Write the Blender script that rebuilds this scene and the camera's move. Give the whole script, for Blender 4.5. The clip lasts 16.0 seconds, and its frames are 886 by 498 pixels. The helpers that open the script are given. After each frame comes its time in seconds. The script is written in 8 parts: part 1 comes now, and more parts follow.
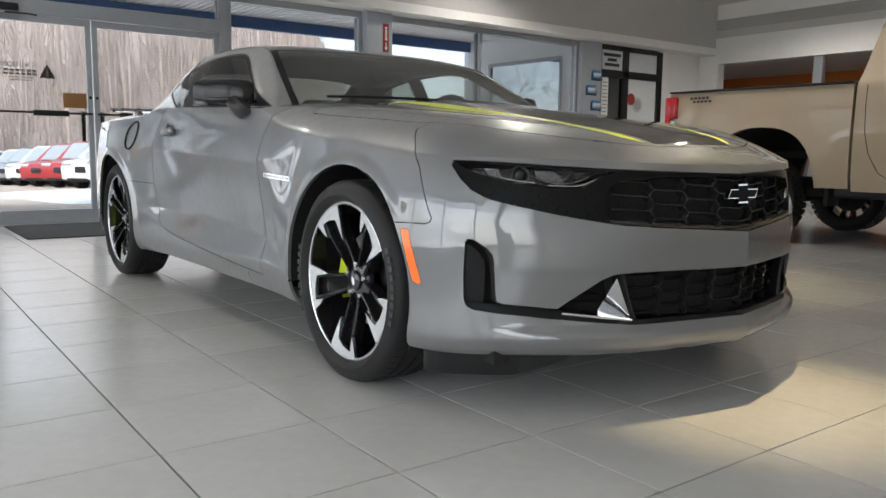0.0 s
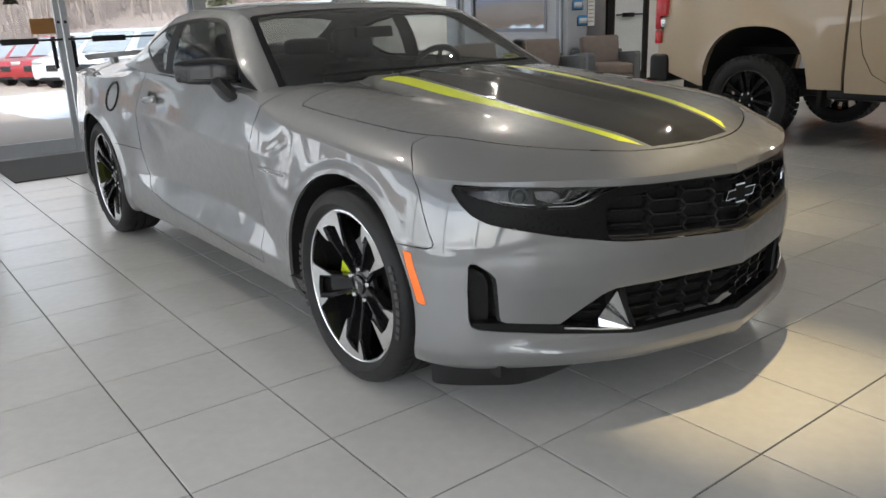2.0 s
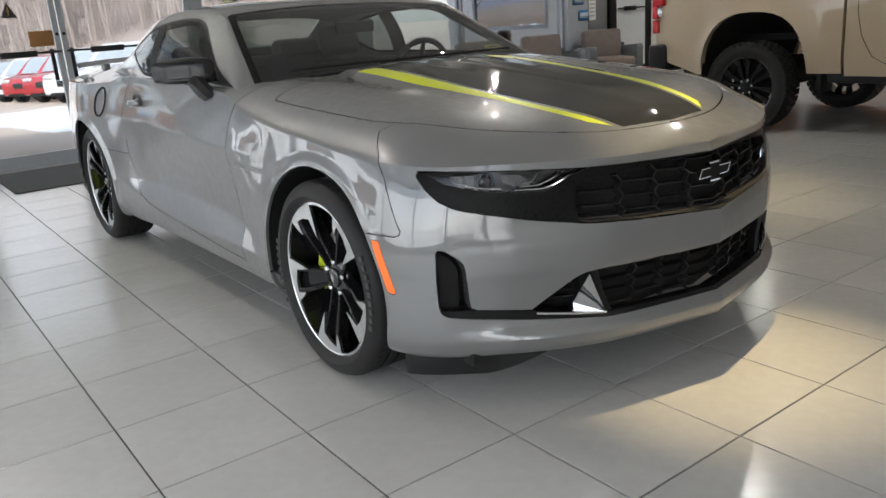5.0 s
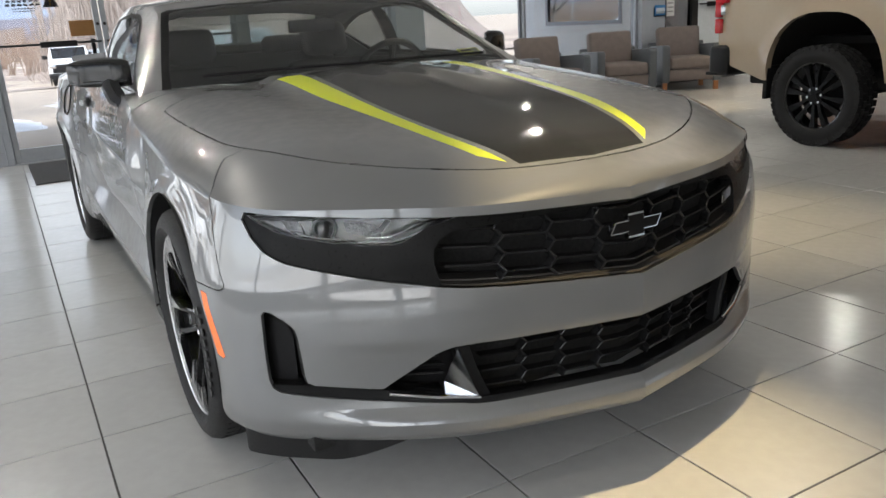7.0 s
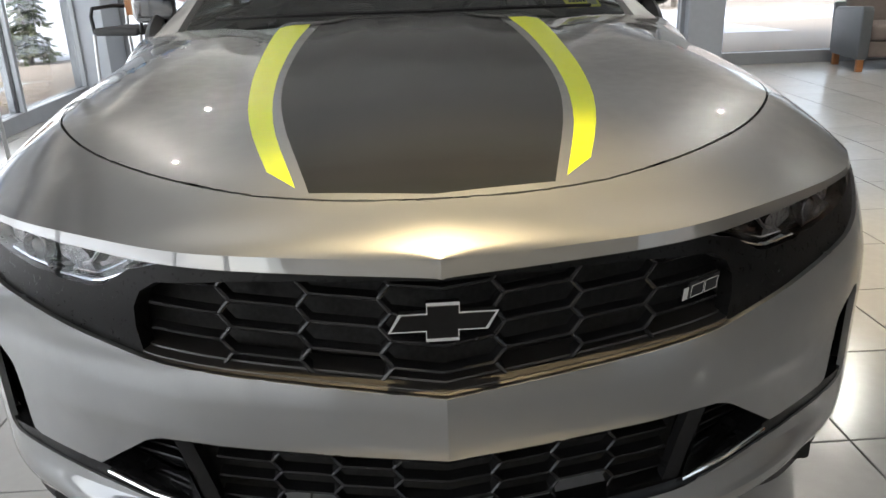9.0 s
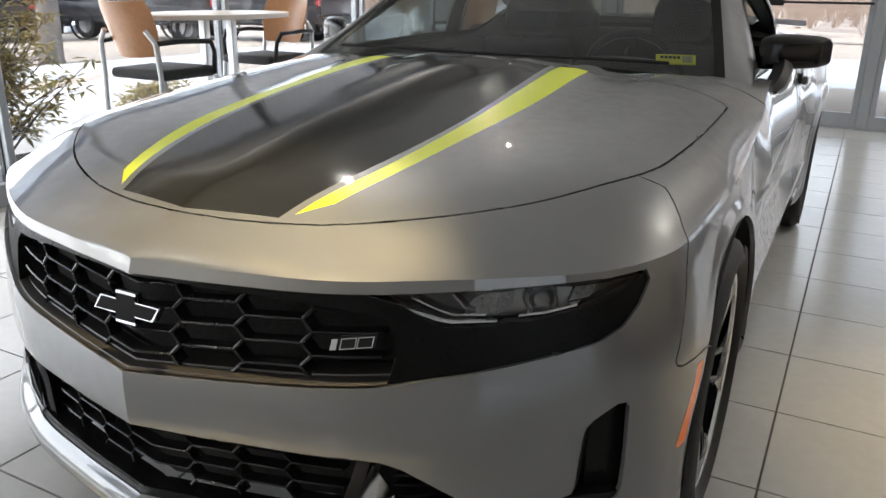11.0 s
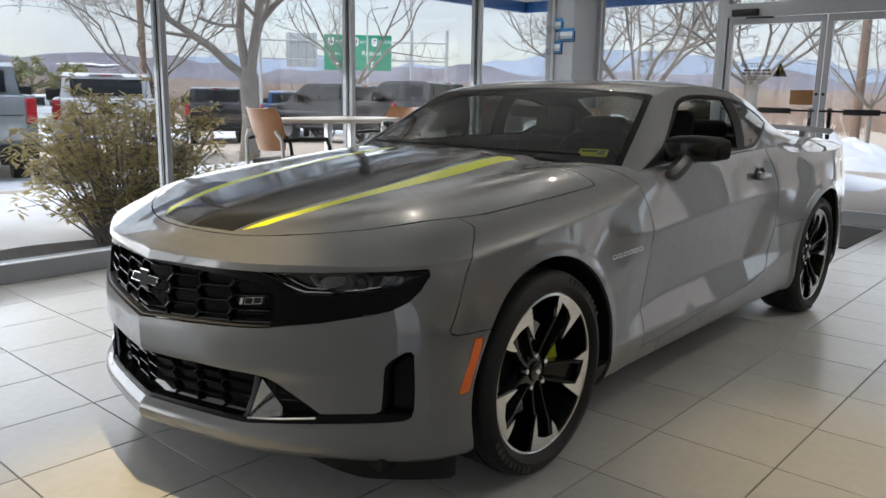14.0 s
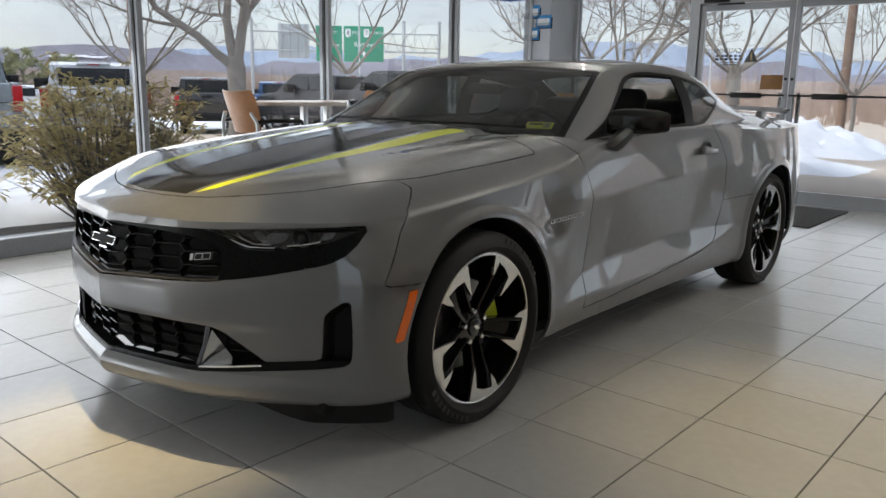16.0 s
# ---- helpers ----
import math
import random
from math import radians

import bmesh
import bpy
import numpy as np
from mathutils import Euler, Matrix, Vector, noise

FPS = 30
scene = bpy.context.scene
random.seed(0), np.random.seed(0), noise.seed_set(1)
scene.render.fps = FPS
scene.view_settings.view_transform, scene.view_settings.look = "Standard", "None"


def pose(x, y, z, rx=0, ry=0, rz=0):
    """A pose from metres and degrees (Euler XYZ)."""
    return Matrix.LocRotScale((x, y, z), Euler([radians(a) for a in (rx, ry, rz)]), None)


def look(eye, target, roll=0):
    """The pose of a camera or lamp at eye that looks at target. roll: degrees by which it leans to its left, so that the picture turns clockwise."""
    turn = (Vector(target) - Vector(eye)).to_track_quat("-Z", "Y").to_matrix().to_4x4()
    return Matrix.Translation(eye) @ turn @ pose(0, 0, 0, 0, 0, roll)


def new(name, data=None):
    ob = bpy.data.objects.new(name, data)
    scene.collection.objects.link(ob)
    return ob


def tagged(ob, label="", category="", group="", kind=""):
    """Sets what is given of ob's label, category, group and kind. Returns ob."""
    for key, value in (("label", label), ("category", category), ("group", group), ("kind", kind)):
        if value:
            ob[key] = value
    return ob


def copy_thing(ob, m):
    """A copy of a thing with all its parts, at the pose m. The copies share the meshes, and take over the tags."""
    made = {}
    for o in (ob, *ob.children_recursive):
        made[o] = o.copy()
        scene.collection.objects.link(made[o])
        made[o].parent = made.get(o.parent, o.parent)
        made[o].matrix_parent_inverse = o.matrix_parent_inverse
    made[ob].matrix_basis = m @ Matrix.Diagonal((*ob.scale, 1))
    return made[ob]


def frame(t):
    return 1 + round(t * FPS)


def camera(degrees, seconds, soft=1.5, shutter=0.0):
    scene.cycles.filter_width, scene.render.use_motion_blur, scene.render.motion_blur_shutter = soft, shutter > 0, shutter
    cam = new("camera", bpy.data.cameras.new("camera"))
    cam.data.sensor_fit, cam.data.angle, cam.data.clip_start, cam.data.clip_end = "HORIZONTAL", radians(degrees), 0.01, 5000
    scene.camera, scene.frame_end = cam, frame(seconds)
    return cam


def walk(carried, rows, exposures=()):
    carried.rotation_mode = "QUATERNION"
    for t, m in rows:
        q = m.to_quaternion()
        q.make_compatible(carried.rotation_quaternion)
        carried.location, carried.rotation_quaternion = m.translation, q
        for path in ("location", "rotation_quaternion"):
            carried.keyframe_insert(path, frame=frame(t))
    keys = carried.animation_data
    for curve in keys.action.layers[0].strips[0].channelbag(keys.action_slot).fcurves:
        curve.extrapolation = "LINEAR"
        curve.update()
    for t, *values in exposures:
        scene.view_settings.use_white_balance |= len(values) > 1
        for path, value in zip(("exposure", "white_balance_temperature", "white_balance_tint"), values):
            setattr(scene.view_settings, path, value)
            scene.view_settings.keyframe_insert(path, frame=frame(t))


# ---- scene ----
cam = camera(59.12, 16.0)
# seconds, place in metres, turn in degrees
PATH = [
    (0, -2.2568, -2.3358, 0.8021, 82.874, -0.665, -36.695),
    (0.5, -2.2391, -2.3019, 0.8776, 80.926, -0.987, -37.347),
    (1, -2.2251, -2.2799, 1.0303, 77.576, -0.594, -38.18),
    (1.5, -2.2255, -2.2526, 1.1806, 75.359, 0.648, -38.247),
    (2, -2.2435, -2.2629, 1.2582, 73.285, 2, -38.052),
    (2.5, -2.2424, -2.3045, 1.2575, 72.876, 2.626, -37.253),
    (3, -2.2537, -2.2875, 1.246, 72.591, 3.319, -36.605),
    (5.5, -1.9956, -2.385, 1.1937, 73.808, 4.142, -37.433),
    (6, -1.8136, -2.4316, 1.1996, 73.944, 3.953, -35.981),
    (6.5, -1.5892, -2.3807, 1.1912, 73.856, 3.596, -33.429),
    (7, -1.3075, -2.2932, 1.1938, 73.4, 3.253, -29.883),
    (7.5, -0.9916, -2.2228, 1.1901, 72.412, 3.056, -24.964),
    (8, -0.6985, -2.0726, 1.1666, 71.74, 2.708, -19.143),
    (8.5, -0.3761, -1.9933, 1.1702, 70.321, 2.784, -11.364),
    (9, -0.0514, -1.9661, 1.1845, 69.755, 1.856, -3.638),
    (9.5, 0.2517, -1.8326, 1.1665, 69.941, 1.103, 5.161),
    (10, 0.5554, -1.7463, 1.1857, 69.615, 0.289, 14.46),
    (12.5, 1.8218, -1.9848, 1.3054, 75.859, -1.236, 36.766),
    (13, 2.0161, -1.9967, 1.2929, 77.188, -0.976, 38.534),
    (13.5, 2.1863, -2.024, 1.282, 78.142, -0.9, 40.141),
    (14, 2.303, -2.1087, 1.2722, 78.7, -0.907, 41.284),
    (14.5, 2.4137, -2.1679, 1.2769, 78.927, -0.921, 41.806),
    (15, 2.519, -2.1604, 1.2573, 78.872, -0.918, 41.841),
    (15.5, 2.5704, -2.1306, 1.2201, 78.584, -0.862, 41.424),
    (16, 2.5639, -2.1265, 1.2036, 78.149, -0.854, 40.899),
]
EXPOSURES = [(0.0, 1.3), (3.0, 1.32), (5.5, 1.28), (7.5, 1.46), (8.5, 1.58), (10.0, 1.70), (12.5, 1.24), (14.5, 1.04), (16.0, 1.0)]
walk(cam, [(t, pose(x, y, z, rx, ry, rz)) for t, x, y, z, rx, ry, rz in PATH], EXPOSURES)

# ---- daylight: overcast sky, low broad sun; warm recessed spots ----
world = bpy.data.worlds.new("sky")
scene.world = world
world.use_nodes = True
wn = world.node_tree.nodes
wl = world.node_tree.links
sky = wn.new("ShaderNodeTexSky")
sky.sky_type = "NISHITA"
sky.sun_disc = False
sky.sun_elevation, sky.sun_rotation = radians(42.1), radians(222.7)
sky.air_density, sky.dust_density, sky.ozone_density = 1.0, 1.2, 1.5
hsv = wn.new("ShaderNodeHueSaturation")
hsv.inputs["Saturation"].default_value = 0.6
wl.new(sky.outputs[0], hsv.inputs["Color"])
wtc = wn.new("ShaderNodeTexCoord")
squash = wn.new("ShaderNodeMapping")
squash.inputs["Scale"].default_value = (1.0, 1.0, 3.2)
wl.new(wtc.outputs["Generated"], squash.inputs["Vector"])
cloud = wn.new("ShaderNodeTexNoise")
cloud.inputs["Scale"].default_value, cloud.inputs["Detail"].default_value = 3.2, 6
wl.new(squash.outputs[0], cloud.inputs["Vector"])
cover = wn.new("ShaderNodeMapRange")
cover.inputs["From Min"].default_value, cover.inputs["From Max"].default_value = 0.38, 0.66
cover.inputs["To Min"].default_value, cover.inputs["To Max"].default_value = 0.15, 0.85
wl.new(cloud.outputs[0], cover.inputs["Value"])
veil = wn.new("ShaderNodeMix")
veil.data_type = "RGBA"
veil.inputs["B"].default_value = (3.3, 3.55, 3.85, 1)
wl.new(cover.outputs[0], veil.inputs["Factor"])
wl.new(hsv.outputs[0], veil.inputs["A"])
axes = wn.new("ShaderNodeSeparateXYZ")
wl.new(wtc.outputs["Generated"], axes.inputs[0])
dome = wn.new("ShaderNodeMapRange")  # an overcast sky is brighter overhead
dome.inputs["From Min"].default_value, dome.inputs["From Max"].default_value = 0.12, 1.0
dome.inputs["To Min"].default_value, dome.inputs["To Max"].default_value = 0.225, 0.52
wl.new(axes.outputs["Z"], dome.inputs["Value"])
wl.new(veil.outputs["Result"], wn["Background"].inputs[0])
wl.new(dome.outputs[0], wn["Background"].inputs[1])

sun = new("sun", bpy.data.lights.new("sun", "SUN"))
sun.data.energy, sun.data.angle, sun.data.color = 3.0, radians(25), (1.0, 0.96, 0.9)
sun.matrix_world = look((-24, -26, 32), (0, 0, 0))


def window_light(name, place, target, sx, sy, watts, color=(0.98, 0.99, 1.0)):
    """Daylight that enters by a glazed opening."""
    ob = new(name, bpy.data.lights.new(name, "AREA"))
    ob.data.shape, ob.data.size, ob.data.size_y = "RECTANGLE", sx, sy
    ob.data.energy, ob.data.color = watts, color
    ob.matrix_world = look(place, target)
    return ob


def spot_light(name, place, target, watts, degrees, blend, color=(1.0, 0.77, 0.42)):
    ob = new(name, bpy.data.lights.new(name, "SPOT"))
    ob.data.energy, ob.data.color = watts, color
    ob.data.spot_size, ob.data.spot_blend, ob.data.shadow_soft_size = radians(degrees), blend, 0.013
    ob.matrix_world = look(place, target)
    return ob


CEILING = 3.45
# narrow spots: place, aim on the floor, power, cone
SPOTS = [(0.1, -0.76, 0.10, -0.93, 295, 25), (2.1, 0.7, 2.1, 0.7, 130, 42), (1.1, -1.4, 1.1, -1.5, 3, 34), (4.8, 4.2, 4.8, 4.1, 190, 28), (5.9, 4.3, 5.9, 4.3, 190, 28), (7.4, 5.0, 7.4, 4.8, 90, 40)]
for sx, sy, ax, ay, watts, cone in SPOTS:
    spot_light("downlight_lamp", (sx, sy, CEILING - 0.03), (ax, ay, 0), watts, cone, 1.0)
# unseen wide fill lamps at the ceiling, added to brighten the room as a whole
WIDE_FILL = [(-1.8, -4.4, 12), (-1.8, -1.6, 20), (-1.8, 2.0, 28), (-1.8, 4.8, 40), (0.6, -5.7, 24), (2.7, 2.7, 54), (3.8, 1.2, 20), (4.6, 5.2, 50), (7.2, -3.6, 40), (7.2, 0.6, 55), (8.6, 4.0, 62)]
for sx, sy, watts in WIDE_FILL:
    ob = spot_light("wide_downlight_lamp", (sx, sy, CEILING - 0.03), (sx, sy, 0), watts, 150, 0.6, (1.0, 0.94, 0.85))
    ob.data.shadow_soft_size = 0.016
window_light("daylight_west", (-3.25, -0.1, 0.80), (0, -0.1, 0.7), 12.0, 1.25, 88)
window_light("daylight_north", (4.2, 6.85, 1.4), (4.2, 0, 0.8), 5.5, 2.1, 8)
window_light("daylight_north_door", (0.0, 6.85, 1.3), (0, 0, 0.6), 2.3, 2.0, 9)
# ---- materials ----
def material(name, color, rough=0.5, metal=0.0, scale=8.0, amount=0.12, bump=0.0, bump_scale=60.0, coat=0.0, spec=0.5, per_object=0.0):
    """Surface with variation at two scales, and fine relief."""
    m = bpy.data.materials.new(name)
    m.use_nodes = True
    nt = m.node_tree
    n, l = nt.nodes, nt.links
    b = n["Principled BSDF"]
    b.inputs["Metallic"].default_value = metal
    b.inputs["Coat Weight"].default_value = coat
    b.inputs["Coat Roughness"].default_value = 0.015
    b.inputs["Specular IOR Level"].default_value = spec
    tc = n.new("ShaderNodeTexCoord")
    n1 = n.new("ShaderNodeTexNoise")
    n1.inputs["Scale"].default_value, n1.inputs["Detail"].default_value = scale, 4
    n2 = n.new("ShaderNodeTexNoise")
    n2.inputs["Scale"].default_value, n2.inputs["Detail"].default_value = scale * 9, 3
    l.new(tc.outputs["Object"], n1.inputs["Vector"])
    l.new(tc.outputs["Object"], n2.inputs["Vector"])
    add = n.new("ShaderNodeMath")
    add.operation = "ADD"
    l.new(n1.outputs[0], add.inputs[0])
    l.new(n2.outputs[0], add.inputs[1])
    ramp = n.new("ShaderNodeMapRange")
    ramp.inputs["From Min"].default_value, ramp.inputs["From Max"].default_value = 0.6, 1.4
    ramp.inputs["To Min"].default_value, ramp.inputs["To Max"].default_value = 1 - amount, 1 + amount
    l.new(add.outputs[0], ramp.inputs["Value"])
    value = ramp.outputs[0]
    if per_object:
        oi = n.new("ShaderNodeObjectInfo")
        pr = n.new("ShaderNodeMapRange")
        pr.inputs["To Min"].default_value, pr.inputs["To Max"].default_value = 1 - per_object, 1 + per_object
        l.new(oi.outputs["Random"], pr.inputs["Value"])
        mu = n.new("ShaderNodeMath")
        mu.operation = "MULTIPLY"
        l.new(value, mu.inputs[0])
        l.new(pr.outputs[0], mu.inputs[1])
        value = mu.outputs[0]
    mul = n.new("ShaderNodeMix")
    mul.data_type, mul.blend_type = "RGBA", "MULTIPLY"
    mul.inputs["Factor"].default_value = 1
    mul.inputs["A"].default_value = (*color, 1)
    l.new(value, mul.inputs["B"])
    l.new(mul.outputs["Result"], b.inputs["Base Color"])
    rr = n.new("ShaderNodeMapRange")
    rr.inputs["From Min"].default_value, rr.inputs["From Max"].default_value = 0.3, 0.7
    rr.inputs["To Min"].default_value, rr.inputs["To Max"].default_value = rough * 0.88, min(1, rough * 1.12)
    l.new(n2.outputs[0], rr.inputs["Value"])
    l.new(rr.outputs[0], b.inputs["Roughness"])
    if bump:
        n3 = n.new("ShaderNodeTexNoise")
        n3.inputs["Scale"].default_value, n3.inputs["Detail"].default_value = bump_scale, 3
        l.new(tc.outputs["Object"], n3.inputs["Vector"])
        bp = n.new("ShaderNodeBump")
        bp.inputs["Strength"].default_value, bp.inputs["Distance"].default_value = bump, 0.01
        l.new(n3.outputs[0], bp.inputs["Height"])
        l.new(bp.outputs[0], b.inputs["Normal"])
    return m


def glass(name, tint=0.9, color=(1, 1, 1), ior=1.5, reflect_veil=0.0):
    """Thin pane: clear or tinted, with a true surface gloss."""
    m = bpy.data.materials.new(name)
    m.use_nodes = True
    nt = m.node_tree
    n, l = nt.nodes, nt.links
    n.remove(n["Principled BSDF"])
    tr = n.new("ShaderNodeBsdfTransparent")
    tr.inputs[0].default_value = (color[0] * tint, color[1] * tint, color[2] * tint, 1)
    gl = n.new("ShaderNodeBsdfGlossy")
    gl.inputs["Roughness"].default_value = 0.0
    lw = n.new("ShaderNodeLayerWeight")
    lw.inputs["Blend"].default_value = 0.5
    pw = n.new("ShaderNodeMath")
    pw.operation = "POWER"
    pw.inputs[1].default_value = 5
    l.new(lw.outputs["Facing"], pw.inputs[0])
    fr = n.new("ShaderNodeMapRange")
    fr.inputs["To Min"].default_value, fr.inputs["To Max"].default_value = ((ior - 1) / (ior + 1)) ** 2, 1.0
    l.new(pw.outputs[0], fr.inputs["Value"])
    mix = n.new("ShaderNodeMixShader")
    l.new(fr.outputs[0], mix.inputs[0])
    l.new(tr.outputs[0], mix.inputs[1])
    l.new(gl.outputs[0], mix.inputs[2])
    out = mix.outputs[0]
    # pale diffuse veil painted in for the reflection on the windscreen
    if reflect_veil:
        veil_shader = n.new("ShaderNodeBsdfDiffuse")
        veil_shader.inputs[0].default_value = (0.6, 0.62, 0.6, 1)
        tc = n.new("ShaderNodeTexCoord")
        no = n.new("ShaderNodeTexNoise")
        no.inputs["Scale"].default_value, no.inputs["Detail"].default_value = 3.0, 4
        l.new(tc.outputs["Object"], no.inputs["Vector"])
        fa = n.new("ShaderNodeMapRange")
        fa.inputs["From Min"].default_value, fa.inputs["From Max"].default_value = 0.3, 0.7
        fa.inputs["To Min"].default_value, fa.inputs["To Max"].default_value = reflect_veil * 0.75, reflect_veil * 1.25
        l.new(no.outputs[0], fa.inputs["Value"])
        dm = n.new("ShaderNodeMixShader")
        l.new(fa.outputs[0], dm.inputs[0])
        l.new(out, dm.inputs[1])
        l.new(veil_shader.outputs[0], dm.inputs[2])
        out = dm.outputs[0]
    l.new(out, n["Material Output"].inputs[0])
    return m


def glow(name, color, strength):
    m = bpy.data.materials.new(name)
    m.use_nodes = True
    b = m.node_tree.nodes["Principled BSDF"]
    b.inputs["Base Color"].default_value = (*color, 1)
    b.inputs["Emission Color"].default_value = (*color, 1)
    b.inputs["Emission Strength"].default_value = strength
    return m


def paint_flake(name, color, rough=0.32, metal=0.75, coat_ior=1.6):
    """Metallic car paint under a clear coat."""
    m = material(name, color, rough, metal, 3.0, 0.03, 0, 60, 1.0)
    b = m.node_tree.nodes["Principled BSDF"]
    b.inputs["Coat IOR"].default_value = coat_ior
    b.inputs["Specular IOR Level"].default_value = 0.3
    return m


M_PAINT = paint_flake("grey_metallic_paint", (0.148, 0.151, 0.152), 0.39, 0.52, 1.85)
M_STRIPE = material("yellow_vinyl", (0.62, 0.68, 0.0), 0.35, 0, 6, 0.03, 0.02, 300, 0.3)
M_DECAL = material("black_vinyl", (0.013, 0.013, 0.012), 0.065, 0, 14, 0.25, 0.008, 420, 0, 0.42)
M_BLACK_GLOSS = material("gloss_black_plastic", (0.009, 0.009, 0.01), 0.12, 0, 10, 0.2, 0, 60, 0.6)
M_BLACK_SATIN = material("satin_black_plastic", (0.011, 0.011, 0.012), 0.36, 0, 14, 0.2, 0.02, 300, 0, 0.28)
M_BLACK_MATT = material("matt_black_plastic", (0.010, 0.010, 0.0105), 0.6, 0, 20, 0.25, 0.08, 200, 0, 0.25)
M_MIRROR_CAP = material("gloss_black_mirror_cap", (0.008, 0.008, 0.0085), 0.14, 0, 10, 0.2, 0, 60, 0, 0.4)
M_TRIM = material("black_trim", (0.008, 0.008, 0.0085), 0.24, 0, 14, 0.2, 0.01, 300, 0, 0.16)
M_SEAL = material("black_window_seal", (0.006, 0.006, 0.0065), 0.5, 0, 14, 0.2, 0.01, 300, 0, 0.10)
# near-black stands for shade in joints, grooves, recesses and under the vehicles
M_VOID = material("cavity_shade_black", (0.004, 0.004, 0.004), 0.9, 0, 12, 0.2)
M_RUBBER = material("tyre_rubber", (0.012, 0.012, 0.0125), 0.6, 0, 18, 0.25, 0.1, 160, 0, 0.3)
M_RUBBER_MARK = material("raised_rubber_mark", (0.024, 0.024, 0.024), 0.7, 0, 30, 0.2)
M_MACHINED = material("machined_aluminium", (0.78, 0.79, 0.80), 0.24, 1.0, 40, 0.08, 0.03, 400)
M_CHROME = material("chrome", (0.86, 0.87, 0.88), 0.07, 1.0, 12, 0.04)
M_DISC = material("brake_disc_steel", (0.35, 0.35, 0.36), 0.3, 1.0, 60, 0.1)
M_CALIPER = material("lime_caliper_paint", (0.42, 0.50, 0.02), 0.35, 0, 20, 0.08, 0, 60, 0.4)
M_AMBER = material("amber_lens", (0.85, 0.16, 0.015), 0.16, 0, 40, 0.12, 0.15, 220, 0.8)
M_RED_LENS = material("red_lens", (0.42, 0.012, 0.02), 0.14, 0, 60, 0.2, 0.1, 200, 0.8)
M_CAR_GLASS = glass("tinted_car_glass", 0.58, (0.94, 1.0, 0.97))
M_SIDE_GLASS = glass("dark_side_glass", 0.38, (0.94, 1.0, 0.97), 1.6)
M_SCREEN = glass("tinted_windscreen", 0.52, (0.92, 1.0, 0.96), 1.5, 0.012)
M_LENS = glass("clear_lens", 0.86, (1, 1, 1), 1.36)
M_WINDOW = glass("window_glass", 0.68, (0.98, 0.99, 1.0))
M_SEAT = material("black_upholstery", (0.02, 0.02, 0.021), 0.75, 0, 20, 0.25, 0.15, 140)
M_TILE = material("grey_porcelain_tile", (0.37, 0.368, 0.362), 0.19, 0, 2.4, 0.06, 0.015, 30, 0, 0.7, 0.035)
M_GROUT = material("dark_grout", (0.06, 0.057, 0.054), 0.85, 0, 14, 0.3, 0.2, 120)
M_FRAME = material("grey_aluminium_frame", (0.30, 0.32, 0.345), 0.4, 0.35, 6, 0.08, 0.02, 120)
M_FRAME_DARK = material("dark_frame_gasket", (0.03, 0.032, 0.036), 0.5, 0, 10, 0.2)
M_WALL = material("white_wall_paint", (0.72, 0.72, 0.71), 0.6, 0, 1.5, 0.04, 0.05, 160)
M_GREY_WALL = material("light_grey_wall_paint", (0.46, 0.46, 0.455), 0.6, 0, 1.5, 0.05, 0.05, 160)
M_BAND = material("grey_band_paint", (0.34, 0.34, 0.335), 0.6, 0, 1.5, 0.05, 0.05, 160)
M_CEILING = material("ceiling_board", (0.62, 0.62, 0.61), 0.8, 0, 2, 0.05, 0.1, 90)
M_COLUMN = material("bluegrey_column_paint", (0.33, 0.36, 0.40), 0.45, 0, 2, 0.06, 0.04, 140)
M_ORANGE = material("orange_wall_paint", (0.55, 0.17, 0.03), 0.6, 0, 1.4, 0.06, 0.05, 160)
M_MAT = material("charcoal_entrance_mat", (0.035, 0.035, 0.036), 0.95, 0, 30, 0.3, 0.5, 240)
M_BLUE = material("blue_fascia_metal", (0.02, 0.10, 0.30), 0.4, 0, 3, 0.08)
M_GREY_LOW = material("pale_wall_paint", (0.60, 0.60, 0.59), 0.6, 0, 1.5, 0.05, 0.05, 160)
M_SOFFIT = material("white_ribbed_soffit", (0.78, 0.78, 0.77), 0.5, 0, 3, 0.05)

# ---- building helpers ----
def part(name, bm, mat, parent=None, label="", smooth=True, angle=40, place=None):
    """Links a bmesh as one mesh object, under a thing or a part of it."""
    me = bpy.data.meshes.new(name)
    bmesh.ops.recalc_face_normals(bm, faces=bm.faces)
    if smooth:
        lim = radians(angle)
        for f in bm.faces:
            f.smooth = True
        for e in bm.edges:
            if len(e.link_faces) == 2 and e.calc_face_angle(0) > lim:
                e.smooth = False
    bm.to_mesh(me)
    bm.free()
    for m in mat if isinstance(mat, (list, tuple)) else [mat]:
        me.materials.append(m)
    ob = new(name, me)
    if place is not None:
        ob.matrix_basis = place
    if parent:
        ob.parent = parent
    if label:
        tagged(ob, label)
    return ob


def thing(name, label, category, place=None, group="", kind=""):
    ob = new(name)
    ob.empty_display_size = 0.1
    if place is not None:
        ob.matrix_basis = place
    return tagged(ob, label, category, group, kind)


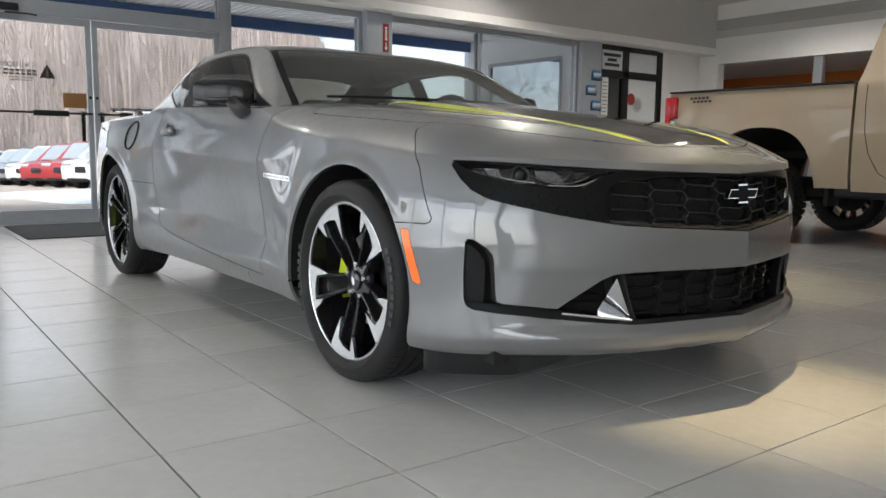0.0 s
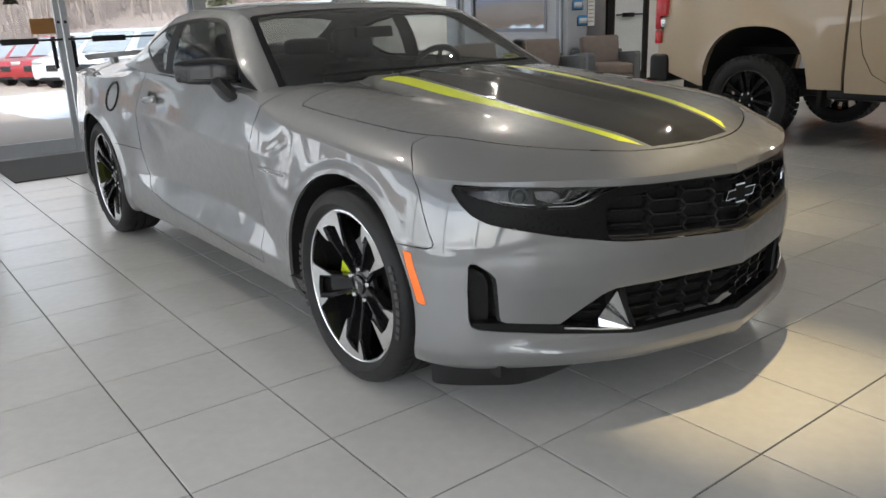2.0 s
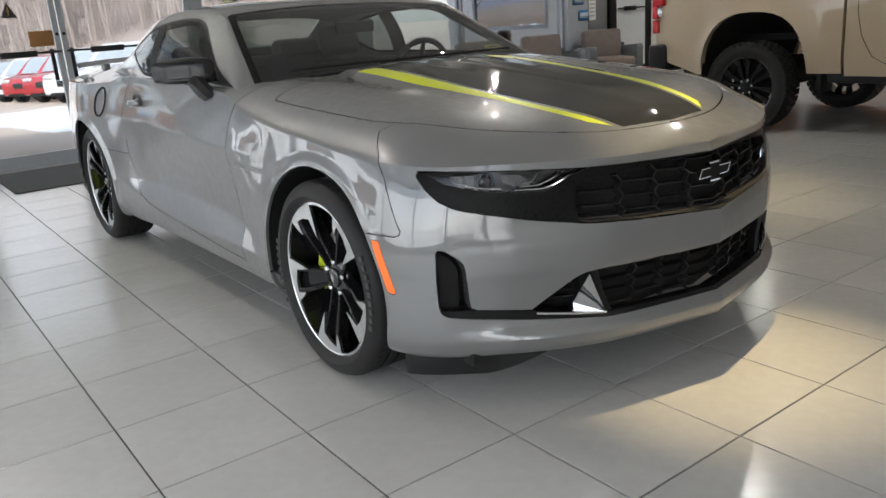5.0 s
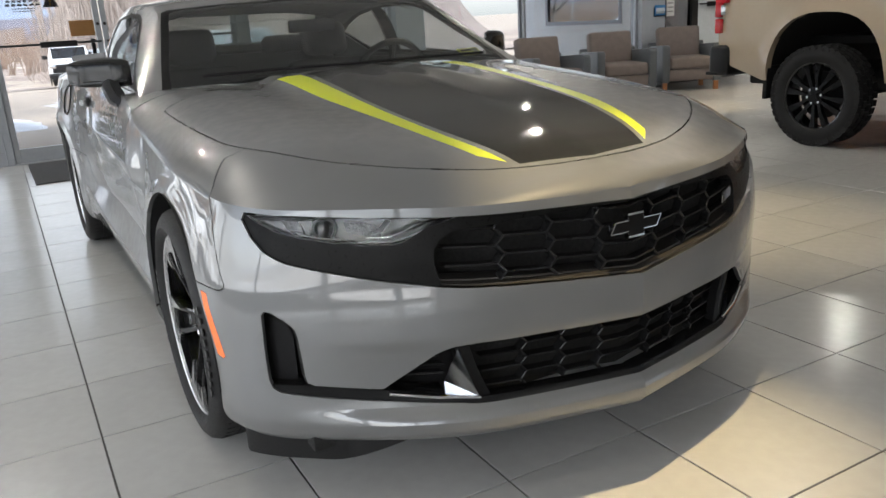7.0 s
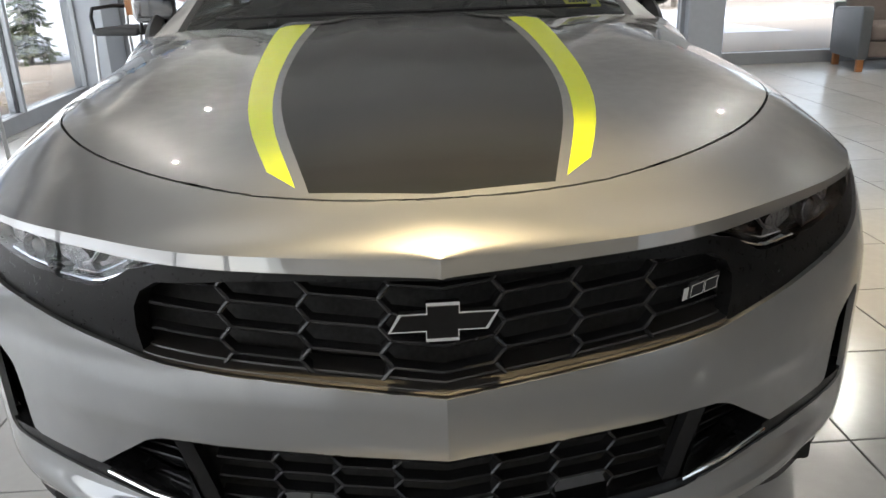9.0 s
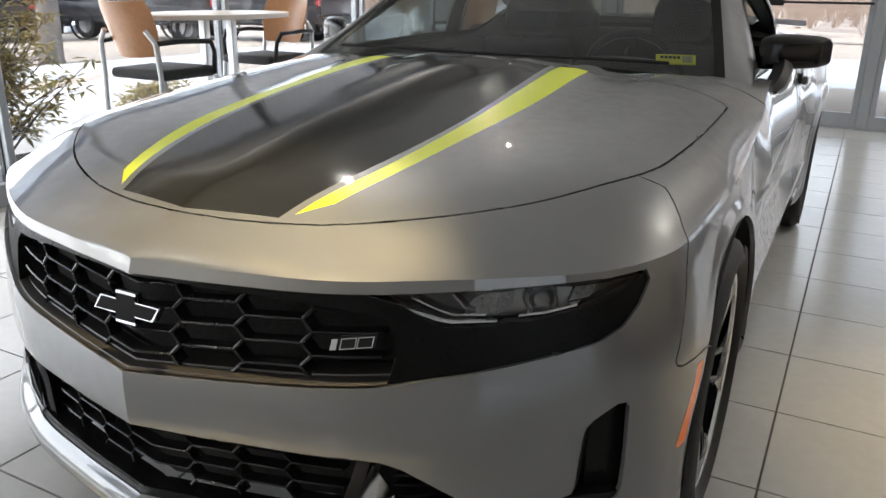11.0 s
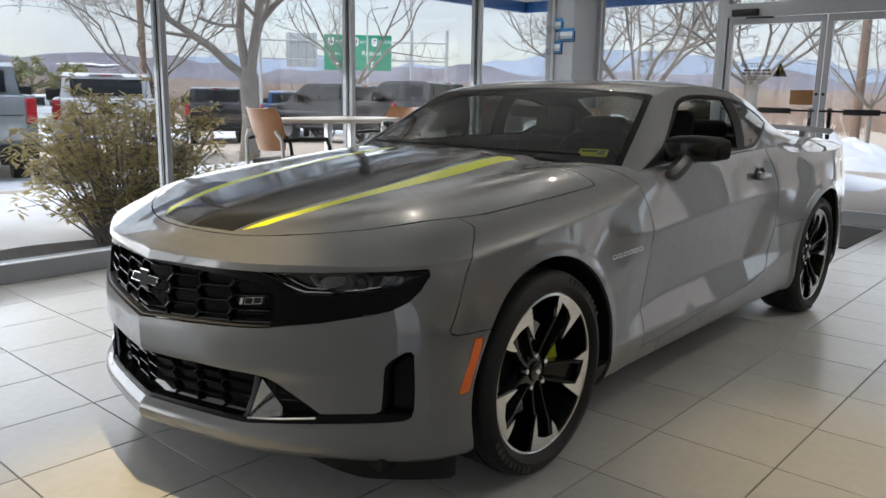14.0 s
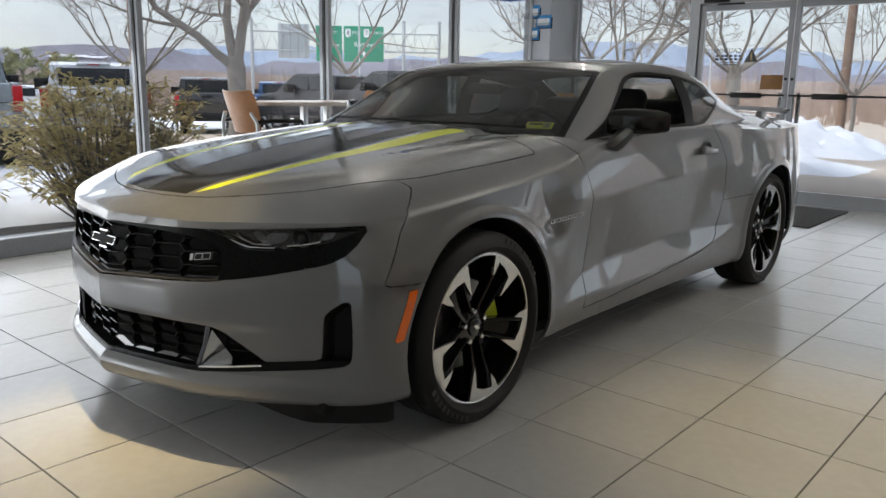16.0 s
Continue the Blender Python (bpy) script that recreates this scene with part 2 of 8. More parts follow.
def add_box(bm, lo, hi, bevel=0.0, seg=2, m=None):
    r = bmesh.ops.create_cube(bm, size=1)
    vs = r["verts"]
    for v in vs:
        v.co = Vector([lo[i] + (v.co[i] + 0.5) * (hi[i] - lo[i]) for i in range(3)])
    if bevel > 0:
        es = {e for v in vs for e in v.link_edges}
        out = bmesh.ops.bevel(bm, geom=list(es), offset=bevel, segments=seg, profile=0.5, affect="EDGES")
        vs = out["verts"] if m is None else [v for v in bm.verts if v.is_valid and v in set(out["verts"])]
    if m is not None:
        for v in vs:
            v.co = m @ v.co
    return vs


def box_bm(lo, hi, bevel=0.0, seg=2):
    bm = bmesh.new()
    add_box(bm, lo, hi, bevel, seg)
    return bm


def add_lathe(bm, profile, n=48, m=Matrix(), closed=False):
    """Turns (radius, height) pairs round the local z axis."""
    rings = []
    for r, h in profile:
        if r < 1e-6:
            v = bm.verts.new(m @ Vector((0, 0, h)))
            rings.append([v] * n)
        else:
            rings.append([bm.verts.new(m @ Vector((r * math.cos(2 * math.pi * i / n), r * math.sin(2 * math.pi * i / n), h))) for i in range(n)])
    pairs = list(zip(rings, rings[1:])) + ([(rings[-1], rings[0])] if closed else [])
    for a, b in pairs:
        for i in range(n):
            vs = [a[i], a[(i + 1) % n], b[(i + 1) % n], b[i]]
            vs = [v for k, v in enumerate(vs) if v not in vs[:k]]
            if len(vs) > 2:
                bm.faces.new(vs)
    return bm


def lathe_bm(profile, n=48, m=Matrix(), closed=False):
    return add_lathe(bmesh.new(), profile, n, m, closed)


def add_tube(bm, pts, radius, n=8, cap=True):
    """Round bar along a line of points; radius may be one number or one for each point."""
    pts = [Vector(p) for p in pts]
    rad = radius if isinstance(radius, (list, tuple)) else [radius] * len(pts)
    prev, rings = None, []
    for i, p in enumerate(pts):
        d = (pts[min(i + 1, len(pts) - 1)] - pts[max(i - 1, 0)]).normalized()
        a = d.orthogonal().normalized() if prev is None else (prev - d * prev.dot(d)).normalized()
        prev = a
        b = d.cross(a)
        rings.append([bm.verts.new(p + (a * math.cos(2 * math.pi * k / n) + b * math.sin(2 * math.pi * k / n)) * rad[i]) for k in range(n)])
    for a, b in zip(rings, rings[1:]):
        for k in range(n):
            bm.faces.new((a[k], a[(k + 1) % n], b[(k + 1) % n], b[k]))
    if cap:
        bm.faces.new(rings[0][::-1])
        bm.faces.new(rings[-1])
    return bm


def tube_bm(pts, radius, n=8):
    return add_tube(bmesh.new(), pts, radius, n)


def add_prism(bm, poly, lo, hi, axis=2):
    """Extrudes a flat outline between lo and hi along an axis (outline in the other two axes, in order)."""
    def at(p, h):
        c = list(p)
        c.insert(axis, h)
        return Vector(c)
    a = [bm.verts.new(at(p, lo)) for p in poly]
    b = [bm.verts.new(at(p, hi)) for p in poly]
    bm.faces.new(a[::-1])
    bm.faces.new(b)
    for i in range(len(poly)):
        j = (i + 1) % len(poly)
        bm.faces.new((a[i], a[j], b[j], b[i]))
    return bm


def prism_bm(poly, lo, hi, axis=2, bevel=0.0):
    bm = add_prism(bmesh.new(), poly, lo, hi, axis)
    if bevel:
        bmesh.ops.bevel(bm, geom=list(bm.edges), offset=bevel, segments=2, profile=0.5, affect="EDGES")
    return bm


def curve_through(xs, ys):
    """Smooth interpolation that does not overshoot (monotone cubic)."""
    xs, ys = np.array(xs, float), np.array(ys, float)
    h = np.diff(xs)
    d = np.diff(ys) / h
    m = np.zeros_like(xs)
    for i in range(1, len(xs) - 1):
        if d[i - 1] * d[i] > 0:
            w1, w2 = 2 * h[i] + h[i - 1], h[i] + 2 * h[i - 1]
            m[i] = (w1 + w2) / (w1 / d[i - 1] + w2 / d[i])
    m[0], m[-1] = d[0], d[-1]

    def f(x):
        x = np.clip(np.asarray(x, float), xs[0], xs[-1])
        i = np.clip(np.searchsorted(xs, x, side="right") - 1, 0, len(xs) - 2)
        t = (x - xs[i]) / h[i]
        return (2 * t**3 - 3 * t**2 + 1) * ys[i] + (t**3 - 2 * t**2 + t) * h[i] * m[i] + (-2 * t**3 + 3 * t**2) * ys[i + 1] + (t**3 - t**2) * h[i] * m[i + 1]
    return f


def smooth_line(pts, n):
    """Rounded open line through control points of any dimension."""
    p = np.array(pts, float)
    s = np.concatenate([[0], np.cumsum(np.linalg.norm(np.diff(p, axis=0), axis=1))])
    u = np.linspace(0, s[-1], n)
    m = np.gradient(p, s, axis=0)
    i = np.clip(np.searchsorted(s, u, side="right") - 1, 0, len(s) - 2)
    h = (s[i + 1] - s[i])[:, None]
    t = (u - s[i])[:, None] / h
    return (2 * t**3 - 3 * t**2 + 1) * p[i] + (t**3 - 2 * t**2 + t) * h * m[i] + (-2 * t**3 + 3 * t**2) * p[i + 1] + (t**3 - t**2) * h * m[i + 1]


def step(a, b, x):
    t = np.clip((np.asarray(x, float) - a) / (b - a), 0, 1)
    return t * t * (3 - 2 * t)

# ---- the showroom: setting ----
XW, XE, YN, YS = -3.15, 10.3, 6.66, -6.5
HEAD, SILL = 2.56, 0.13
PITCH, TX, TY, SKEW = 0.4544, -1.673, -1.217, 0.0065

floor = part("floor", box_bm((XW - 0.1, YS - 0.1, -0.12), (XE + 6, YN + 0.1, -0.006)), M_GROUT, smooth=False)
tagged(floor, "pale grey porcelain tile floor with dark grout joints", "floor", "", "structure")

ceiling = part("ceiling", box_bm((XW - 0.15, YS - 0.15, CEILING), (XE + 6.2, YN + 0.3, CEILING + 0.15)), M_CEILING, smooth=False)
tagged(ceiling, "plain off-white showroom ceiling", "ceiling", "", "structure")


def setting(name, lo, hi, mat, label, category, bevel=0.0):
    return tagged(part(name, box_bm(lo, hi, bevel), mat, smooth=False), label, category, "", "structure")


setting("soffit_north", (XW, 6.31, HEAD + 0.02), (XE, YN + 0.15, HEAD + 0.14), M_WALL, "white soffit above the north windows", "soffit")
setting("bulkhead_north", (XW, 6.31, HEAD + 0.14), (XE, 6.43, CEILING), M_GREY_WALL, "light grey painted bulkhead above the soffit", "wall")
setting("wall_north_upper", (XW - 0.1, 6.6, HEAD + 0.14), (XE, 6.8, CEILING), M_WALL, "white upper wall", "wall")
setting("soffit_west", (XW - 0.15, YS, HEAD + 0.02), (XW + 0.35, 6.31, HEAD + 0.14), M_WALL, "white soffit above the west windows", "soffit")
setting("bulkhead_west", (XW + 0.23, YS, HEAD + 0.14), (XW + 0.35, 6.31, CEILING), M_GREY_WALL, "light grey painted bulkhead", "wall")
setting("wall_west_upper", (XW - 0.14, YS, HEAD + 0.14), (XW, 6.6, CEILING), M_WALL, "white upper wall", "wall")
setting("wall_south", (XW - 0.1, YS - 0.15, 0), (5.0, YS, CEILING), M_GREY_LOW, "plain light grey rear wall", "wall")
setting("wall_south_upper", (5.0, YS - 0.15, 2.62), (XE + 6, YS, CEILING), M_GREY_LOW, "plain light grey wall above the rear windows", "wall")
setting("wall_north_pier", (9.22, YN - 0.02, 0), (XE, YN + 0.14, HEAD + 0.02), M_WALL, "white wall pier beside the black door", "wall")

# east wall: banded header over a wide opening into the next room
setting("wall_east_header", (XE, YS, 2.42), (XE + 0.2, YN + 0.14, 2.87), M_WALL, "white header wall over a wide opening", "wall")
setting("wall_east_band_low", (XE, YS, 2.87), (XE + 0.2, YN + 0.14, 3.0), M_GREY_WALL, "pale grey painted band", "wall")
setting("wall_east_band", (XE - 0.003, YS, 3.0), (XE + 0.2, YN + 0.14, 3.19), M_BAND, "grey painted band", "wall")
setting("wall_east_top", (XE, YS, 3.19), (XE + 0.2, YN + 0.14, CEILING), M_WALL, "white upper wall", "wall")
setting("wall_east_jamb", (XE, 6.25, 0), (XE + 0.2, YN + 0.14, 2.42), M_WALL, "white jamb of the wide opening", "wall")
setting("wall_east_post", (XE + 0.05, 4.35, 0), (XE + 0.16, 4.5, 2.42), M_FRAME, "slim grey steel post in the opening", "post")
setting("ceiling_next_room", (XE + 0.2, YS, 2.62), (XE + 6, YN + 3, 2.7), M_CEILING, "ceiling of the next room", "ceiling")
setting("wall_next_room", (XE + 4.6, YS, 0), (XE + 4.75, YN + 3, 2.62), M_ORANGE, "orange painted wall of the next room", "wall")
setting("wall_next_room_north", (XE + 0.2, YN + 2.9, 0), (XE + 4.6, YN + 3, 2.62), M_ORANGE, "orange painted wall", "wall")


def glazing(name, along, at, a, b, z0, z1, uprights, label, rail=None):
    """A framed run of fixed glass. along 'x' or 'y'; at: its plane; a..b its span."""
    root = thing(name, label, "window", kind="structure")
    def put(nm, lo, hi, mat, bevel=0.004):
        if along == "x":
            bm = box_bm((lo[0], at + lo[1], lo[2]), (hi[0], at + hi[1], hi[2]), bevel, 1)
        else:
            bm = box_bm((at - hi[1], lo[0], lo[2]), (at - lo[1], hi[0], hi[2]), bevel, 1)
        return part(nm, bm, mat, root, smooth=False)
    put("window_sill", (a, -0.05, z0), (b, 0.09, SILL + z0), M_FRAME)
    put("head_rail", (a, -0.03, z1 - 0.06), (b, 0.09, z1 + 0.02), M_FRAME)
    edges = [a] + list(uprights) + [b]
    for u in uprights:
        put("mullion", (u - 0.022, -0.055, z0 + SILL), (u + 0.022, 0.075, z1 - 0.06), M_FRAME)
        put("gasket", (u - 0.03, -0.012, z0 + SILL), (u + 0.03, 0.02, z1 - 0.06), M_FRAME_DARK, 0)
    put("end_frame", (a, -0.04, z0 + SILL), (a + 0.05, 0.075, z1 - 0.06), M_FRAME)
    put("end_frame", (b - 0.05, -0.04, z0 + SILL), (b, 0.075, z1 - 0.06), M_FRAME)
    for lo, hi in zip(edges, edges[1:]):
        p = put("pane", (lo + 0.01, 0.0, z0 + SILL - 0.01), (hi - 0.01, 0.008, z1 - 0.05), M_WINDOW, 0)
        p.visible_shadow = False
    return root


glazing("window_west", "y", XW, YS, 6.12, 0, HEAD, [-4.6, -2.75, -0.9, 0.955, 2.81, 4.655], "floor to soffit windows in grey aluminium frames")
# unseen run, its span chosen for the daylight it lets in
glazing("window_south", "x", YS - 0.1, 5.0, XE, 0, HEAD + 0.06, [6.6, 8.4], "unseen rear window run in grey frames, added to let daylight in")
setting("wall_south_end", (XE, YS - 0.15, 0), (XE + 6, YS, 2.62), M_GREY_LOW, "plain wall of the next room", "wall")
glazing("window_corner", "x", YN, -2.86, -1.29, 0, HEAD, [], "narrow fixed window beside the entrance doors")
glazing("window_north", "x", YN, 1.28, 3.09, 0, HEAD, [], "fixed window in a grey aluminium frame")
glazing("window_north_wide", "x", YN, 3.48, 7.1, 0, HEAD, [5.06], "wide fixed window in a grey aluminium frame")

# columns
corner = part("column_corner", box_bm((-3.24, 6.1, 0), (-2.86, 6.75, HEAD + 0.02), 0.006, 1), M_COLUMN, smooth=False)
tagged(corner, "blue-grey painted corner column", "column", "", "structure")
mid = part("column_north", box_bm((3.09, 6.5, 0), (3.48, 6.74, HEAD + 0.02), 0.006, 1), M_COLUMN, smooth=False)
tagged(mid, "blue-grey painted column between windows", "column", "", "structure")
pier = part("column_door_pier", box_bm((7.1, 6.54, 0), (7.56, 6.76, HEAD + 0.02), 0.006, 1), M_COLUMN, smooth=False)
tagged(pier, "blue-grey painted pier beside the black door", "column", "", "structure")


# entrance doors
def door_leaf(name, x0, x1, hinge_left, label):
    root = thing(name, label, "door", kind="structure")
    z1 = 2.12
    w = 0.055
    for nm, lo, hi in (("stile", (x0, -0.02, 0.01), (x0 + w, 0.03, z1)), ("stile", (x1 - w, -0.02, 0.01), (x1, 0.03, z1)),
                       ("top_rail", (x0 + w, -0.02, z1 - 0.07), (x1 - w, 0.03, z1)), ("bottom_rail", (x0 + w, -0.02, 0.01), (x1 - w, 0.03, 0.15))):
        part(nm, box_bm((lo[0], YN + lo[1], lo[2]), (hi[0], YN + hi[1], hi[2]), 0.004, 1), M_FRAME, root, smooth=False)
    p = part("pane", box_bm((x0 + w - 0.01, YN, 0.14), (x1 - w + 0.01, YN + 0.008, z1 - 0.06)), M_WINDOW, root, smooth=False)
    p.visible_shadow = False
    bar = part("push_bar", tube_bm([(x0 + 0.02, YN - 0.06, 1.15), (x1 - 0.02, YN - 0.06, 1.15)], 0.011), M_BLACK_SATIN, root, "black push bar")
    mid_x = x1 - 0.42 if hinge_left else x0 + 0.42
    part("push_pad", box_bm((mid_x - 0.17, YN - 0.075, 1.115), (mid_x + 0.17, YN - 0.045, 1.175), 0.006), M_BLACK_SATIN, bar)
    hx = x1 - 0.09 if hinge_left else x0 + 0.09
    part("pull_handle", box_bm((hx - 0.02, YN + 0.04, 0.86), (hx + 0.02, YN + 0.07, 1.18), 0.008), M_BLACK_SATIN, root, "black outer pull handle")
    part("lock_cylinder", lathe_bm([(0, 0), (0.016, 0), (0.016, 0.012), (0, 0.012)], 16, pose(x1 - 0.028 if hinge_left else x0 + 0.028, YN - 0.02, 1.32, 90)), M_BLACK_SATIN, root)
    return root


leaf_a = door_leaf("door_1", -1.22, -0.205, True, "grey aluminium glass entrance door with black push bar")
leaf_b = door_leaf("door_2", -0.195, 1.18, False, "wide grey aluminium glass entrance door with black push bar")
surround = thing("door_frame", "grey aluminium entrance frame with a transom light", "door frame", kind="structure")
for nm, lo, hi in (("jamb", (-1.29, -0.05, 0), (-1.22, 0.09, HEAD)), ("jamb", (1.18, -0.05, 0), (1.28, 0.09, HEAD)),
                   ("transom_bar", (-1.22, -0.06, 2.125), (1.18, 0.09, 2.27)), ("head_rail", (-1.22, -0.04, 2.5), (1.18, 0.09, HEAD + 0.02)), ("threshold", (-1.22, -0.04, -0.004), (1.18, 0.08, 0.008))):
    part(nm, box_bm((lo[0], YN + lo[1], lo[2]), (hi[0], YN + hi[1], hi[2]), 0.004, 1), M_FRAME, surround, smooth=False)
part("pane", box_bm((-1.22, YN, 2.26), (1.18, YN + 0.008, 2.51)), M_WINDOW, surround, smooth=False).visible_shadow = False
closer = thing("door_closer", "black overhead door closer above the entrance door", "door closer", pose(-1.02, YN - 0.06, 2.16))
part("closer_body", box_bm((-0.14, -0.06, -0.03), (0.14, 0, 0.045), 0.012), M_BLACK_SATIN, closer)
part("closer_arm", tube_bm([(0.02, -0.04, -0.05), (0.2, -0.14, -0.06), (0.3, -0.02, -0.05)], 0.009), M_BLACK_SATIN, closer)

# black framed side door with a pane above
M_BLACK_FRAME = material("black_door_frame", (0.012, 0.013, 0.014), 0.35, 0, 8, 0.2)
M_WHITE_GLASS = material("white_backed_pane", (0.62, 0.66, 0.69), 0.25, 0, 3, 0.05)
bdoor = thing("door_3", "black framed glass side door with a transom above", "door", kind="structure")
for nm, lo, hi in (("stile", (7.56, -0.04, 0), (7.66, 0.06, HEAD)), ("stile", (8.2, -0.04, 0), (8.33, 0.06, HEAD)), ("stile", (9.1, -0.04, 0), (9.22, 0.06, HEAD)),
                   ("head_rail", (7.66, -0.04, 2.5), (9.1, 0.06, HEAD + 0.02)), ("mid_rail", (7.66, -0.04, 2.06), (9.1, 0.06, 2.18)), ("bottom_rail", (7.66, -0.04, 0), (9.1, 0.06, 0.2))):
    part(nm, box_bm((lo[0], YN + lo[1], lo[2]), (hi[0], YN + hi[1], hi[2]), 0.004, 1), M_BLACK_FRAME, bdoor, smooth=False)
for x0, x1, z0, z1 in ((7.66, 8.2, 2.18, 2.5), (8.33, 9.1, 2.18, 2.5), (8.33, 9.1, 0.2, 2.06)):
    part("pane", box_bm((x0, YN, z0), (x1, YN + 0.01, z1)), M_WHITE_GLASS, bdoor, smooth=False)
part("pane", box_bm((7.66, YN, 0.2), (8.2, YN + 0.01, 2.06)), M_WINDOW, bdoor, smooth=False).visible_shadow = False
bbar = part("push_bar", tube_bm([(8.34, YN - 0.06, 1.15), (9.09, YN - 0.06, 1.15)], 0.012), M_BLACK_SATIN, bdoor)
part("push_pad", box_bm((8.5, YN - 0.08, 1.11), (8.78, YN - 0.045, 1.18), 0.006), M_BLACK_SATIN, bbar)

mat_rug = part("entrance_mat", box_bm((-1.12, 5.2, 0), (0.56, 6.5, 0.012), 0.005), M_MAT)
tagged(mat_rug, "charcoal ribbed entrance mat lying before the doors", "mat")
# ---- the coupe: shape ----
from mathutils.bvhtree import BVHTree

CAR = thing("sports_coupe", "grey metallic two-door coupe with black and lime hood stripes", "car")
WB, RR = 2.845, 0.352

# plan line of the lower body, from the nose round the side to the tail
PLAN = smooth_line([(0, -0.936), (0.21, -0.894), (0.42, -0.838), (0.60, -0.748), (0.75, -0.652), (0.85, -0.573), (0.905, -0.50), (0.936, -0.42),
                    (0.948, -0.32), (0.954, -0.15), (0.955, 0.1), (0.95, 0.5), (0.945, 0.9), (0.942, 1.4), (0.948, 1.9), (0.962, 2.3), (0.98, 2.84),
                    (0.965, 3.2), (0.93, 3.5), (0.86, 3.7), (0.7, 3.8), (0.4, 3.85), (0, 3.87)], 430)
TAN = np.gradient(PLAN, axis=0)
TAN /= np.linalg.norm(TAN, axis=1)[:, None]
INW = np.stack([-TAN[:, 1], TAN[:, 0]], 1)
INW[:, 0] *= np.clip(PLAN[:, 0] / 0.1, 0, 1)
SLEN = np.concatenate([[0], np.cumsum(np.linalg.norm(np.diff(PLAN, axis=0), axis=1))])
FRONT = 1 - step(-0.42, 0.1, PLAN[:, 1])
REAR = step(3.1, 3.7, PLAN[:, 1])
# shoulder: how far it lies inside the plan line, and its height
T_IN = curve_through([0, 0.45, 0.8, 1.05, 1.2, 1.5, 2.0, 2.4, 3.6, 4.2, 4.6, 5.6, 6.8], [0.049, 0.03, 0.035, 0.06, 0.058, 0.042, 0.046, 0.06, 0.062, 0.055, 0.05, 0.06, 0.06])(SLEN)
T_Z = curve_through([-0.93, -0.85, -0.74, -0.55, -0.4, -0.2, 0.0, 0.3, 0.55, 0.68, 0.8, 1.0, 1.85, 2.1, 2.4, 2.85, 3.4, 3.87], [0.768, 0.775, 0.783, 0.789, 0.796, 0.812, 0.833, 0.86, 0.90, 0.945, 0.972, 0.982, 1.015, 1.02, 0.985, 0.97, 0.97, 0.97])(PLAN[:, 1])
TOPX = PLAN[:, 0] + INW[:, 0] * T_IN
TOPY = PLAN[:, 1] + INW[:, 1] * T_IN
TOPX[0] = TOPX[-1] = 0
P_FRONT = curve_through([0.19, 0.21, 0.235, 0.258, 0.272, 0.297, 0.33, 0.435, 0.47, 0.53, 0.568, 0.60], [0.04, 0.002, -0.016, -0.02, -0.014, 0.008, 0.012, 0.004, -0.002, -0.003, 0.0, 0.005])
P_CORNER = curve_through([0.19, 0.22, 0.26, 0.33, 0.45, 0.53, 0.60], [0.04, 0.015, 0.006, 0.004, 0.003, 0.001, 0.005])
P_FEND = curve_through([0.17, 0.22, 0.3, 0.45, 0.6, 0.7, 0.86], [0.1, 0.035, 0.01, 0.008, 0.012, 0.02, 0.045])
DOOR = step(0.34, 0.64, PLAN[:, 1]) * (1 - step(2.0, 2.5, PLAN[:, 1]))
# creases of the side: foot and brow of the scallop along the door, and the shoulder crease
C_FOOT = curve_through([0.3, 0.54, 0.72, 1.0, 1.24, 1.74, 2.06, 2.25, 2.6], [0.335, 0.338, 0.342, 0.332, 0.324, 0.346, 0.392, 0.43, 0.45])(PLAN[:, 1])
C_BROW = curve_through([0.3, 0.54, 0.72, 0.95, 1.22, 1.52, 2.1, 2.25, 2.6], [0.36, 0.375, 0.430, 0.452, 0.459, 0.470, 0.464, 0.46, 0.48])(PLAN[:, 1])
C_LINE = curve_through([0.3, 0.72, 1.23, 1.47, 2.1, 2.6], [0.77, 0.754, 0.775, 0.785, 0.80, 0.82])(PLAN[:, 1])
C_FOOT, C_BROW, C_LINE = C_FOOT + FRONT * (0.295 - C_FOOT), C_BROW + FRONT * (0.435 - C_BROW), C_LINE + FRONT * (0.60 - C_LINE)
Z_LOW = 0.20 + 0.015 * DOOR + 0.1 * REAR
LEVELS = 68
AR_F, AR_R = 0.402, 0.405


def side_level(i, k):
    """Height of the k-th point of a column: the columns keep points on the creases."""
    marks = (Z_LOW[i], C_FOOT[i], C_BROW[i], C_LINE[i], T_Z[i])
    for a, b, n in zip(marks, marks[1:], (13, 11, 24, 19)):
        if k <= n:
            return a + (b - a) * k / n
        k -= n
    return T_Z[i]


def door_offset(i, z):
    """Inset of the side from the plan line: sill, scallop, body side, shoulder."""
    foot, brow, line = C_FOOT[i], C_BROW[i], C_LINE[i]
    o_brow = 0.012 + 0.042 * min(1.0, (brow - foot) / 0.115)
    if z < foot:
        return 0.012 + 0.045 * ((foot - z) / (foot - 0.19)) ** 2
    if z < brow:
        return 0.012 + (o_brow - 0.012) * (z - foot) / (brow - foot)
    if z < line:
        u = (z - brow) / (line - brow)
        return o_brow + (0.003 - o_brow) * (0.72 * u + 0.28 * u * u)
    u = (z - line) / (T_Z[i] - line)
    return 0.003 + (T_IN[i] - 0.003) * (0.62 * u + 0.38 * u * u)


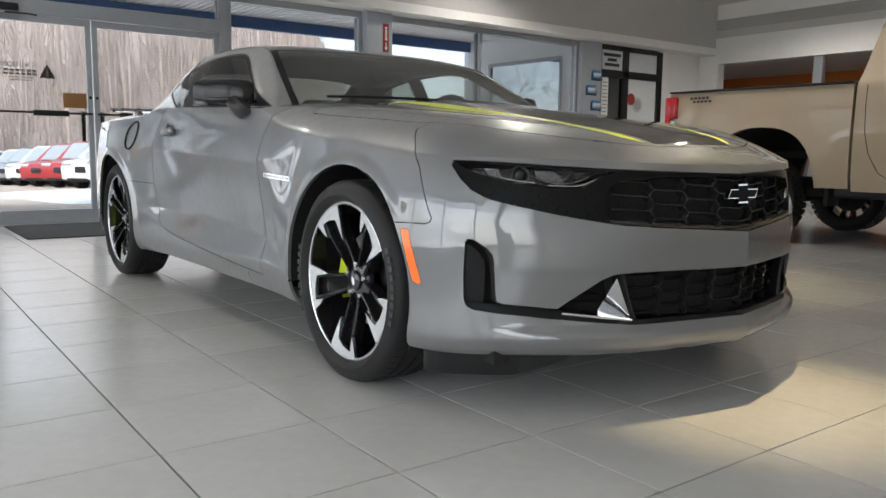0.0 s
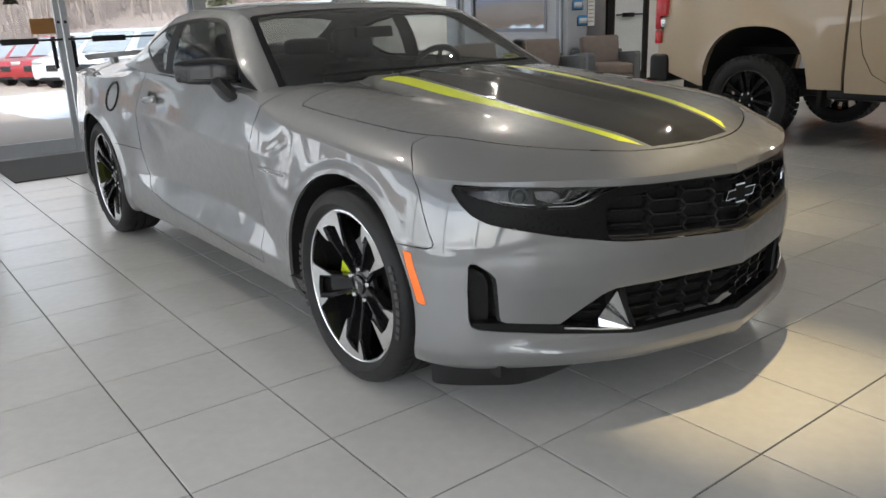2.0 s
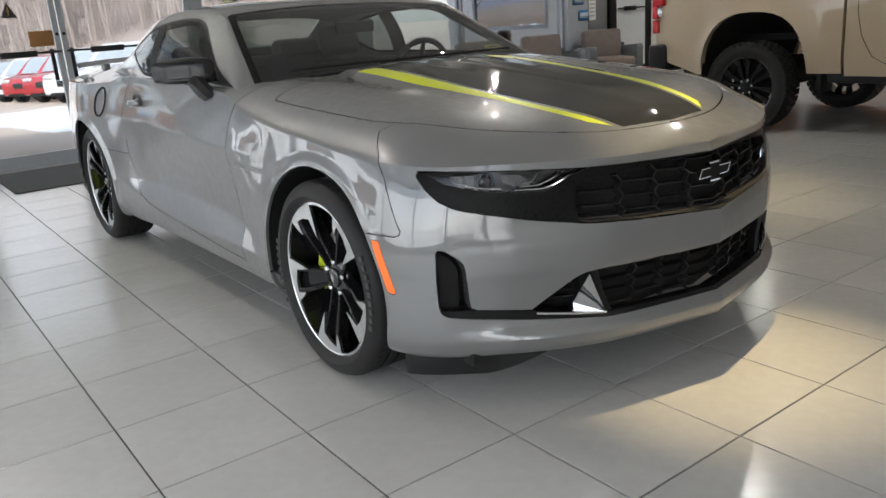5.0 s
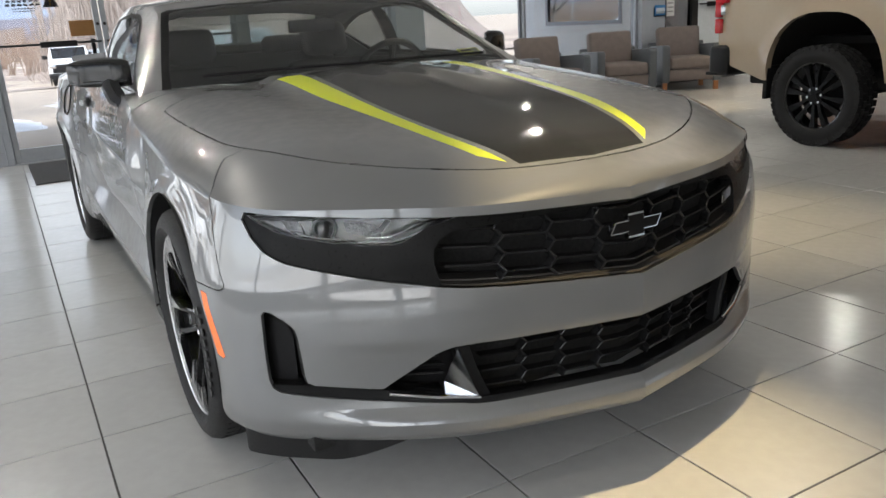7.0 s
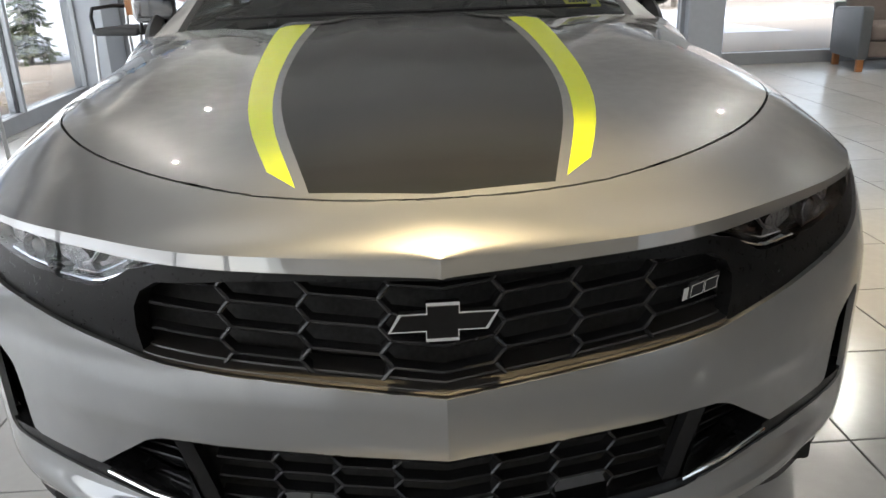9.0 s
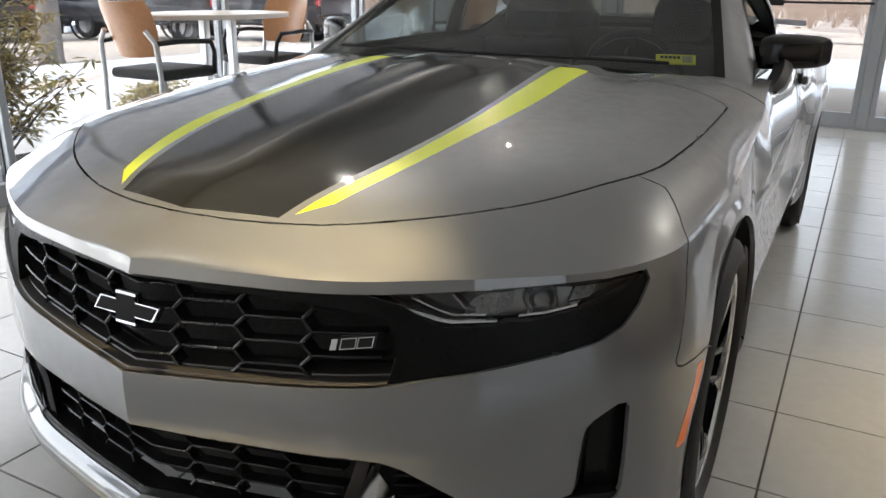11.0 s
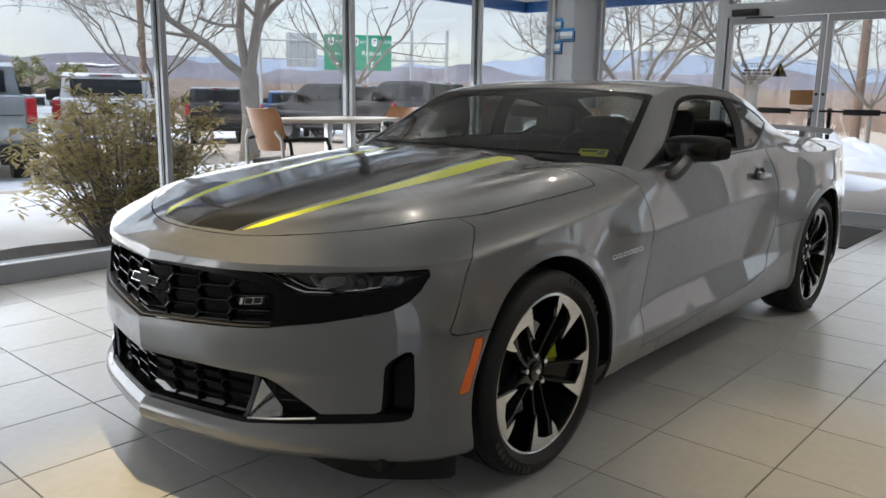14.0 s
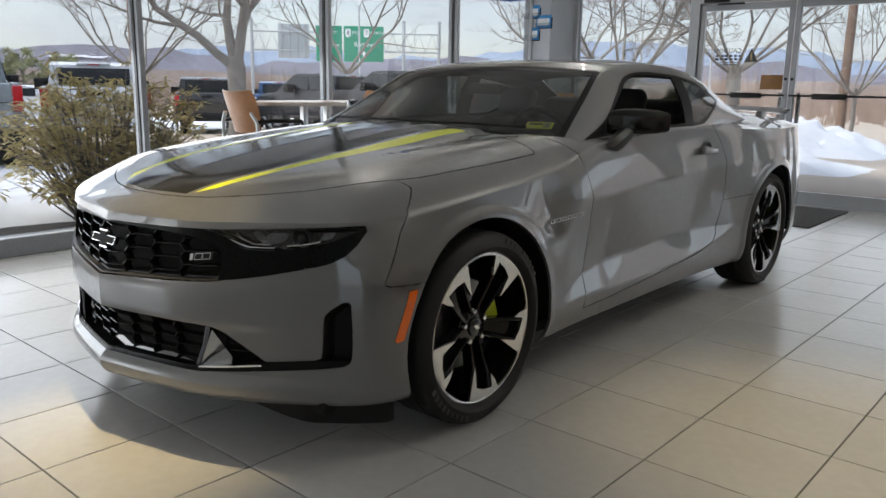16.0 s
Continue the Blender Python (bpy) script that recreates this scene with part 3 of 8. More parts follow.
def side_point(i, k):
    z = side_level(i, k)
    zz = min(z, 0.60)
    front = float(P_FRONT(zz))
    # the splitter lip fades out towards the wheels
    front += (float(P_CORNER(zz)) - front) * float(step(0.55, 0.86, PLAN[i, 0]))
    if z > 0.60:
        q = (z - 0.60) / (T_Z[i] - 0.60)
        front = front + (T_IN[i] - front) * (0.55 * q + 0.45 * q * q)
    top = 0.86
    zs = 0.17 + (z - 0.17) / (T_Z[i] - 0.17) * (top - 0.17)
    side = DOOR[i] * door_offset(i, z) + (1 - DOOR[i]) * (P_FEND(zs) + (T_IN[i] - 0.045) * step(0.5, top, zs))
    off = FRONT[i] * front + (1 - FRONT[i]) * side
    yy = PLAN[i, 1]
    if PLAN[i, 0] > 0.8:
        off -= 0.030 * math.exp(-((yy - 2.78) / 0.42) ** 2) * float(step(0.52, 0.80, z)) * (1 - 0.6 * float(step(0.90, 1.0, z)))
        off += 0.016 * math.exp(-((yy - 1.95) / 0.28) ** 2) * float(step(0.58, 0.80, z)) * (1 - float(step(0.9, 1.0, z)))
        # hollow between the front flare and the door
        off += 0.010 * math.exp(-((yy - 0.44) / 0.10) ** 2 - ((z - 0.72) / 0.10) ** 2)
    for cy, ra, grow_ in ((0.0, AR_F, 0.013), (WB, AR_R, 0.016)):
        d = math.hypot(yy - cy, z - 0.352) - ra
        if d < 0.2 and PLAN[i, 0] > 0.8:
            off -= grow_ * (0.82 * (1 - float(step(0.010, 0.052, d))) + 0.18 * math.exp(-(max(d, 0) / 0.09) ** 2)) * (1 - FRONT[i] * 0.8)
    return PLAN[i, 0] + INW[i, 0] * off, PLAN[i, 1] + INW[i, 1] * off, z


ZC = curve_through([-0.91, -0.887, -0.84, -0.765, -0.70, -0.64, -0.5, -0.3, 0, 0.3, 0.5, 0.7, 1.2, 2.6, 2.9, 3.4, 3.75, 3.88],
                   [0.75, 0.768, 0.789, 0.812, 0.838, 0.858, 0.888, 0.921, 0.955, 0.983, 0.998, 1.005, 0.99, 1.0, 1.03, 1.05, 1.045, 0.985])
PW = curve_through([-0.88, -0.7, -0.54, -0.3, 0.5, 1.6, 2.8, 3.9], [2.0, 2.6, 4.3, 8.5, 8.5, 7, 5.0, 4.0])
XT = lambda y: np.interp(y, TOPY, TOPX)
ZT = lambda y: np.interp(y, TOPY, T_Z)


def top_height(x, y):
    """Height of the hood, fender tops and deck."""
    xt = max(float(XT(y)), 1e-4)
    q = min(abs(x) / xt, 1.0)
    zc, zt = float(ZC(y)), float(ZT(y))
    z = zc + (zt - zc) * q ** float(PW(y))
    if y < 0.75:
        grow = float(step(-0.45, 0.42, y))
        z += 0.014 * max(0.0, 1 - abs(x) / 0.30) * (1 - q ** 6) * float(step(-0.92, -0.80, y))
        edge = 0.30 + 0.10 * float(step(-0.7, 0.45, y))
        z += (0.016 * grow) * (1 - float(step(edge - 0.026, edge + 0.026, abs(x)))) - 0.006 * grow * math.exp(-((abs(x) - edge - 0.09) / 0.07) ** 2)
        z += 0.006 * grow * math.exp(-((abs(x) - 0.16) / 0.05) ** 2) * float(step(-0.2, 0.4, y))
    return z


def grid_faces(bm, rows):
    for a, b in zip(rows, rows[1:]):
        for i in range(len(a) - 1):
            vs = [a[i], a[i + 1], b[i + 1], b[i]]
            vs = [v for k, v in enumerate(vs) if v not in vs[:k]]
            if len(vs) > 2:
                bm.faces.new(vs)


def lower_shell(inset=0.0):
    """Half of the body (x > 0): sides, nose and tail below the shoulder, and the top above it."""
    bm = bmesh.new()
    n = len(PLAN)
    cols = []
    for i in range(n):
        col = []
        for k in range(LEVELS):
            x, y, z = side_point(i, k)
            if i in (0, n - 1):
                x = 0
            col.append(bm.verts.new((max(x, 0), y, z)))
        cols.append(col)
    m = 30
    for i in range(n):
        yt, xt = TOPY[i], TOPX[i]
        yc = yt if yt > 0.3 else TOPY[0] + max(yt - TOPY[0], 0.0) ** 1.6 / (0.3 - TOPY[0]) ** 0.6
        line = [cols[i][-1]]
        for k in range(1, m + 1):
            w = (k / m) ** 1.25
            x, y = xt * (1 - w), yt + (yc - yt) * w
            if i in (0, n - 1):
                line.append(cols[i][-1])
            else:
                line.append(bm.verts.new((x, y, top_height(x, y))))
        cols[i] = cols[i] + line[1:]
    grid_faces(bm, cols)
    bmesh.ops.remove_doubles(bm, verts=bm.verts, dist=1e-5)
    bmesh.ops.dissolve_degenerate(bm, dist=1e-6, edges=bm.edges)
    if inset:
        bm.normal_update()
        mv = {v: v.normal.copy() for v in bm.verts}
        for v, nn in mv.items():
            sgn = 1 if nn.dot(v.co - Vector((0, 1.4, 0.5))) > 0 else -1
            v.co -= nn * inset * sgn
            if v.co.x < 0.002:
                v.co.x = 0
    return bm


def inside(poly, a, b):
    hit = False
    for (x1, y1), (x2, y2) in zip(poly, poly[1:] + poly[:1]):
        if (y1 > b) != (y2 > b) and a < (x2 - x1) * (b - y1) / (y2 - y1) + x1:
            hit = not hit
    return hit


def carve(bm, poly, ax, keep=lambda c: True):
    """Cuts the outline poly (in the two axes ax) into the surface and returns the faces within it."""
    a, b = ax
    pa, pb = [p[0] for p in poly], [p[1] for p in poly]
    def near(f, lo, hi):
        ca = [v.co[a] for v in f.verts]
        cb = [v.co[b] for v in f.verts]
        return max(ca) > lo[0] and min(ca) < hi[0] and max(cb) > lo[1] and min(cb) < hi[1] and keep(f.calc_center_median())
    lo, hi = (min(pa) - 0.005, min(pb) - 0.005), (max(pa) + 0.005, max(pb) + 0.005)
    pool = {f for f in bm.faces if near(f, lo, hi)}
    for p, q in zip(poly, poly[1:] + poly[:1]):
        lo = (min(p[0], q[0]) - 0.004, min(p[1], q[1]) - 0.004)
        hi = (max(p[0], q[0]) + 0.004, max(p[1], q[1]) + 0.004)
        pick = [f for f in pool if near(f, lo, hi)]
        if not pick:
            continue
        no, co = Vector((0, 0, 0)), Vector((0, 0, 0))
        no[a], no[b] = q[1] - p[1], p[0] - q[0]
        co[a], co[b] = p
        geom = set(pick)
        for f in pick:
            geom.update(f.edges)
            geom.update(f.verts)
        cut_ = bmesh.ops.bisect_plane(bm, geom=list(geom), dist=1e-5, plane_co=co, plane_no=no.normalized())
        pool = {f for f in pool if f.is_valid}
        pool.update(g for g in cut_["geom"] if isinstance(g, bmesh.types.BMFace))
    out = []
    for f in pool:
        c = f.calc_center_median()
        if keep(c) and inside(poly, c[a], c[b]):
            out.append(f)
    out.sort(key=lambda f: tuple(f.calc_center_median()))
    return out


def take(bm, faces):
    """Lifts faces out of bm into a bmesh of their own."""
    nb = bmesh.new()
    made = {}
    for f in faces:
        vs = []
        for v in f.verts:
            if v not in made:
                made[v] = nb.verts.new(v.co)
            vs.append(made[v])
        try:
            nb.faces.new(vs)
        except ValueError:
            pass
    bmesh.ops.delete(bm, geom=faces, context="FACES")
    return nb


def shrink(bm, gap):
    """Draws a panel's rim in by gap, for the joint round it."""
    move = {}
    for e in bm.edges:
        if len(e.link_faces) == 1 and not all(abs(v.co.x) < 1e-4 for v in e.verts):
            f = e.link_faces[0]
            d = (e.verts[1].co - e.verts[0].co).normalized()
            inn = f.calc_center_median() - e.verts[0].co
            inn = (inn - d * inn.dot(d)).normalized()
            for v in e.verts:
                move[v] = move.get(v, Vector()) + inn
    for v, d in move.items():
        if abs(v.co.x) < 1e-4 or d.length < 1e-6:
            d.x = 0
        if d.length > 1e-6:
            v.co += d.normalized() * gap
    return bm


def fold(bm, depth):
    """Gives a panel's rim thickness, folded inwards square to the surface."""
    bm.normal_update()
    c = Vector((0, 1.4, 0.5))
    rim = [e for e in bm.edges if len(e.link_faces) == 1 and not all(abs(v.co.x) < 1e-4 for v in e.verts)]
    way = {}
    for v in {v for e in rim for v in e.verts}:
        n = v.normal if v.normal.dot(c - v.co) > 0 else -v.normal
        way[tuple(v.co)] = n if abs(v.co.x) > 1e-4 else Vector((0, n.y, n.z))
    out = bmesh.ops.extrude_edge_only(bm, edges=rim)
    for v in [g for g in out["geom"] if isinstance(g, bmesh.types.BMVert)]:
        v.co += way[tuple(v.co)] * depth
    return bm


def mirrored(bm, weld=True):
    """Joins a half with its mirror image."""
    geo = bmesh.ops.duplicate(bm, geom=list(bm.verts) + list(bm.edges) + list(bm.faces))
    for v in [g for g in geo["geom"] if isinstance(g, bmesh.types.BMVert)]:
        v.co.x *= -1
    bmesh.ops.reverse_faces(bm, faces=[g for g in geo["geom"] if isinstance(g, bmesh.types.BMFace)])
    if weld:
        bmesh.ops.remove_doubles(bm, verts=[v for v in bm.verts if abs(v.co.x) < 2e-4], dist=4e-4)
    return bm


def flipped(bm):
    nb = bm.copy()
    for v in nb.verts:
        v.co.x *= -1
    bmesh.ops.reverse_faces(nb, faces=nb.faces)
    return nb


def pair(name, bm, mat, parent, label="", **kw):
    """The same part on both sides of the car."""
    other = flipped(bm)
    return part(name, bm, mat, parent, label, **kw), part(name, other, mat, parent, label, **kw)


def ring(cy, cz, r, n=44):
    return [(cy + r * math.cos(2 * math.pi * k / n), cz + r * math.sin(2 * math.pi * k / n)) for k in range(n)]


# outlines
SIDE = lambda c: c.x > 0.6
NOSE = lambda c: c.y < 0.1 and c.z < 0.782
TOPS = lambda c: c.z > 0.70
MOUTH = [(-0.01, 0.562), (0.17, 0.573), (0.29, 0.580), (0.47, 0.593), (0.62, 0.620), (0.70, 0.640), (0.76, 0.655), (0.80, 0.669), (0.83, 0.692), (0.846, 0.725), (0.852, 0.762), (0.845, 0.777), (0.80, 0.775), (0.66, 0.766), (0.48, 0.755), (0.3, 0.749), (0.15, 0.745), (-0.01, 0.741)]
LOWER = [(-0.01, 0.292), (0.42, 0.292), (0.62, 0.312), (0.78, 0.332), (0.835, 0.342), (0.848, 0.352), (0.853, 0.37), (0.855, 0.44), (0.854, 0.540), (0.849, 0.549), (0.838, 0.548), (0.808, 0.523), (0.795, 0.505), (0.790, 0.48), (0.784, 0.385), (0.780, 0.366), (0.765, 0.358), (0.625, 0.342), (0.57, 0.384), (0.51, 0.43), (0.48, 0.443), (0.43, 0.449), (0.2, 0.449), (-0.01, 0.447)]
HOOD_HALF = [(-0.01, -0.764)] + [tuple(p) for p in smooth_line([(0.0, -0.764), (0.15, -0.745), (0.33, -0.69), (0.47, -0.618), (0.578, -0.537), (0.68, -0.43), (0.745, -0.32), (0.785, -0.2), (0.805, -0.05), (0.818, 0.2), (0.821, 0.44)], 30)][1:] + [(0.805, 0.458), (0.62, 0.50), (0.42, 0.53), (0.2, 0.548), (-0.01, 0.552)]
DOOR_LINE = [(0.645, 1.2), (0.648, 0.94), (0.688, 0.84), (0.706, 0.75), (0.714, 0.62), (0.712, 0.435), (0.70, 0.34), (0.69, 0.283), (0.95, 0.291), (1.25, 0.308), (1.5, 0.322), (1.74, 0.337), (1.9, 0.355), (2.03, 0.388), (2.075, 0.42), (2.11, 0.50), (2.132, 0.605), (2.138, 0.72), (2.13, 0.825), (2.095, 0.92), (2.02, 1.0), (1.95, 1.2)]
BUMPER = [(-1.2, 0.1), (-0.20, 0.1), (-0.33, 0.585), (-0.40, 0.588), (-0.455, 0.588), (-0.472, 0.594), (-0.476, 0.606), (-0.457, 0.638), (-0.428, 0.694), (-0.394, 0.755), (-0.338, 0.815), (-0.262, 0.872), (-0.285, 0.905), (-0.32, 1.1), (-1.2, 1.1)]
FUEL = [(2.49 + 0.075 * math.cos(2 * math.pi * k / 28) - 0.03 * math.sin(2 * math.pi * k / 28), 0.875 + 0.08 * math.sin(2 * math.pi * k / 28)) for k in range(28)]
MARK = [(-0.362, 0.569), (-0.396, 0.567), (-0.446, 0.412), (-0.437, 0.405), (-0.415, 0.412)]
COCKPIT = [(-0.01, 0.60), (0.3, 0.61), (0.70, 0.70), (0.775, 0.85), (0.78, 1.1), (0.765, 1.9), (0.705, 2.4), (0.64, 2.85), (0.3, 2.95), (-0.01, 2.96)]

shell = lower_shell()
SURF = BVHTree.FromBMesh(shell)


def nose_y(x, z):
    hit = SURF.ray_cast(Vector((abs(x), -2, z)), Vector((0, 1, 0)))
    return hit[0].y if hit[0] else -0.5


def skin_z(x, y):
    hit = SURF.ray_cast(Vector((abs(x), y, 2)), Vector((0, 0, -1)))
    return hit[0].z if hit[0] else float(ZC(y))


def side_x(y, z):
    hit = SURF.ray_cast(Vector((2, y, z)), Vector((-1, 0, 0)))
    return hit[0].x if hit[0] else 0.93


def hollow(bm):
    """Wheel arches, mouth, lower intake and cockpit opening."""
    for poly, ax, keep in ((ring(0, 0.352, AR_F), (1, 2), SIDE), (ring(WB, 0.352, AR_R), (1, 2), SIDE), (MOUTH, (0, 2), NOSE), (LOWER, (0, 2), NOSE), (COCKPIT, (0, 1), TOPS)):
        bmesh.ops.delete(bm, geom=carve(bm, poly, ax, keep), context="FACES")


# added near-black shell, so that the panel joints look shaded
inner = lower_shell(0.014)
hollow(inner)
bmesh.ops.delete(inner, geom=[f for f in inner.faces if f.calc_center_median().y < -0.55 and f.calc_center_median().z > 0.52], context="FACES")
part("inner_shell", mirrored(inner), M_VOID, CAR, "near-black shell standing for the shade behind the panel joints")
hollow(shell)
hood = shrink(take(shell, carve(shell, HOOD_HALF, (0, 1), TOPS)), 0.0034)
door = take(shell, carve(shell, DOOR_LINE, (1, 2), SIDE))
mark = take(shell, carve(shell, MARK, (1, 2), SIDE))
bumper = take(shell, carve(shell, BUMPER, (1, 2)))
fuel = take(shell, carve(shell, FUEL, (1, 2), SIDE))
fender = take(shell, [f for f in shell.faces if f.calc_center_median().y < 0.85])
GAP = 0.0028
part("front_bumper", mirrored(fold(shrink(bumper, GAP * 0.6), 0.012)), M_PAINT, CAR, angle=13)
for nm, bm, lab in (("fender", fender, ""), ("quarter_panel", shell, "")):
    if nm == "quarter_panel":
        part("rear_body", mirrored(fold(shrink(bm, GAP * 0.7), 0.012)), M_PAINT, CAR)
    else:
        pair(nm, fold(shrink(bm, GAP * 0.7), 0.012), M_PAINT, CAR, lab)
part("side_marker", flipped(mark), M_AMBER, CAR, "amber side marker lens")
part("side_marker", mark, M_AMBER, CAR, "amber side marker lens")
right_fuel = flipped(fuel)
part("rear_side_patch", fold(fuel, 0.01), M_PAINT, CAR)
part("fuel_door", fold(shrink(right_fuel, 0.011), 0.01), M_PAINT, CAR, "round fuel filler door")

# hood decals are vinyl laid on the panel: cut from it, so that they follow its shape
BLACK_EDGE = [tuple(p) for p in smooth_line([(0.205, -0.716), (0.232, -0.62), (0.262, -0.5), (0.29, -0.34), (0.304, -0.15), (0.302, 0.05), (0.29, 0.28), (0.272, 0.50)], 18)]
YEL_IN = [tuple(p) for p in smooth_line([(0.229, -0.698), (0.255, -0.61), (0.283, -0.5), (0.308, -0.34), (0.321, -0.15), (0.322, 0.05), (0.315, 0.28), (0.304, 0.46)], 18)]
YEL_OUT = [tuple(p) for p in smooth_line([(0.282, -0.643), (0.318, -0.53), (0.348, -0.40), (0.372, -0.22), (0.388, -0.02), (0.396, 0.2), (0.397, 0.46)], 16)]
black = take(hood, carve(hood, [(-0.01, -0.752)] + BLACK_EDGE + [(0.272, 0.7), (-0.01, 0.7)], (0, 1)))
yellow = take(hood, carve(hood, YEL_IN + [(0.304, 0.7), (0.397, 0.7)] + YEL_OUT[::-1], (0, 1)))
hood_panel = part("hood", mirrored(fold(hood, 0.004)), M_PAINT, CAR)
part("black_decal", mirrored(black), M_DECAL, hood_panel, "satin black hood decal")
pair("stripe", yellow, M_STRIPE, hood_panel, "lime yellow hood stripe")

# ---- greenhouse ----
GA = dict(y=[0.45, 0.746, 1.0, 1.287, 1.6, 2.0, 2.4, 2.8, 3.25])
GX = curve_through(GA["y"], [0.855, 0.788, 0.716, 0.642, 0.648, 0.652, 0.642, 0.632, 0.66])
GZ = curve_through([0.45, 0.746, 1.0, 1.287, 1.45, 1.8, 2.1, 2.4, 2.8, 3.25], [0.80, 0.987, 1.135, 1.284, 1.308, 1.320, 1.300, 1.245, 1.122, 0.975])
GC = curve_through([0.45, 0.746, 1.0, 1.30, 1.45, 1.8, 2.1, 2.45, 2.8, 3.15, 3.3], [0.945, 1.082, 1.19, 1.308, 1.338, 1.358, 1.350, 1.302, 1.195, 1.065, 1.01])
BX = curve_through([0.45, 0.746, 1.0, 1.85, 2.2, 2.5, 2.8, 3.25], [0.85, 0.84, 0.832, 0.805, 0.768, 0.735, 0.71, 0.70])
BZ = curve_through([0.45, 0.746, 1.0, 1.85, 2.2, 2.5, 2.8, 3.25], [0.93, 0.955, 0.965, 0.985, 0.99, 0.985, 0.98, 0.95])


def greenhouse():
    bm = bmesh.new()
    rows = []
    for y in np.linspace(0.45, 3.25, 113):
        xa, za, zc, xb, zb = float(GX(y)), float(GZ(y)), float(GC(y)), float(BX(y)), float(BZ(y))
        za = min(za, zc - 0.01)
        zb = min(zb, za - 0.01)
        row = [(xb + 0.012, y, zb - 0.09)]
        for k in range(13):
            t = k / 12
            bow = 0.028 * math.sin(math.pi * t)
            row.append((xb + (xa - xb) * t + bow, y, zb + (za - zb) * t + bow * 0.3))
        for k in range(1, 15):
            t = k / 14
            x = xa * (1 - t)
            row.append((x, y, zc + (za - zc) * (1 - t) ** (4.0 if y > 1.3 else 2.2)))
        rows.append([bm.verts.new(p) for p in row])
    grid_faces(bm, rows)
    return bm


gh = greenhouse()
DLO = [tuple(p) for p in smooth_line([(0.775, 0.985), (1.2, 0.998), (1.7, 1.008), (2.05, 1.008), (2.19, 1.012)], 14)] + [(2.26, 1.03), (2.38, 1.078), (2.50, 1.128)] + [tuple(p) for p in smooth_line([(2.51, 1.142), (2.44, 1.175), (2.35, 1.203), (2.2, 1.243), (2.0, 1.268), (1.8, 1.280), (1.6, 1.284), (1.45, 1.272), (1.36, 1.248), (1.25, 1.185), (1.0, 1.055), (0.79, 0.99)], 26)]
WSCREEN = [(-0.01, 0.40), (0.72, 0.50), (0.776, 0.695), (0.741, 0.83), (0.697, 1.0), (0.630, 1.245), (0.60, 1.272), (0.4, 1.288), (0.2, 1.296), (-0.01, 1.298)]
RSCREEN = [(-0.01, 2.46), (0.3, 2.45), (0.52, 2.42), (0.56, 2.6), (0.60, 2.9), (0.56, 3.02), (0.3, 3.06), (-0.01, 3.07)]
HIGH = lambda c: c.x < 0.80
SIDEG = lambda c: c.x > 0.52
wind = take(gh, carve(gh, WSCREEN, (0, 1), HIGH))
back = take(gh, carve(gh, RSCREEN, (0, 1), lambda c: c.x < 0.62))
sideg = take(gh, carve(gh, DLO, (1, 2), SIDEG))
part("roof", mirrored(fold(gh, 0.012)), M_PAINT, CAR)
# the screen: black ceramic edge, clear field
field = take(wind, carve(wind, [(-0.01, 0.50), (0.3, 0.52), (0.62, 0.60), (0.738, 0.71), (0.710, 0.83), (0.664, 1.0), (0.604, 1.22), (0.575, 1.246), (0.3, 1.266), (-0.01, 1.27)], (0, 1)))
ws = part("windscreen", mirrored(field), M_SCREEN, CAR, "tinted windscreen")
part("ceramic_edge", mirrored(wind), M_SEAL, ws)
part("rear_window", mirrored(back), M_CAR_GLASS, CAR, "tinted rear window")
# side window: front glass, black pillar, quarter glass, black surround
front_glass = take(sideg, carve(sideg, [(0.96, 1.006), (1.88, 1.026), (1.88, 1.262), (1.6, 1.268), (1.46, 1.257), (1.375, 1.236), (1.26, 1.172), (1.05, 1.062)], (1, 2)))
quarter = take(sideg, carve(sideg, [(2.01, 1.026), (2.18, 1.028), (2.30, 1.067), (2.475, 1.138), (2.34, 1.188), (2.19, 1.228), (2.01, 1.252)], (1, 2)))
pair("window_trim", fold(sideg, 0.01), M_SEAL, CAR, "black window surround")
part("side_window", flipped(front_glass), M_SIDE_GLASS, CAR, "tinted side window")  # the other one is lowered
pair("quarter_window", quarter, M_SIDE_GLASS, CAR, "tinted quarter window")
pair("door", fold(shrink(door, GAP), 0.012), M_PAINT, CAR)
# ---- the coupe: wheels ----
M_SPOKE = material("gloss_black_spoke", (0.006, 0.006, 0.0065), 0.12, 0, 14, 0.2, 0, 60, 0, 0.22)


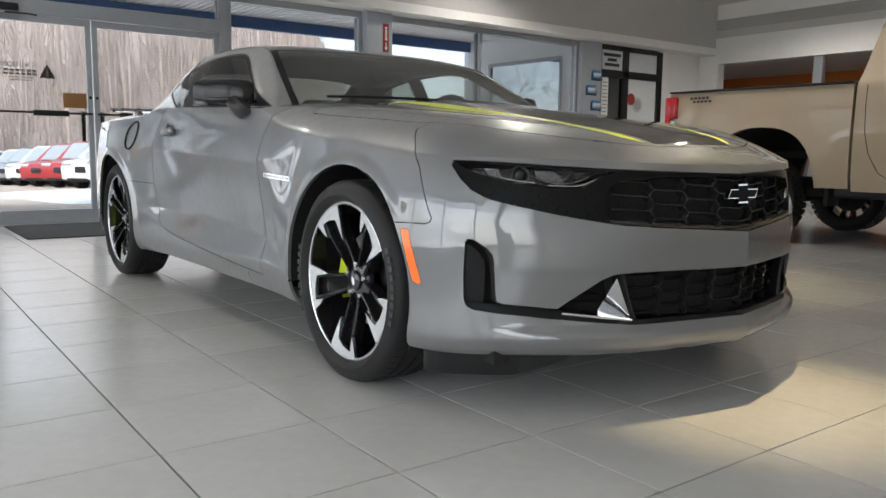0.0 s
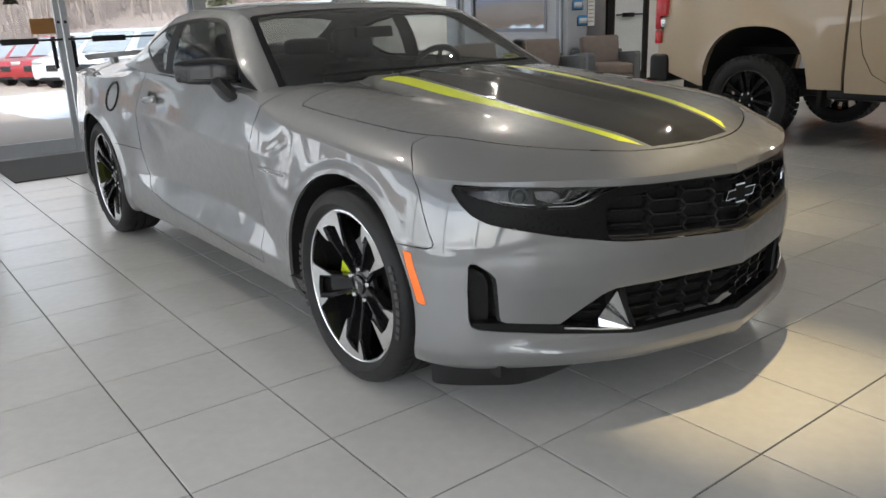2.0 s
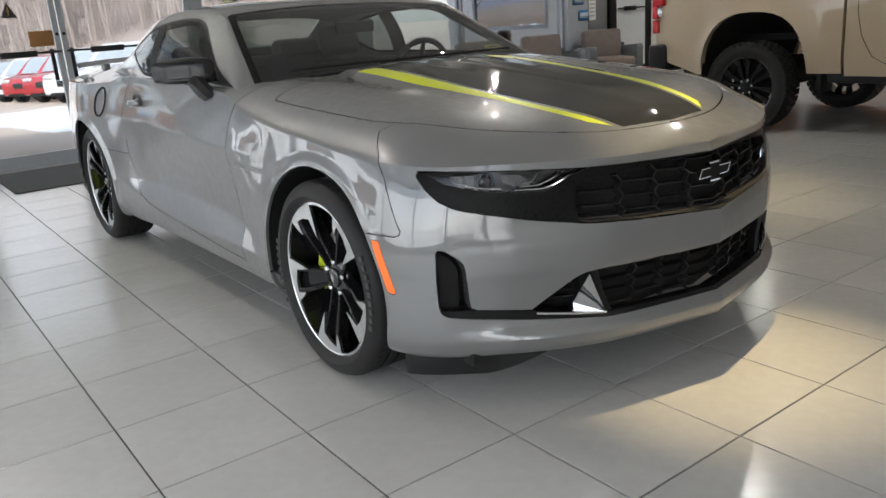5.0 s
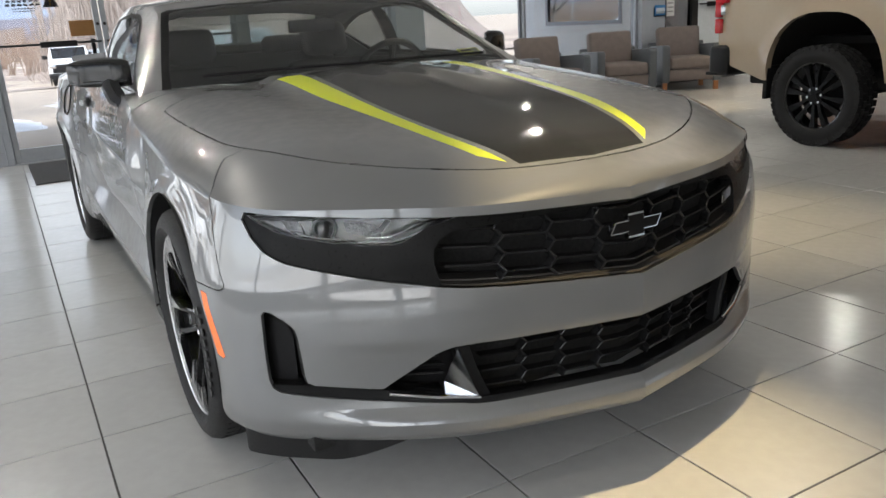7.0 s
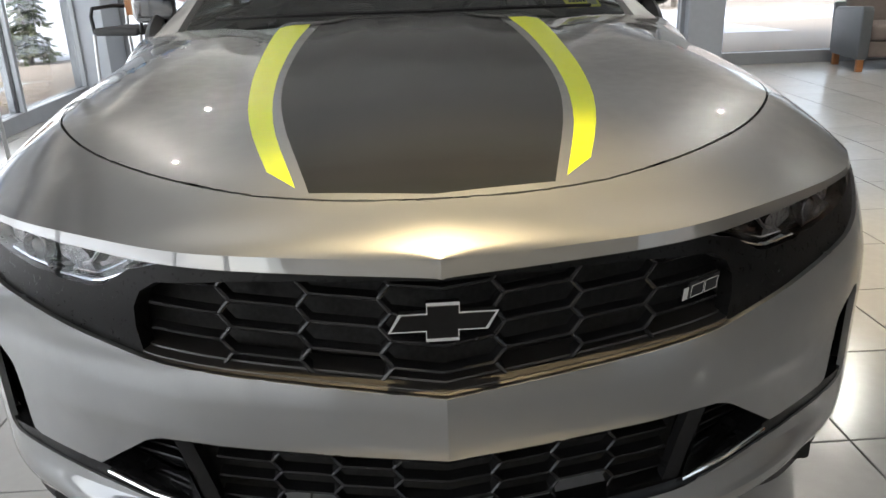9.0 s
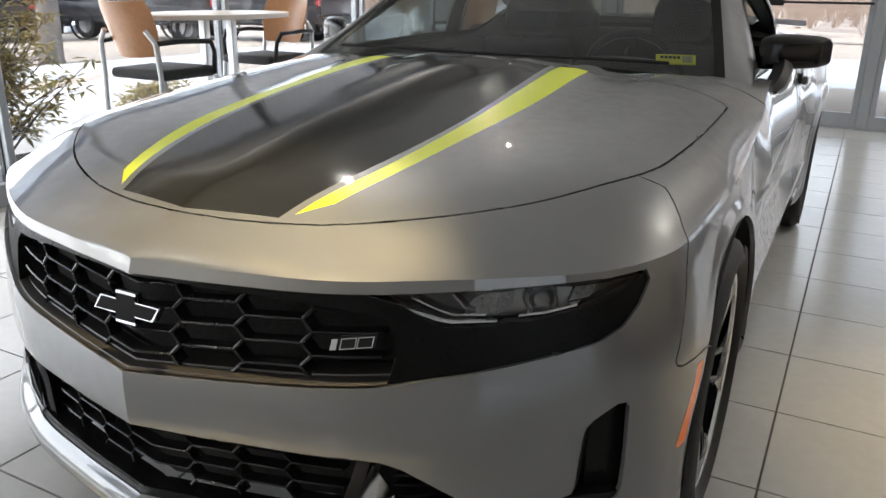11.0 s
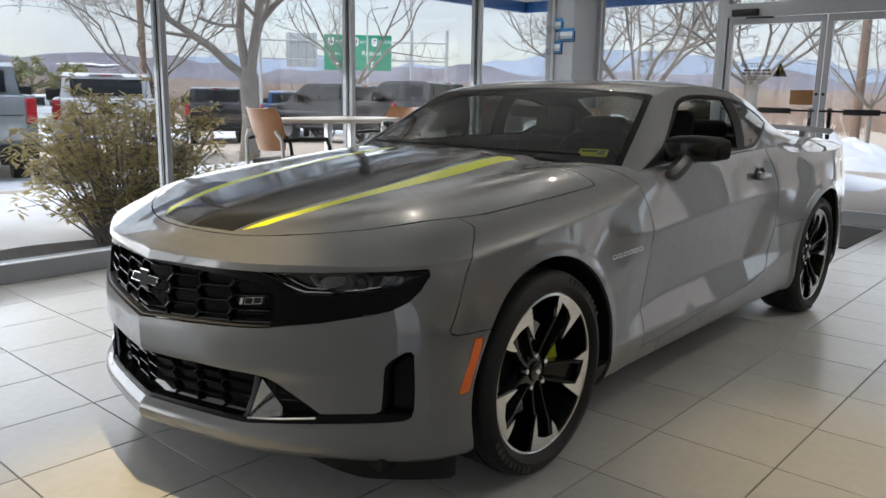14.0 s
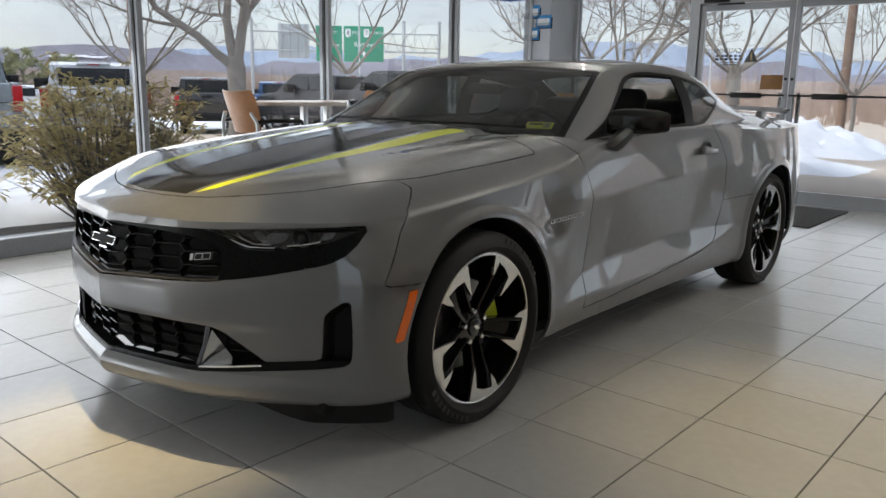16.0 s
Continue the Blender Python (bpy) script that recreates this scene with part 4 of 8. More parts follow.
def wheel(parent_name, place, side):
    """Twenty-inch wheel; local z points outwards."""
    root = part("wheel", lathe_bm([(0.272, -0.20), (0.270, -0.02), (0.268, 0.0), (0.276, 0.003), (0.277, -0.2)], 56), M_BLACK_GLOSS, CAR, place=place)
    tyre = bmesh.new()
    prof = [(0.245, -0.205), (0.256, -0.222), (0.285, -0.232), (0.318, -0.229), (0.340, -0.214), (0.349, -0.196)]
    for gz in (-0.155, -0.105, -0.055):
        prof += [(0.352, gz - 0.006), (0.345, gz - 0.005), (0.345, gz + 0.005), (0.352, gz + 0.006)]
    prof += [(0.350, -0.012), (0.342, 0.006), (0.325, 0.018), (0.308, 0.023), (0.300, 0.025), (0.294, 0.021), (0.287, 0.016), (0.282, 0.007), (0.276, -0.004)]
    add_lathe(tyre, prof, 72)
    t = part("tyre", tyre, M_RUBBER, root, "black low-profile tyre")
    sipes = bmesh.new()
    for k in range(64):
        a = 2 * math.pi * k / 64
        add_box(sipes, (0.343, -0.0016, -0.048), (0.3519, 0.0016, -0.016), 0, 1, pose(0, 0, 0, 0, 0, math.degrees(a)))
        add_box(sipes, (0.343, -0.0016, -0.196), (0.3519, 0.0016, -0.165), 0, 1, pose(0, 0, 0, 0, 0, math.degrees(a)))
    tagged(part("tread", sipes, M_VOID, t, smooth=False), kind="stuff")
    marks = bmesh.new()
    for a0 in (60, 240):
        for k in range(9):
            a = a0 + 5.2 * k
            add_box(marks, (0.312, -0.0095, 0.0195), (0.332, 0.0095, 0.0225), 0, 1, pose(0, 0, 0, 0, 0, a))
    tagged(part("sidewall_mark", marks, M_RUBBER_MARK, t, smooth=False), kind="stuff")
    rim = bmesh.new()
    add_lathe(rim, [(0.266, -0.004), (0.267, 0.004), (0.271, 0.0065), (0.2775, 0.004), (0.279, -0.004)], 72)
    part("rim_lip", rim, M_MACHINED, root, "machined silver rim lip")
    polar = lambda r, deg: Vector((0.276 * r * math.cos(radians(deg)), 0.276 * r * math.sin(radians(deg)), 0))
    for k in range(5):
        turn = Matrix.Rotation(radians(72 * k), 4, "Z")
        # black spoke: a broad dished web with raised flanks
        bm = bmesh.new()
        rows = []
        for r, lo, hi, z in ((0.20, -14, 46, -0.034), (0.33, -5, 39, -0.029), (0.5, 0.5, 34, -0.020), (0.68, 2.5, 31.5, -0.009), (0.86, 4, 29, -0.003), (0.96, 3, 31, -0.004)):
            ln = []
            for f, dz in ((0, -0.042), (0.0, -0.003), (0.07, 0.0), (0.17, -0.001), (0.25, -0.026), (0.75, -0.026), (0.83, -0.001), (0.93, 0.0), (1, -0.003), (1, -0.042)):
                v = polar(r, lo + (hi - lo) * f)
                ln.append(bm.verts.new(turn @ (v + Vector((0, 0, z + dz)))))
            rows.append(ln)
        grid_faces(bm, rows)
        sp = part("spoke", bm, M_SPOKE, root, "gloss black spoke", angle=30)
        # machined face: an arch at the rim with one long and one short leg
        wb = bmesh.new()
        edge = [(0.972, d) for d in np.linspace(-2, 35, 8)] + [(0.82, 34), (0.71, 31), (0.895, 28), (0.855, 17), (0.80, 6.5), (0.52, 1.0), (0.80, -1.5)]
        zf = lambda r: 0.0035 - max(0.0, 0.95 - r) * 0.022
        lo = [wb.verts.new(turn @ (polar(r, d) + Vector((0, 0, zf(r) - 0.012)))) for r, d in edge]
        hi = [wb.verts.new(turn @ (polar(r, d) + Vector((0, 0, zf(r))))) for r, d in edge]
        wb.faces.new(hi)
        wb.normal_update()
        for i in range(len(edge)):
            wb.faces.new((lo[i], lo[(i + 1) % len(edge)], hi[(i + 1) % len(edge)], hi[i]))
        bmesh.ops.triangulate(wb, faces=[f for f in wb.faces if len(f.verts) > 4])
        part("machined_face", wb, M_MACHINED, sp, "machined silver spoke face", smooth=False)
    hub = bmesh.new()
    add_lathe(hub, [(0.078, -0.065), (0.074, -0.050), (0.050, -0.042), (0.036, -0.040), (0.034, -0.031), (0.030, -0.028), (0, -0.027)], 40)
    hb = part("hub", hub, M_BLACK_GLOSS, root, "gloss black hub with centre cap")
    badge = bmesh.new()
    add_prism(badge, [(-0.016, -0.004), (-0.005, -0.004), (-0.005, -0.008), (0.005, -0.008), (0.005, -0.004), (0.012, -0.004), (0.016, 0.004), (0.005, 0.004), (0.005, 0.008), (-0.005, 0.008), (-0.005, 0.004), (-0.012, 0.004)], -0.028, -0.0255)
    part("cap_emblem", badge, M_CHROME, hb, "small chrome cross-shaped emblem", smooth=False)
    for k in range(5):
        a = math.radians(90 + 36 + 72 * k)
        part("lug_nut", lathe_bm([(0.0105, -0.055), (0.0105, -0.034), (0.0085, -0.030), (0, -0.029)], 6, Matrix.Translation((0.058 * math.cos(a), 0.058 * math.sin(a), 0))), M_CHROME, root, smooth=False)
    disc = lathe_bm([(0.06, -0.10), (0.168, -0.10), (0.168, -0.125), (0.06, -0.125)], 48)
    part("brake_disc", disc, M_DISC, root, "steel brake disc")
    return root


wheels = []
for sx in (-1, 1):
    for wy, face in ((0.0, 0.948), (WB, 0.966)):
        turn = 14 if sx < 0 else 59
        if wy > 1:
            turn += 23
        m = Matrix.Translation((sx * (face - 0.022), wy, RR)) @ Matrix.Rotation(sx * math.pi / 2, 4, "Y") @ Matrix.Rotation(radians(turn), 4, "Z")
        w = wheel("wheel", m, sx)
        wheels.append(w)
        cal = bmesh.new()
        seg = [(0.115, -0.5), (0.178, -0.52), (0.185, 0), (0.178, 0.52), (0.115, 0.5), (0.112, 0)]
        add_prism(cal, [(sx * 0 + r * math.cos(a) * 1.0, r * math.sin(a)) for r, a in seg], 0, 0.055, 0)
        cal.transform(Matrix.Translation((sx * (face - 0.12) - (0 if sx > 0 else 0.055) - (0.03 if sx > 0 else -0.03), wy, RR)))
        part("brake_caliper", cal, M_CALIPER, CAR, "lime green painted brake caliper", smooth=False)
        liner = bmesh.new()
        arc = []
        ra = AR_F if wy < 1 else AR_R
        for xx, rr in ((face - 0.006, ra + 0.002), (face - 0.04, ra + 0.004), (0.55, ra + 0.012), (0.55, 0.0)):
            arc.append([liner.verts.new((sx * xx, wy + rr * math.cos(math.pi * k / 24), 0.352 + rr * math.sin(math.pi * k / 24))) for k in range(-1, 26)])
        grid_faces(liner, arc)
        part("wheel_arch_liner", liner, M_BLACK_MATT, CAR, "black wheel arch liner")

# ---- the coupe: nose ----
def on_nose(x, z, depth=0.0):
    return Vector((x, nose_y(x, z) + depth, z))


def sheet(poly, depth, step_x=0.03, step_z=0.02):
    """A panel that follows the nose at a depth, within an outline in x and z."""
    bm = bmesh.new()
    xs = np.arange(min(p[0] for p in poly), max(p[0] for p in poly) + step_x, step_x)
    zs = np.arange(min(p[1] for p in poly), max(p[1] for p in poly) + step_z, step_z)
    grid_faces(bm, [[bm.verts.new(on_nose(max(float(x), 0), min(float(z), 0.772), depth)) for z in zs] for x in xs])
    inn = set(carve(bm, list(poly), (0, 2)))
    bmesh.ops.delete(bm, geom=[f for f in bm.faces if f not in inn], context="FACES")
    return bm


def bars(bm, lines, wide, deep):
    """Flat-faced grille bars along polylines in x and z: a face and two flanks."""
    for line in lines:
        rows = []
        for i, (x, z) in enumerate(line):
            p0, p1 = line[max(i - 1, 0)], line[min(i + 1, len(line) - 1)]
            d = Vector((p1[0] - p0[0], p1[1] - p0[1])).normalized()
            nx, nz = -d.y * wide / 2, d.x * wide / 2
            y = nose_y(x, min(z, 0.77))
            rows.append([bm.verts.new((x + nx, y + deep + 0.03, z + nz)), bm.verts.new((x + nx, y + deep + 0.002, z + nz)), bm.verts.new((x, y + deep, z)), bm.verts.new((x - nx, y + deep + 0.002, z - nz)), bm.verts.new((x - nx, y + deep + 0.03, z - nz))])
        for a, b in zip(rows, rows[1:]):
            for i in range(4):
                bm.faces.new((a[i], a[i + 1], b[i + 1], b[i]))


GRILLE = [(-0.005, 0.564), (0.17, 0.575), (0.29, 0.582), (0.485, 0.597), (0.497, 0.640), (0.496, 0.675), (0.482, 0.703), (0.452, 0.722), (0.3, 0.734), (-0.005, 0.737)]
INTAKE = [(-0.005, 0.300), (0.395, 0.302), (0.425, 0.445), (0.2, 0.447), (-0.005, 0.445)]


# honeycomb of wide flat cells: bars across each column, a zigzag between columns
def honeycomb(outline, bounds, z0, pitch, rise, slant, wide, deep):
    bm = bmesh.new()
    at = lambda m, x: z0 + m * pitch / 2 + rise * x
    def run(pts, w):
        fine = []
        for (xa, za), (xb, zb) in zip(pts, pts[1:]):
            fine += [(xa + (xb - xa) * k / 6, za + (zb - za) * k / 6) for k in range(6)]
        fine.append(pts[-1])
        keep = [p for p in fine if p[0] >= 0 and inside(outline, p[0] + 1e-5, p[1])]
        if len(keep) > 1:
            bars(bm, [keep], w, deep)
    left = 0.0
    for c, right in enumerate(bounds):
        for m in range(c % 2, 12, 2):
            run([(max(left + (slant if c else 0), 0), at(m, left)), (right - slant, at(m, right))], wide)
        run([(right + (-slant if m % 2 == c % 2 else slant), at(m, right)) for m in range(12)], wide * 1.25)
        left = right
    return bm


M_GRILLE = material("black_grille", (0.010, 0.010, 0.0105), 0.24, 0, 14, 0.2, 0, 60, 0, 0.32)
M_SATIN_TRIM = material("satin_black_trim", (0.006, 0.006, 0.006), 0.30, 0, 14, 0.2, 0.01, 300, 0, 0.10)
M_SILL_TRIM = material("satin_black_sill", (0.018, 0.0165, 0.015), 0.36, 0, 14, 0.2, 0.01, 300, 0, 0.6)
part("upper_grille", mirrored(honeycomb(GRILLE, [0.088, 0.215, 0.342, 0.60], 0.547, 0.043, 0.055, 0.0095, 0.0055, 0.024), False), M_GRILLE, CAR, "satin black honeycomb grille")
part("lower_grille", mirrored(honeycomb(INTAKE, [0.082, 0.185, 0.288, 0.50], 0.296, 0.040, 0.0, 0.008, 0.0042, 0.036), False), M_GRILLE, CAR, "satin black lower grille mesh")
sill = bmesh.new()
rws = []
for x in np.linspace(0, 0.488, 26):
    zb = float(np.interp(x, [p[0] for p in MOUTH[:6]], [p[1] for p in MOUTH[:6]]))
    rws.append([sill.verts.new((x, nose_y(x, zb + h) + d, zb + h)) for h, d in ((0.002, 0.004), (0.0035, 0.010), (0.0055, 0.0105), (0.008, 0.032), (0.011, 0.033), (0.016, 0.075))])
grid_faces(sill, rws)
part("grille_sill", mirrored(sill), M_SILL_TRIM, CAR, "satin black stepped sill of the grille", angle=25)
# near-black sheets put in for the shade behind grille and intake
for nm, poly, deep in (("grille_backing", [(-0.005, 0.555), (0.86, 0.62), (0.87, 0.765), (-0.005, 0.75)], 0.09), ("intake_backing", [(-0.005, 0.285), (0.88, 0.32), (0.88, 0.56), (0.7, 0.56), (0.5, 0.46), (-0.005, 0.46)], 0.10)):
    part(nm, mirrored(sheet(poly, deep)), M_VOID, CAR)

# black trim round the grille and headlamp
HEADLAMP = [(0.44, 0.7515), (0.50, 0.735), (0.553, 0.702), (0.575, 0.697), (0.645, 0.699), (0.662, 0.706), (0.69, 0.706), (0.755, 0.720), (0.80, 0.737), (0.828, 0.756), (0.840, 0.771), (0.80, 0.771), (0.66, 0.762), (0.48, 0.753)]
trim = sheet([(0.487, 0.595), (0.62, 0.618), (0.70, 0.638), (0.76, 0.653), (0.80, 0.667), (0.832, 0.690), (0.849, 0.725), (0.856, 0.764), (0.848, 0.780), (0.80, 0.778), (0.66, 0.769), (0.48, 0.758), (0.3, 0.752), (0.15, 0.748), (-0.005, 0.744), (-0.005, 0.735), (0.3, 0.732), (0.452, 0.720), (0.482, 0.702), (0.496, 0.675), (0.497, 0.64)], 0.012, 0.02, 0.012)
lampcut = take(trim, carve(trim, HEADLAMP, (0, 2)))
pair("headlamp_trim", fold(trim, 0.03), M_SATIN_TRIM, CAR, "satin black headlamp surround")


M_REFLECTOR = material("faceted_reflector", (0.20, 0.205, 0.21), 0.30, 1.0, 30, 0.2, 0.9, 90)


def headlamp(flip):
    s = -1 if flip else 1
    bm = lampcut.copy()
    if flip:
        for v in bm.verts:
            v.co.x *= -1
    lens = part("headlamp", bm, M_LENS, CAR, "clear headlamp lens")
    back = sheet(HEADLAMP, 0.055, 0.02, 0.012)
    if flip:
        back = flipped(back)
    part("lamp_housing", back, M_BLACK_GLOSS, lens, "dark lamp housing")
    def lathe_at(x, z, deep, profile, n=28):
        m = Matrix.Translation((s * x, nose_y(x, z) + deep, z)) @ Matrix.Rotation(radians(s * 26), 4, "Z") @ Matrix.Rotation(radians(90), 4, "X")
        return lathe_bm(profile, n, m)
    def mine(bm):
        return flipped(bm) if flip else bm
    part("lamp_bezel", lathe_at(0.697, 0.735, 0.040, [(0.029, -0.02), (0.0275, 0.010), (0.025, 0.012), (0.0235, 0.006), (0.0225, -0.01)]), M_REFLECTOR, lens, "dull metal lamp bezel")
    part("projector", lathe_at(0.697, 0.735, 0.040, [(0.0235, -0.012), (0.022, -0.002), (0.015, 0.006), (0.008, 0.009), (0, 0.010)]), M_BLACK_GLOSS, lens, "dark projector lens")
    part("reflector", mine(sheet([(0.583, 0.713), (0.625, 0.714), (0.652, 0.726), (0.655, 0.748), (0.61, 0.746), (0.592, 0.735)], 0.046, 0.012, 0.010)), M_REFLECTOR, lens, "finely faceted reflector")
    part("lamp_panel", mine(sheet([(0.735, 0.727), (0.765, 0.734), (0.775, 0.757), (0.742, 0.755)], 0.048, 0.012, 0.010)), M_REFLECTOR, lens, "small bright side reflector")
    for nm, wide, deep, line in (("light_guide", 0.0058, 0.016, [(0.37, 0.7475), (0.42, 0.7475), (0.455, 0.744), (0.50, 0.728), (0.553, 0.7075), (0.575, 0.703), (0.642, 0.705)]),
                                 ("light_guide", 0.0070, 0.020, [(0.672, 0.712), (0.71, 0.716), (0.755, 0.727)]),
                                 ("light_guide", 0.0038, 0.030, [(0.505, 0.742), (0.545, 0.722), (0.572, 0.712), (0.62, 0.712)]),
                                 ("lamp_divider", 0.0040, 0.034, [(0.565, 0.747), (0.585, 0.724), (0.60, 0.720)])):
        g = bmesh.new()
        bars(g, [line], wide, deep)
        part(nm, mine(g), M_CHROME if nm == "light_guide" else M_DISC, lens, "bright light guide strip" if nm == "light_guide" else "")


headlamp(False)
headlamp(True)

# lower intake frame, corner vents and bright winglets
frame_lo = sheet([(-0.005, 0.286), (0.42, 0.286), (0.62, 0.305), (0.78, 0.323), (0.868, 0.338), (0.872, 0.36), (0.78, 0.358), (0.62, 0.338), (0.42, 0.304), (-0.005, 0.302)], 0.006, 0.03, 0.01)
part("intake_frame", mirrored(fold(frame_lo, 0.06)), M_TRIM, CAR, "satin black intake frame")
vent_wall = sheet([(0.785, 0.35), (0.868, 0.35), (0.87, 0.55), (0.85, 0.55), (0.80, 0.51), (0.785, 0.48)], 0.05, 0.015, 0.015)
pair("corner_vent", vent_wall, M_TRIM, CAR, "satin black corner air vent")
wing = bmesh.new()
a0, a1, a2, a3 = on_nose(0.418, 0.305, 0.004), on_nose(0.462, 0.432, 0.012), on_nose(0.612, 0.329, 0.004), on_nose(0.466, 0.325, 0.07)
vs = [wing.verts.new(p) for p in (a0, a1, a2, a3)]
wing.faces.new((vs[0], vs[1], vs[3]))
wing.faces.new((vs[0], vs[3], vs[2]))
M_BRIGHT = material("satin_chrome", (0.72, 0.73, 0.74), 0.13, 1.0, 12, 0.05)
pair("bright_winglet", wing, M_BRIGHT, CAR, "bright silver fog winglet", smooth=False)
edge_bar = tube_bm([a0 + Vector((0, -0.004, 0)), (a0 + a2) / 2 + Vector((0.0, -0.012, 0)), a2 + Vector((0, -0.002, 0))], 0.0045, 8)
pair("winglet_edge", edge_bar, M_CHROME, CAR, "chrome winglet edge")
post = bmesh.new()
bars(post, [[(0.398, 0.296), (0.425, 0.37), (0.448, 0.445)]], 0.026, 0.014)
pair("intake_post", post, M_TRIM, CAR, "satin black intake post")
fogback = sheet([(0.42, 0.31), (0.61, 0.33), (0.49, 0.435), (0.45, 0.44)], 0.085, 0.02, 0.02)
pair("fog_pocket", fogback, M_TRIM, CAR, "black fog lamp pocket")
slats = bmesh.new()
bars(slats, [[(0.47, 0.352), (0.57, 0.354)], [(0.47, 0.375), (0.545, 0.377)], [(0.48, 0.398), (0.52, 0.40)]], 0.006, 0.06)
pair("fog_slat", slats, M_TRIM, CAR)

# emblem: a flat cross with slanted ends, dark field in a chrome rim
CROSS = [(-0.083, 0.0), (-0.066, 0.029), (-0.024, 0.029), (-0.024, 0.045), (0.026, 0.045), (0.026, 0.029), (0.085, 0.029), (0.068, 0.0), (0.024, 0.0), (0.024, -0.016), (-0.026, -0.016), (-0.026, 0.0)]
em_place = Matrix.Translation((-0.001, nose_y(0, 0.68) + 0.014, 0.664)) @ Matrix.Rotation(radians(-6), 4, "X")
emb = bmesh.new()
add_prism(emb, [(x, z) for x, z in CROSS], -0.012, 0.004, 1)
emblem = part("emblem", emb, M_CHROME, CAR, "chrome rimmed cross-shaped emblem", smooth=False, place=em_place)
fld = bmesh.new()
cx, cz = 0.0, 0.0145
add_prism(fld, [(cx + (x - cx) * 0.935, cz + (z - cz) * 0.82) for x, z in CROSS], -0.0135, -0.010, 1)
part("emblem_field", fld, M_SEAL, emblem, "black emblem field", smooth=False)


def lettering(name, text, size, place, mat, parent, label="", depth=0.003, align="LEFT", shear=0.0):
    cu = bpy.data.curves.new(name, "FONT")
    cu.body, cu.size, cu.extrude, cu.align_x, cu.shear = text, size, depth, align, shear
    cu.materials.append(mat)
    ob = new(name, cu)
    ob.matrix_basis = place
    ob.parent = parent
    if label:
        tagged(ob, label)
    return ob


ry = math.atan2(nose_y(0.475, 0.64) - nose_y(0.395, 0.63), 0.08)
badge_at = Matrix.Translation((0.392, nose_y(0.396, 0.65) + 0.010, 0.652)) @ Matrix.Rotation(ry, 4, "Z") @ pose(0, 0, 0, 86, 0, 0) @ Matrix.Rotation(radians(7), 4, "Z")
badge_bm = bmesh.new()
lean = lambda a, b: (a + 0.36 * b, b)
add_prism(badge_bm, [lean(0, 0), lean(0.011, 0), lean(0.011, 0.020), lean(0, 0.020)], 0, 0.003)
badge_plate = part("model_badge", badge_bm, M_CHROME, CAR, "small chrome badge of slanted outlines", smooth=False, place=badge_at)
for o in (0.017, 0.047):
    loop = bmesh.new()
    rws = [[loop.verts.new((*lean(o + a, b), h)) for a, b in ((p, p), (0.028 - p, p), (0.028 - p, 0.020 - p), (p, 0.020 - p), (p, p))] for p, h in ((0, 0), (0, 0.003), (0.0015, 0.003), (0.0015, 0))]
    grid_faces(loop, rws)
    bmesh.ops.remove_doubles(loop, verts=loop.verts, dist=1e-6)
    part("badge_outline", loop, M_CHROME, badge_plate, smooth=False)
badge_back = bmesh.new()
add_prism(badge_back, [lean(0.015, -0.002), lean(0.079, -0.002), lean(0.079, 0.024), lean(0.015, 0.024)], -0.003, 0.0005)
part("badge_field", badge_back, M_BLACK_SATIN, badge_plate, "black badge field", smooth=False)

# front splitter edge, air dams
dam = bmesh.new()
rows = []
for x in np.linspace(0.50, 0.895, 20):
    y = nose_y(x, 0.26) + 0.055
    low = 0.132 + 0.073 * (1 - float(step(0.50, 0.74, x)))
    rows.append([dam.verts.new((x, y + d, z)) for d, z in ((0, 0.24), (0.004, low + 0.004), (0.008, low), (0.026, low), (0.03, low + 0.004), (0.03, 0.24))])
grid_faces(dam, rows)
for end in (rows[0], rows[-1]):
    dam.faces.new(end)
pair("air_dam", dam, M_BLACK_MATT, CAR, "black rubber air dam under the bumper")
under = box_bm((-0.78, -0.62, 0.17), (0.78, 3.4, 0.22), 0.01)
part("underbody", under, M_VOID, CAR)

# ---- the coupe: mirrors, handles, details ----
mir = bmesh.new()
rows = []
sq = lambda c: math.copysign(abs(c) ** 0.42, c)
for t, hd, hh, zc in ((0.0, 0.036, 0.040, -0.004), (0.03, 0.050, 0.050, -0.003), (0.14, 0.058, 0.054, 0.0), (0.45, 0.060, 0.054, 0.001), (0.80, 0.056, 0.050, -0.001), (0.95, 0.050, 0.044, -0.004), (0.99, 0.043, 0.037, -0.007), (1.0, 0.036, 0.030, -0.009)):
    px, py = 0.835 + 0.185 * t, 1.045 + 0.115 * t ** 1.5
    ringv = []
    for k in range(24):
        a = 2 * math.pi * k / 24
        ca, sa = sq(math.cos(a)), sq(math.sin(a))
        back = 0.6 if ca > 0 else 1.0
        ringv.append(mir.verts.new((px + 0.35 * hd * ca, py + hd * ca * back, 1.060 + zc + hh * sa - 0.008 * (ca < 0) * abs(ca))))
    rows.append(ringv + [ringv[0]])
grid_faces(mir, rows)
mir.faces.new(rows[0][:-1])
mir.faces.new(rows[-1][:-1])
mirrors = pair("door_mirror", mir, M_MIRROR_CAP, CAR, "gloss black door mirror", angle=50)
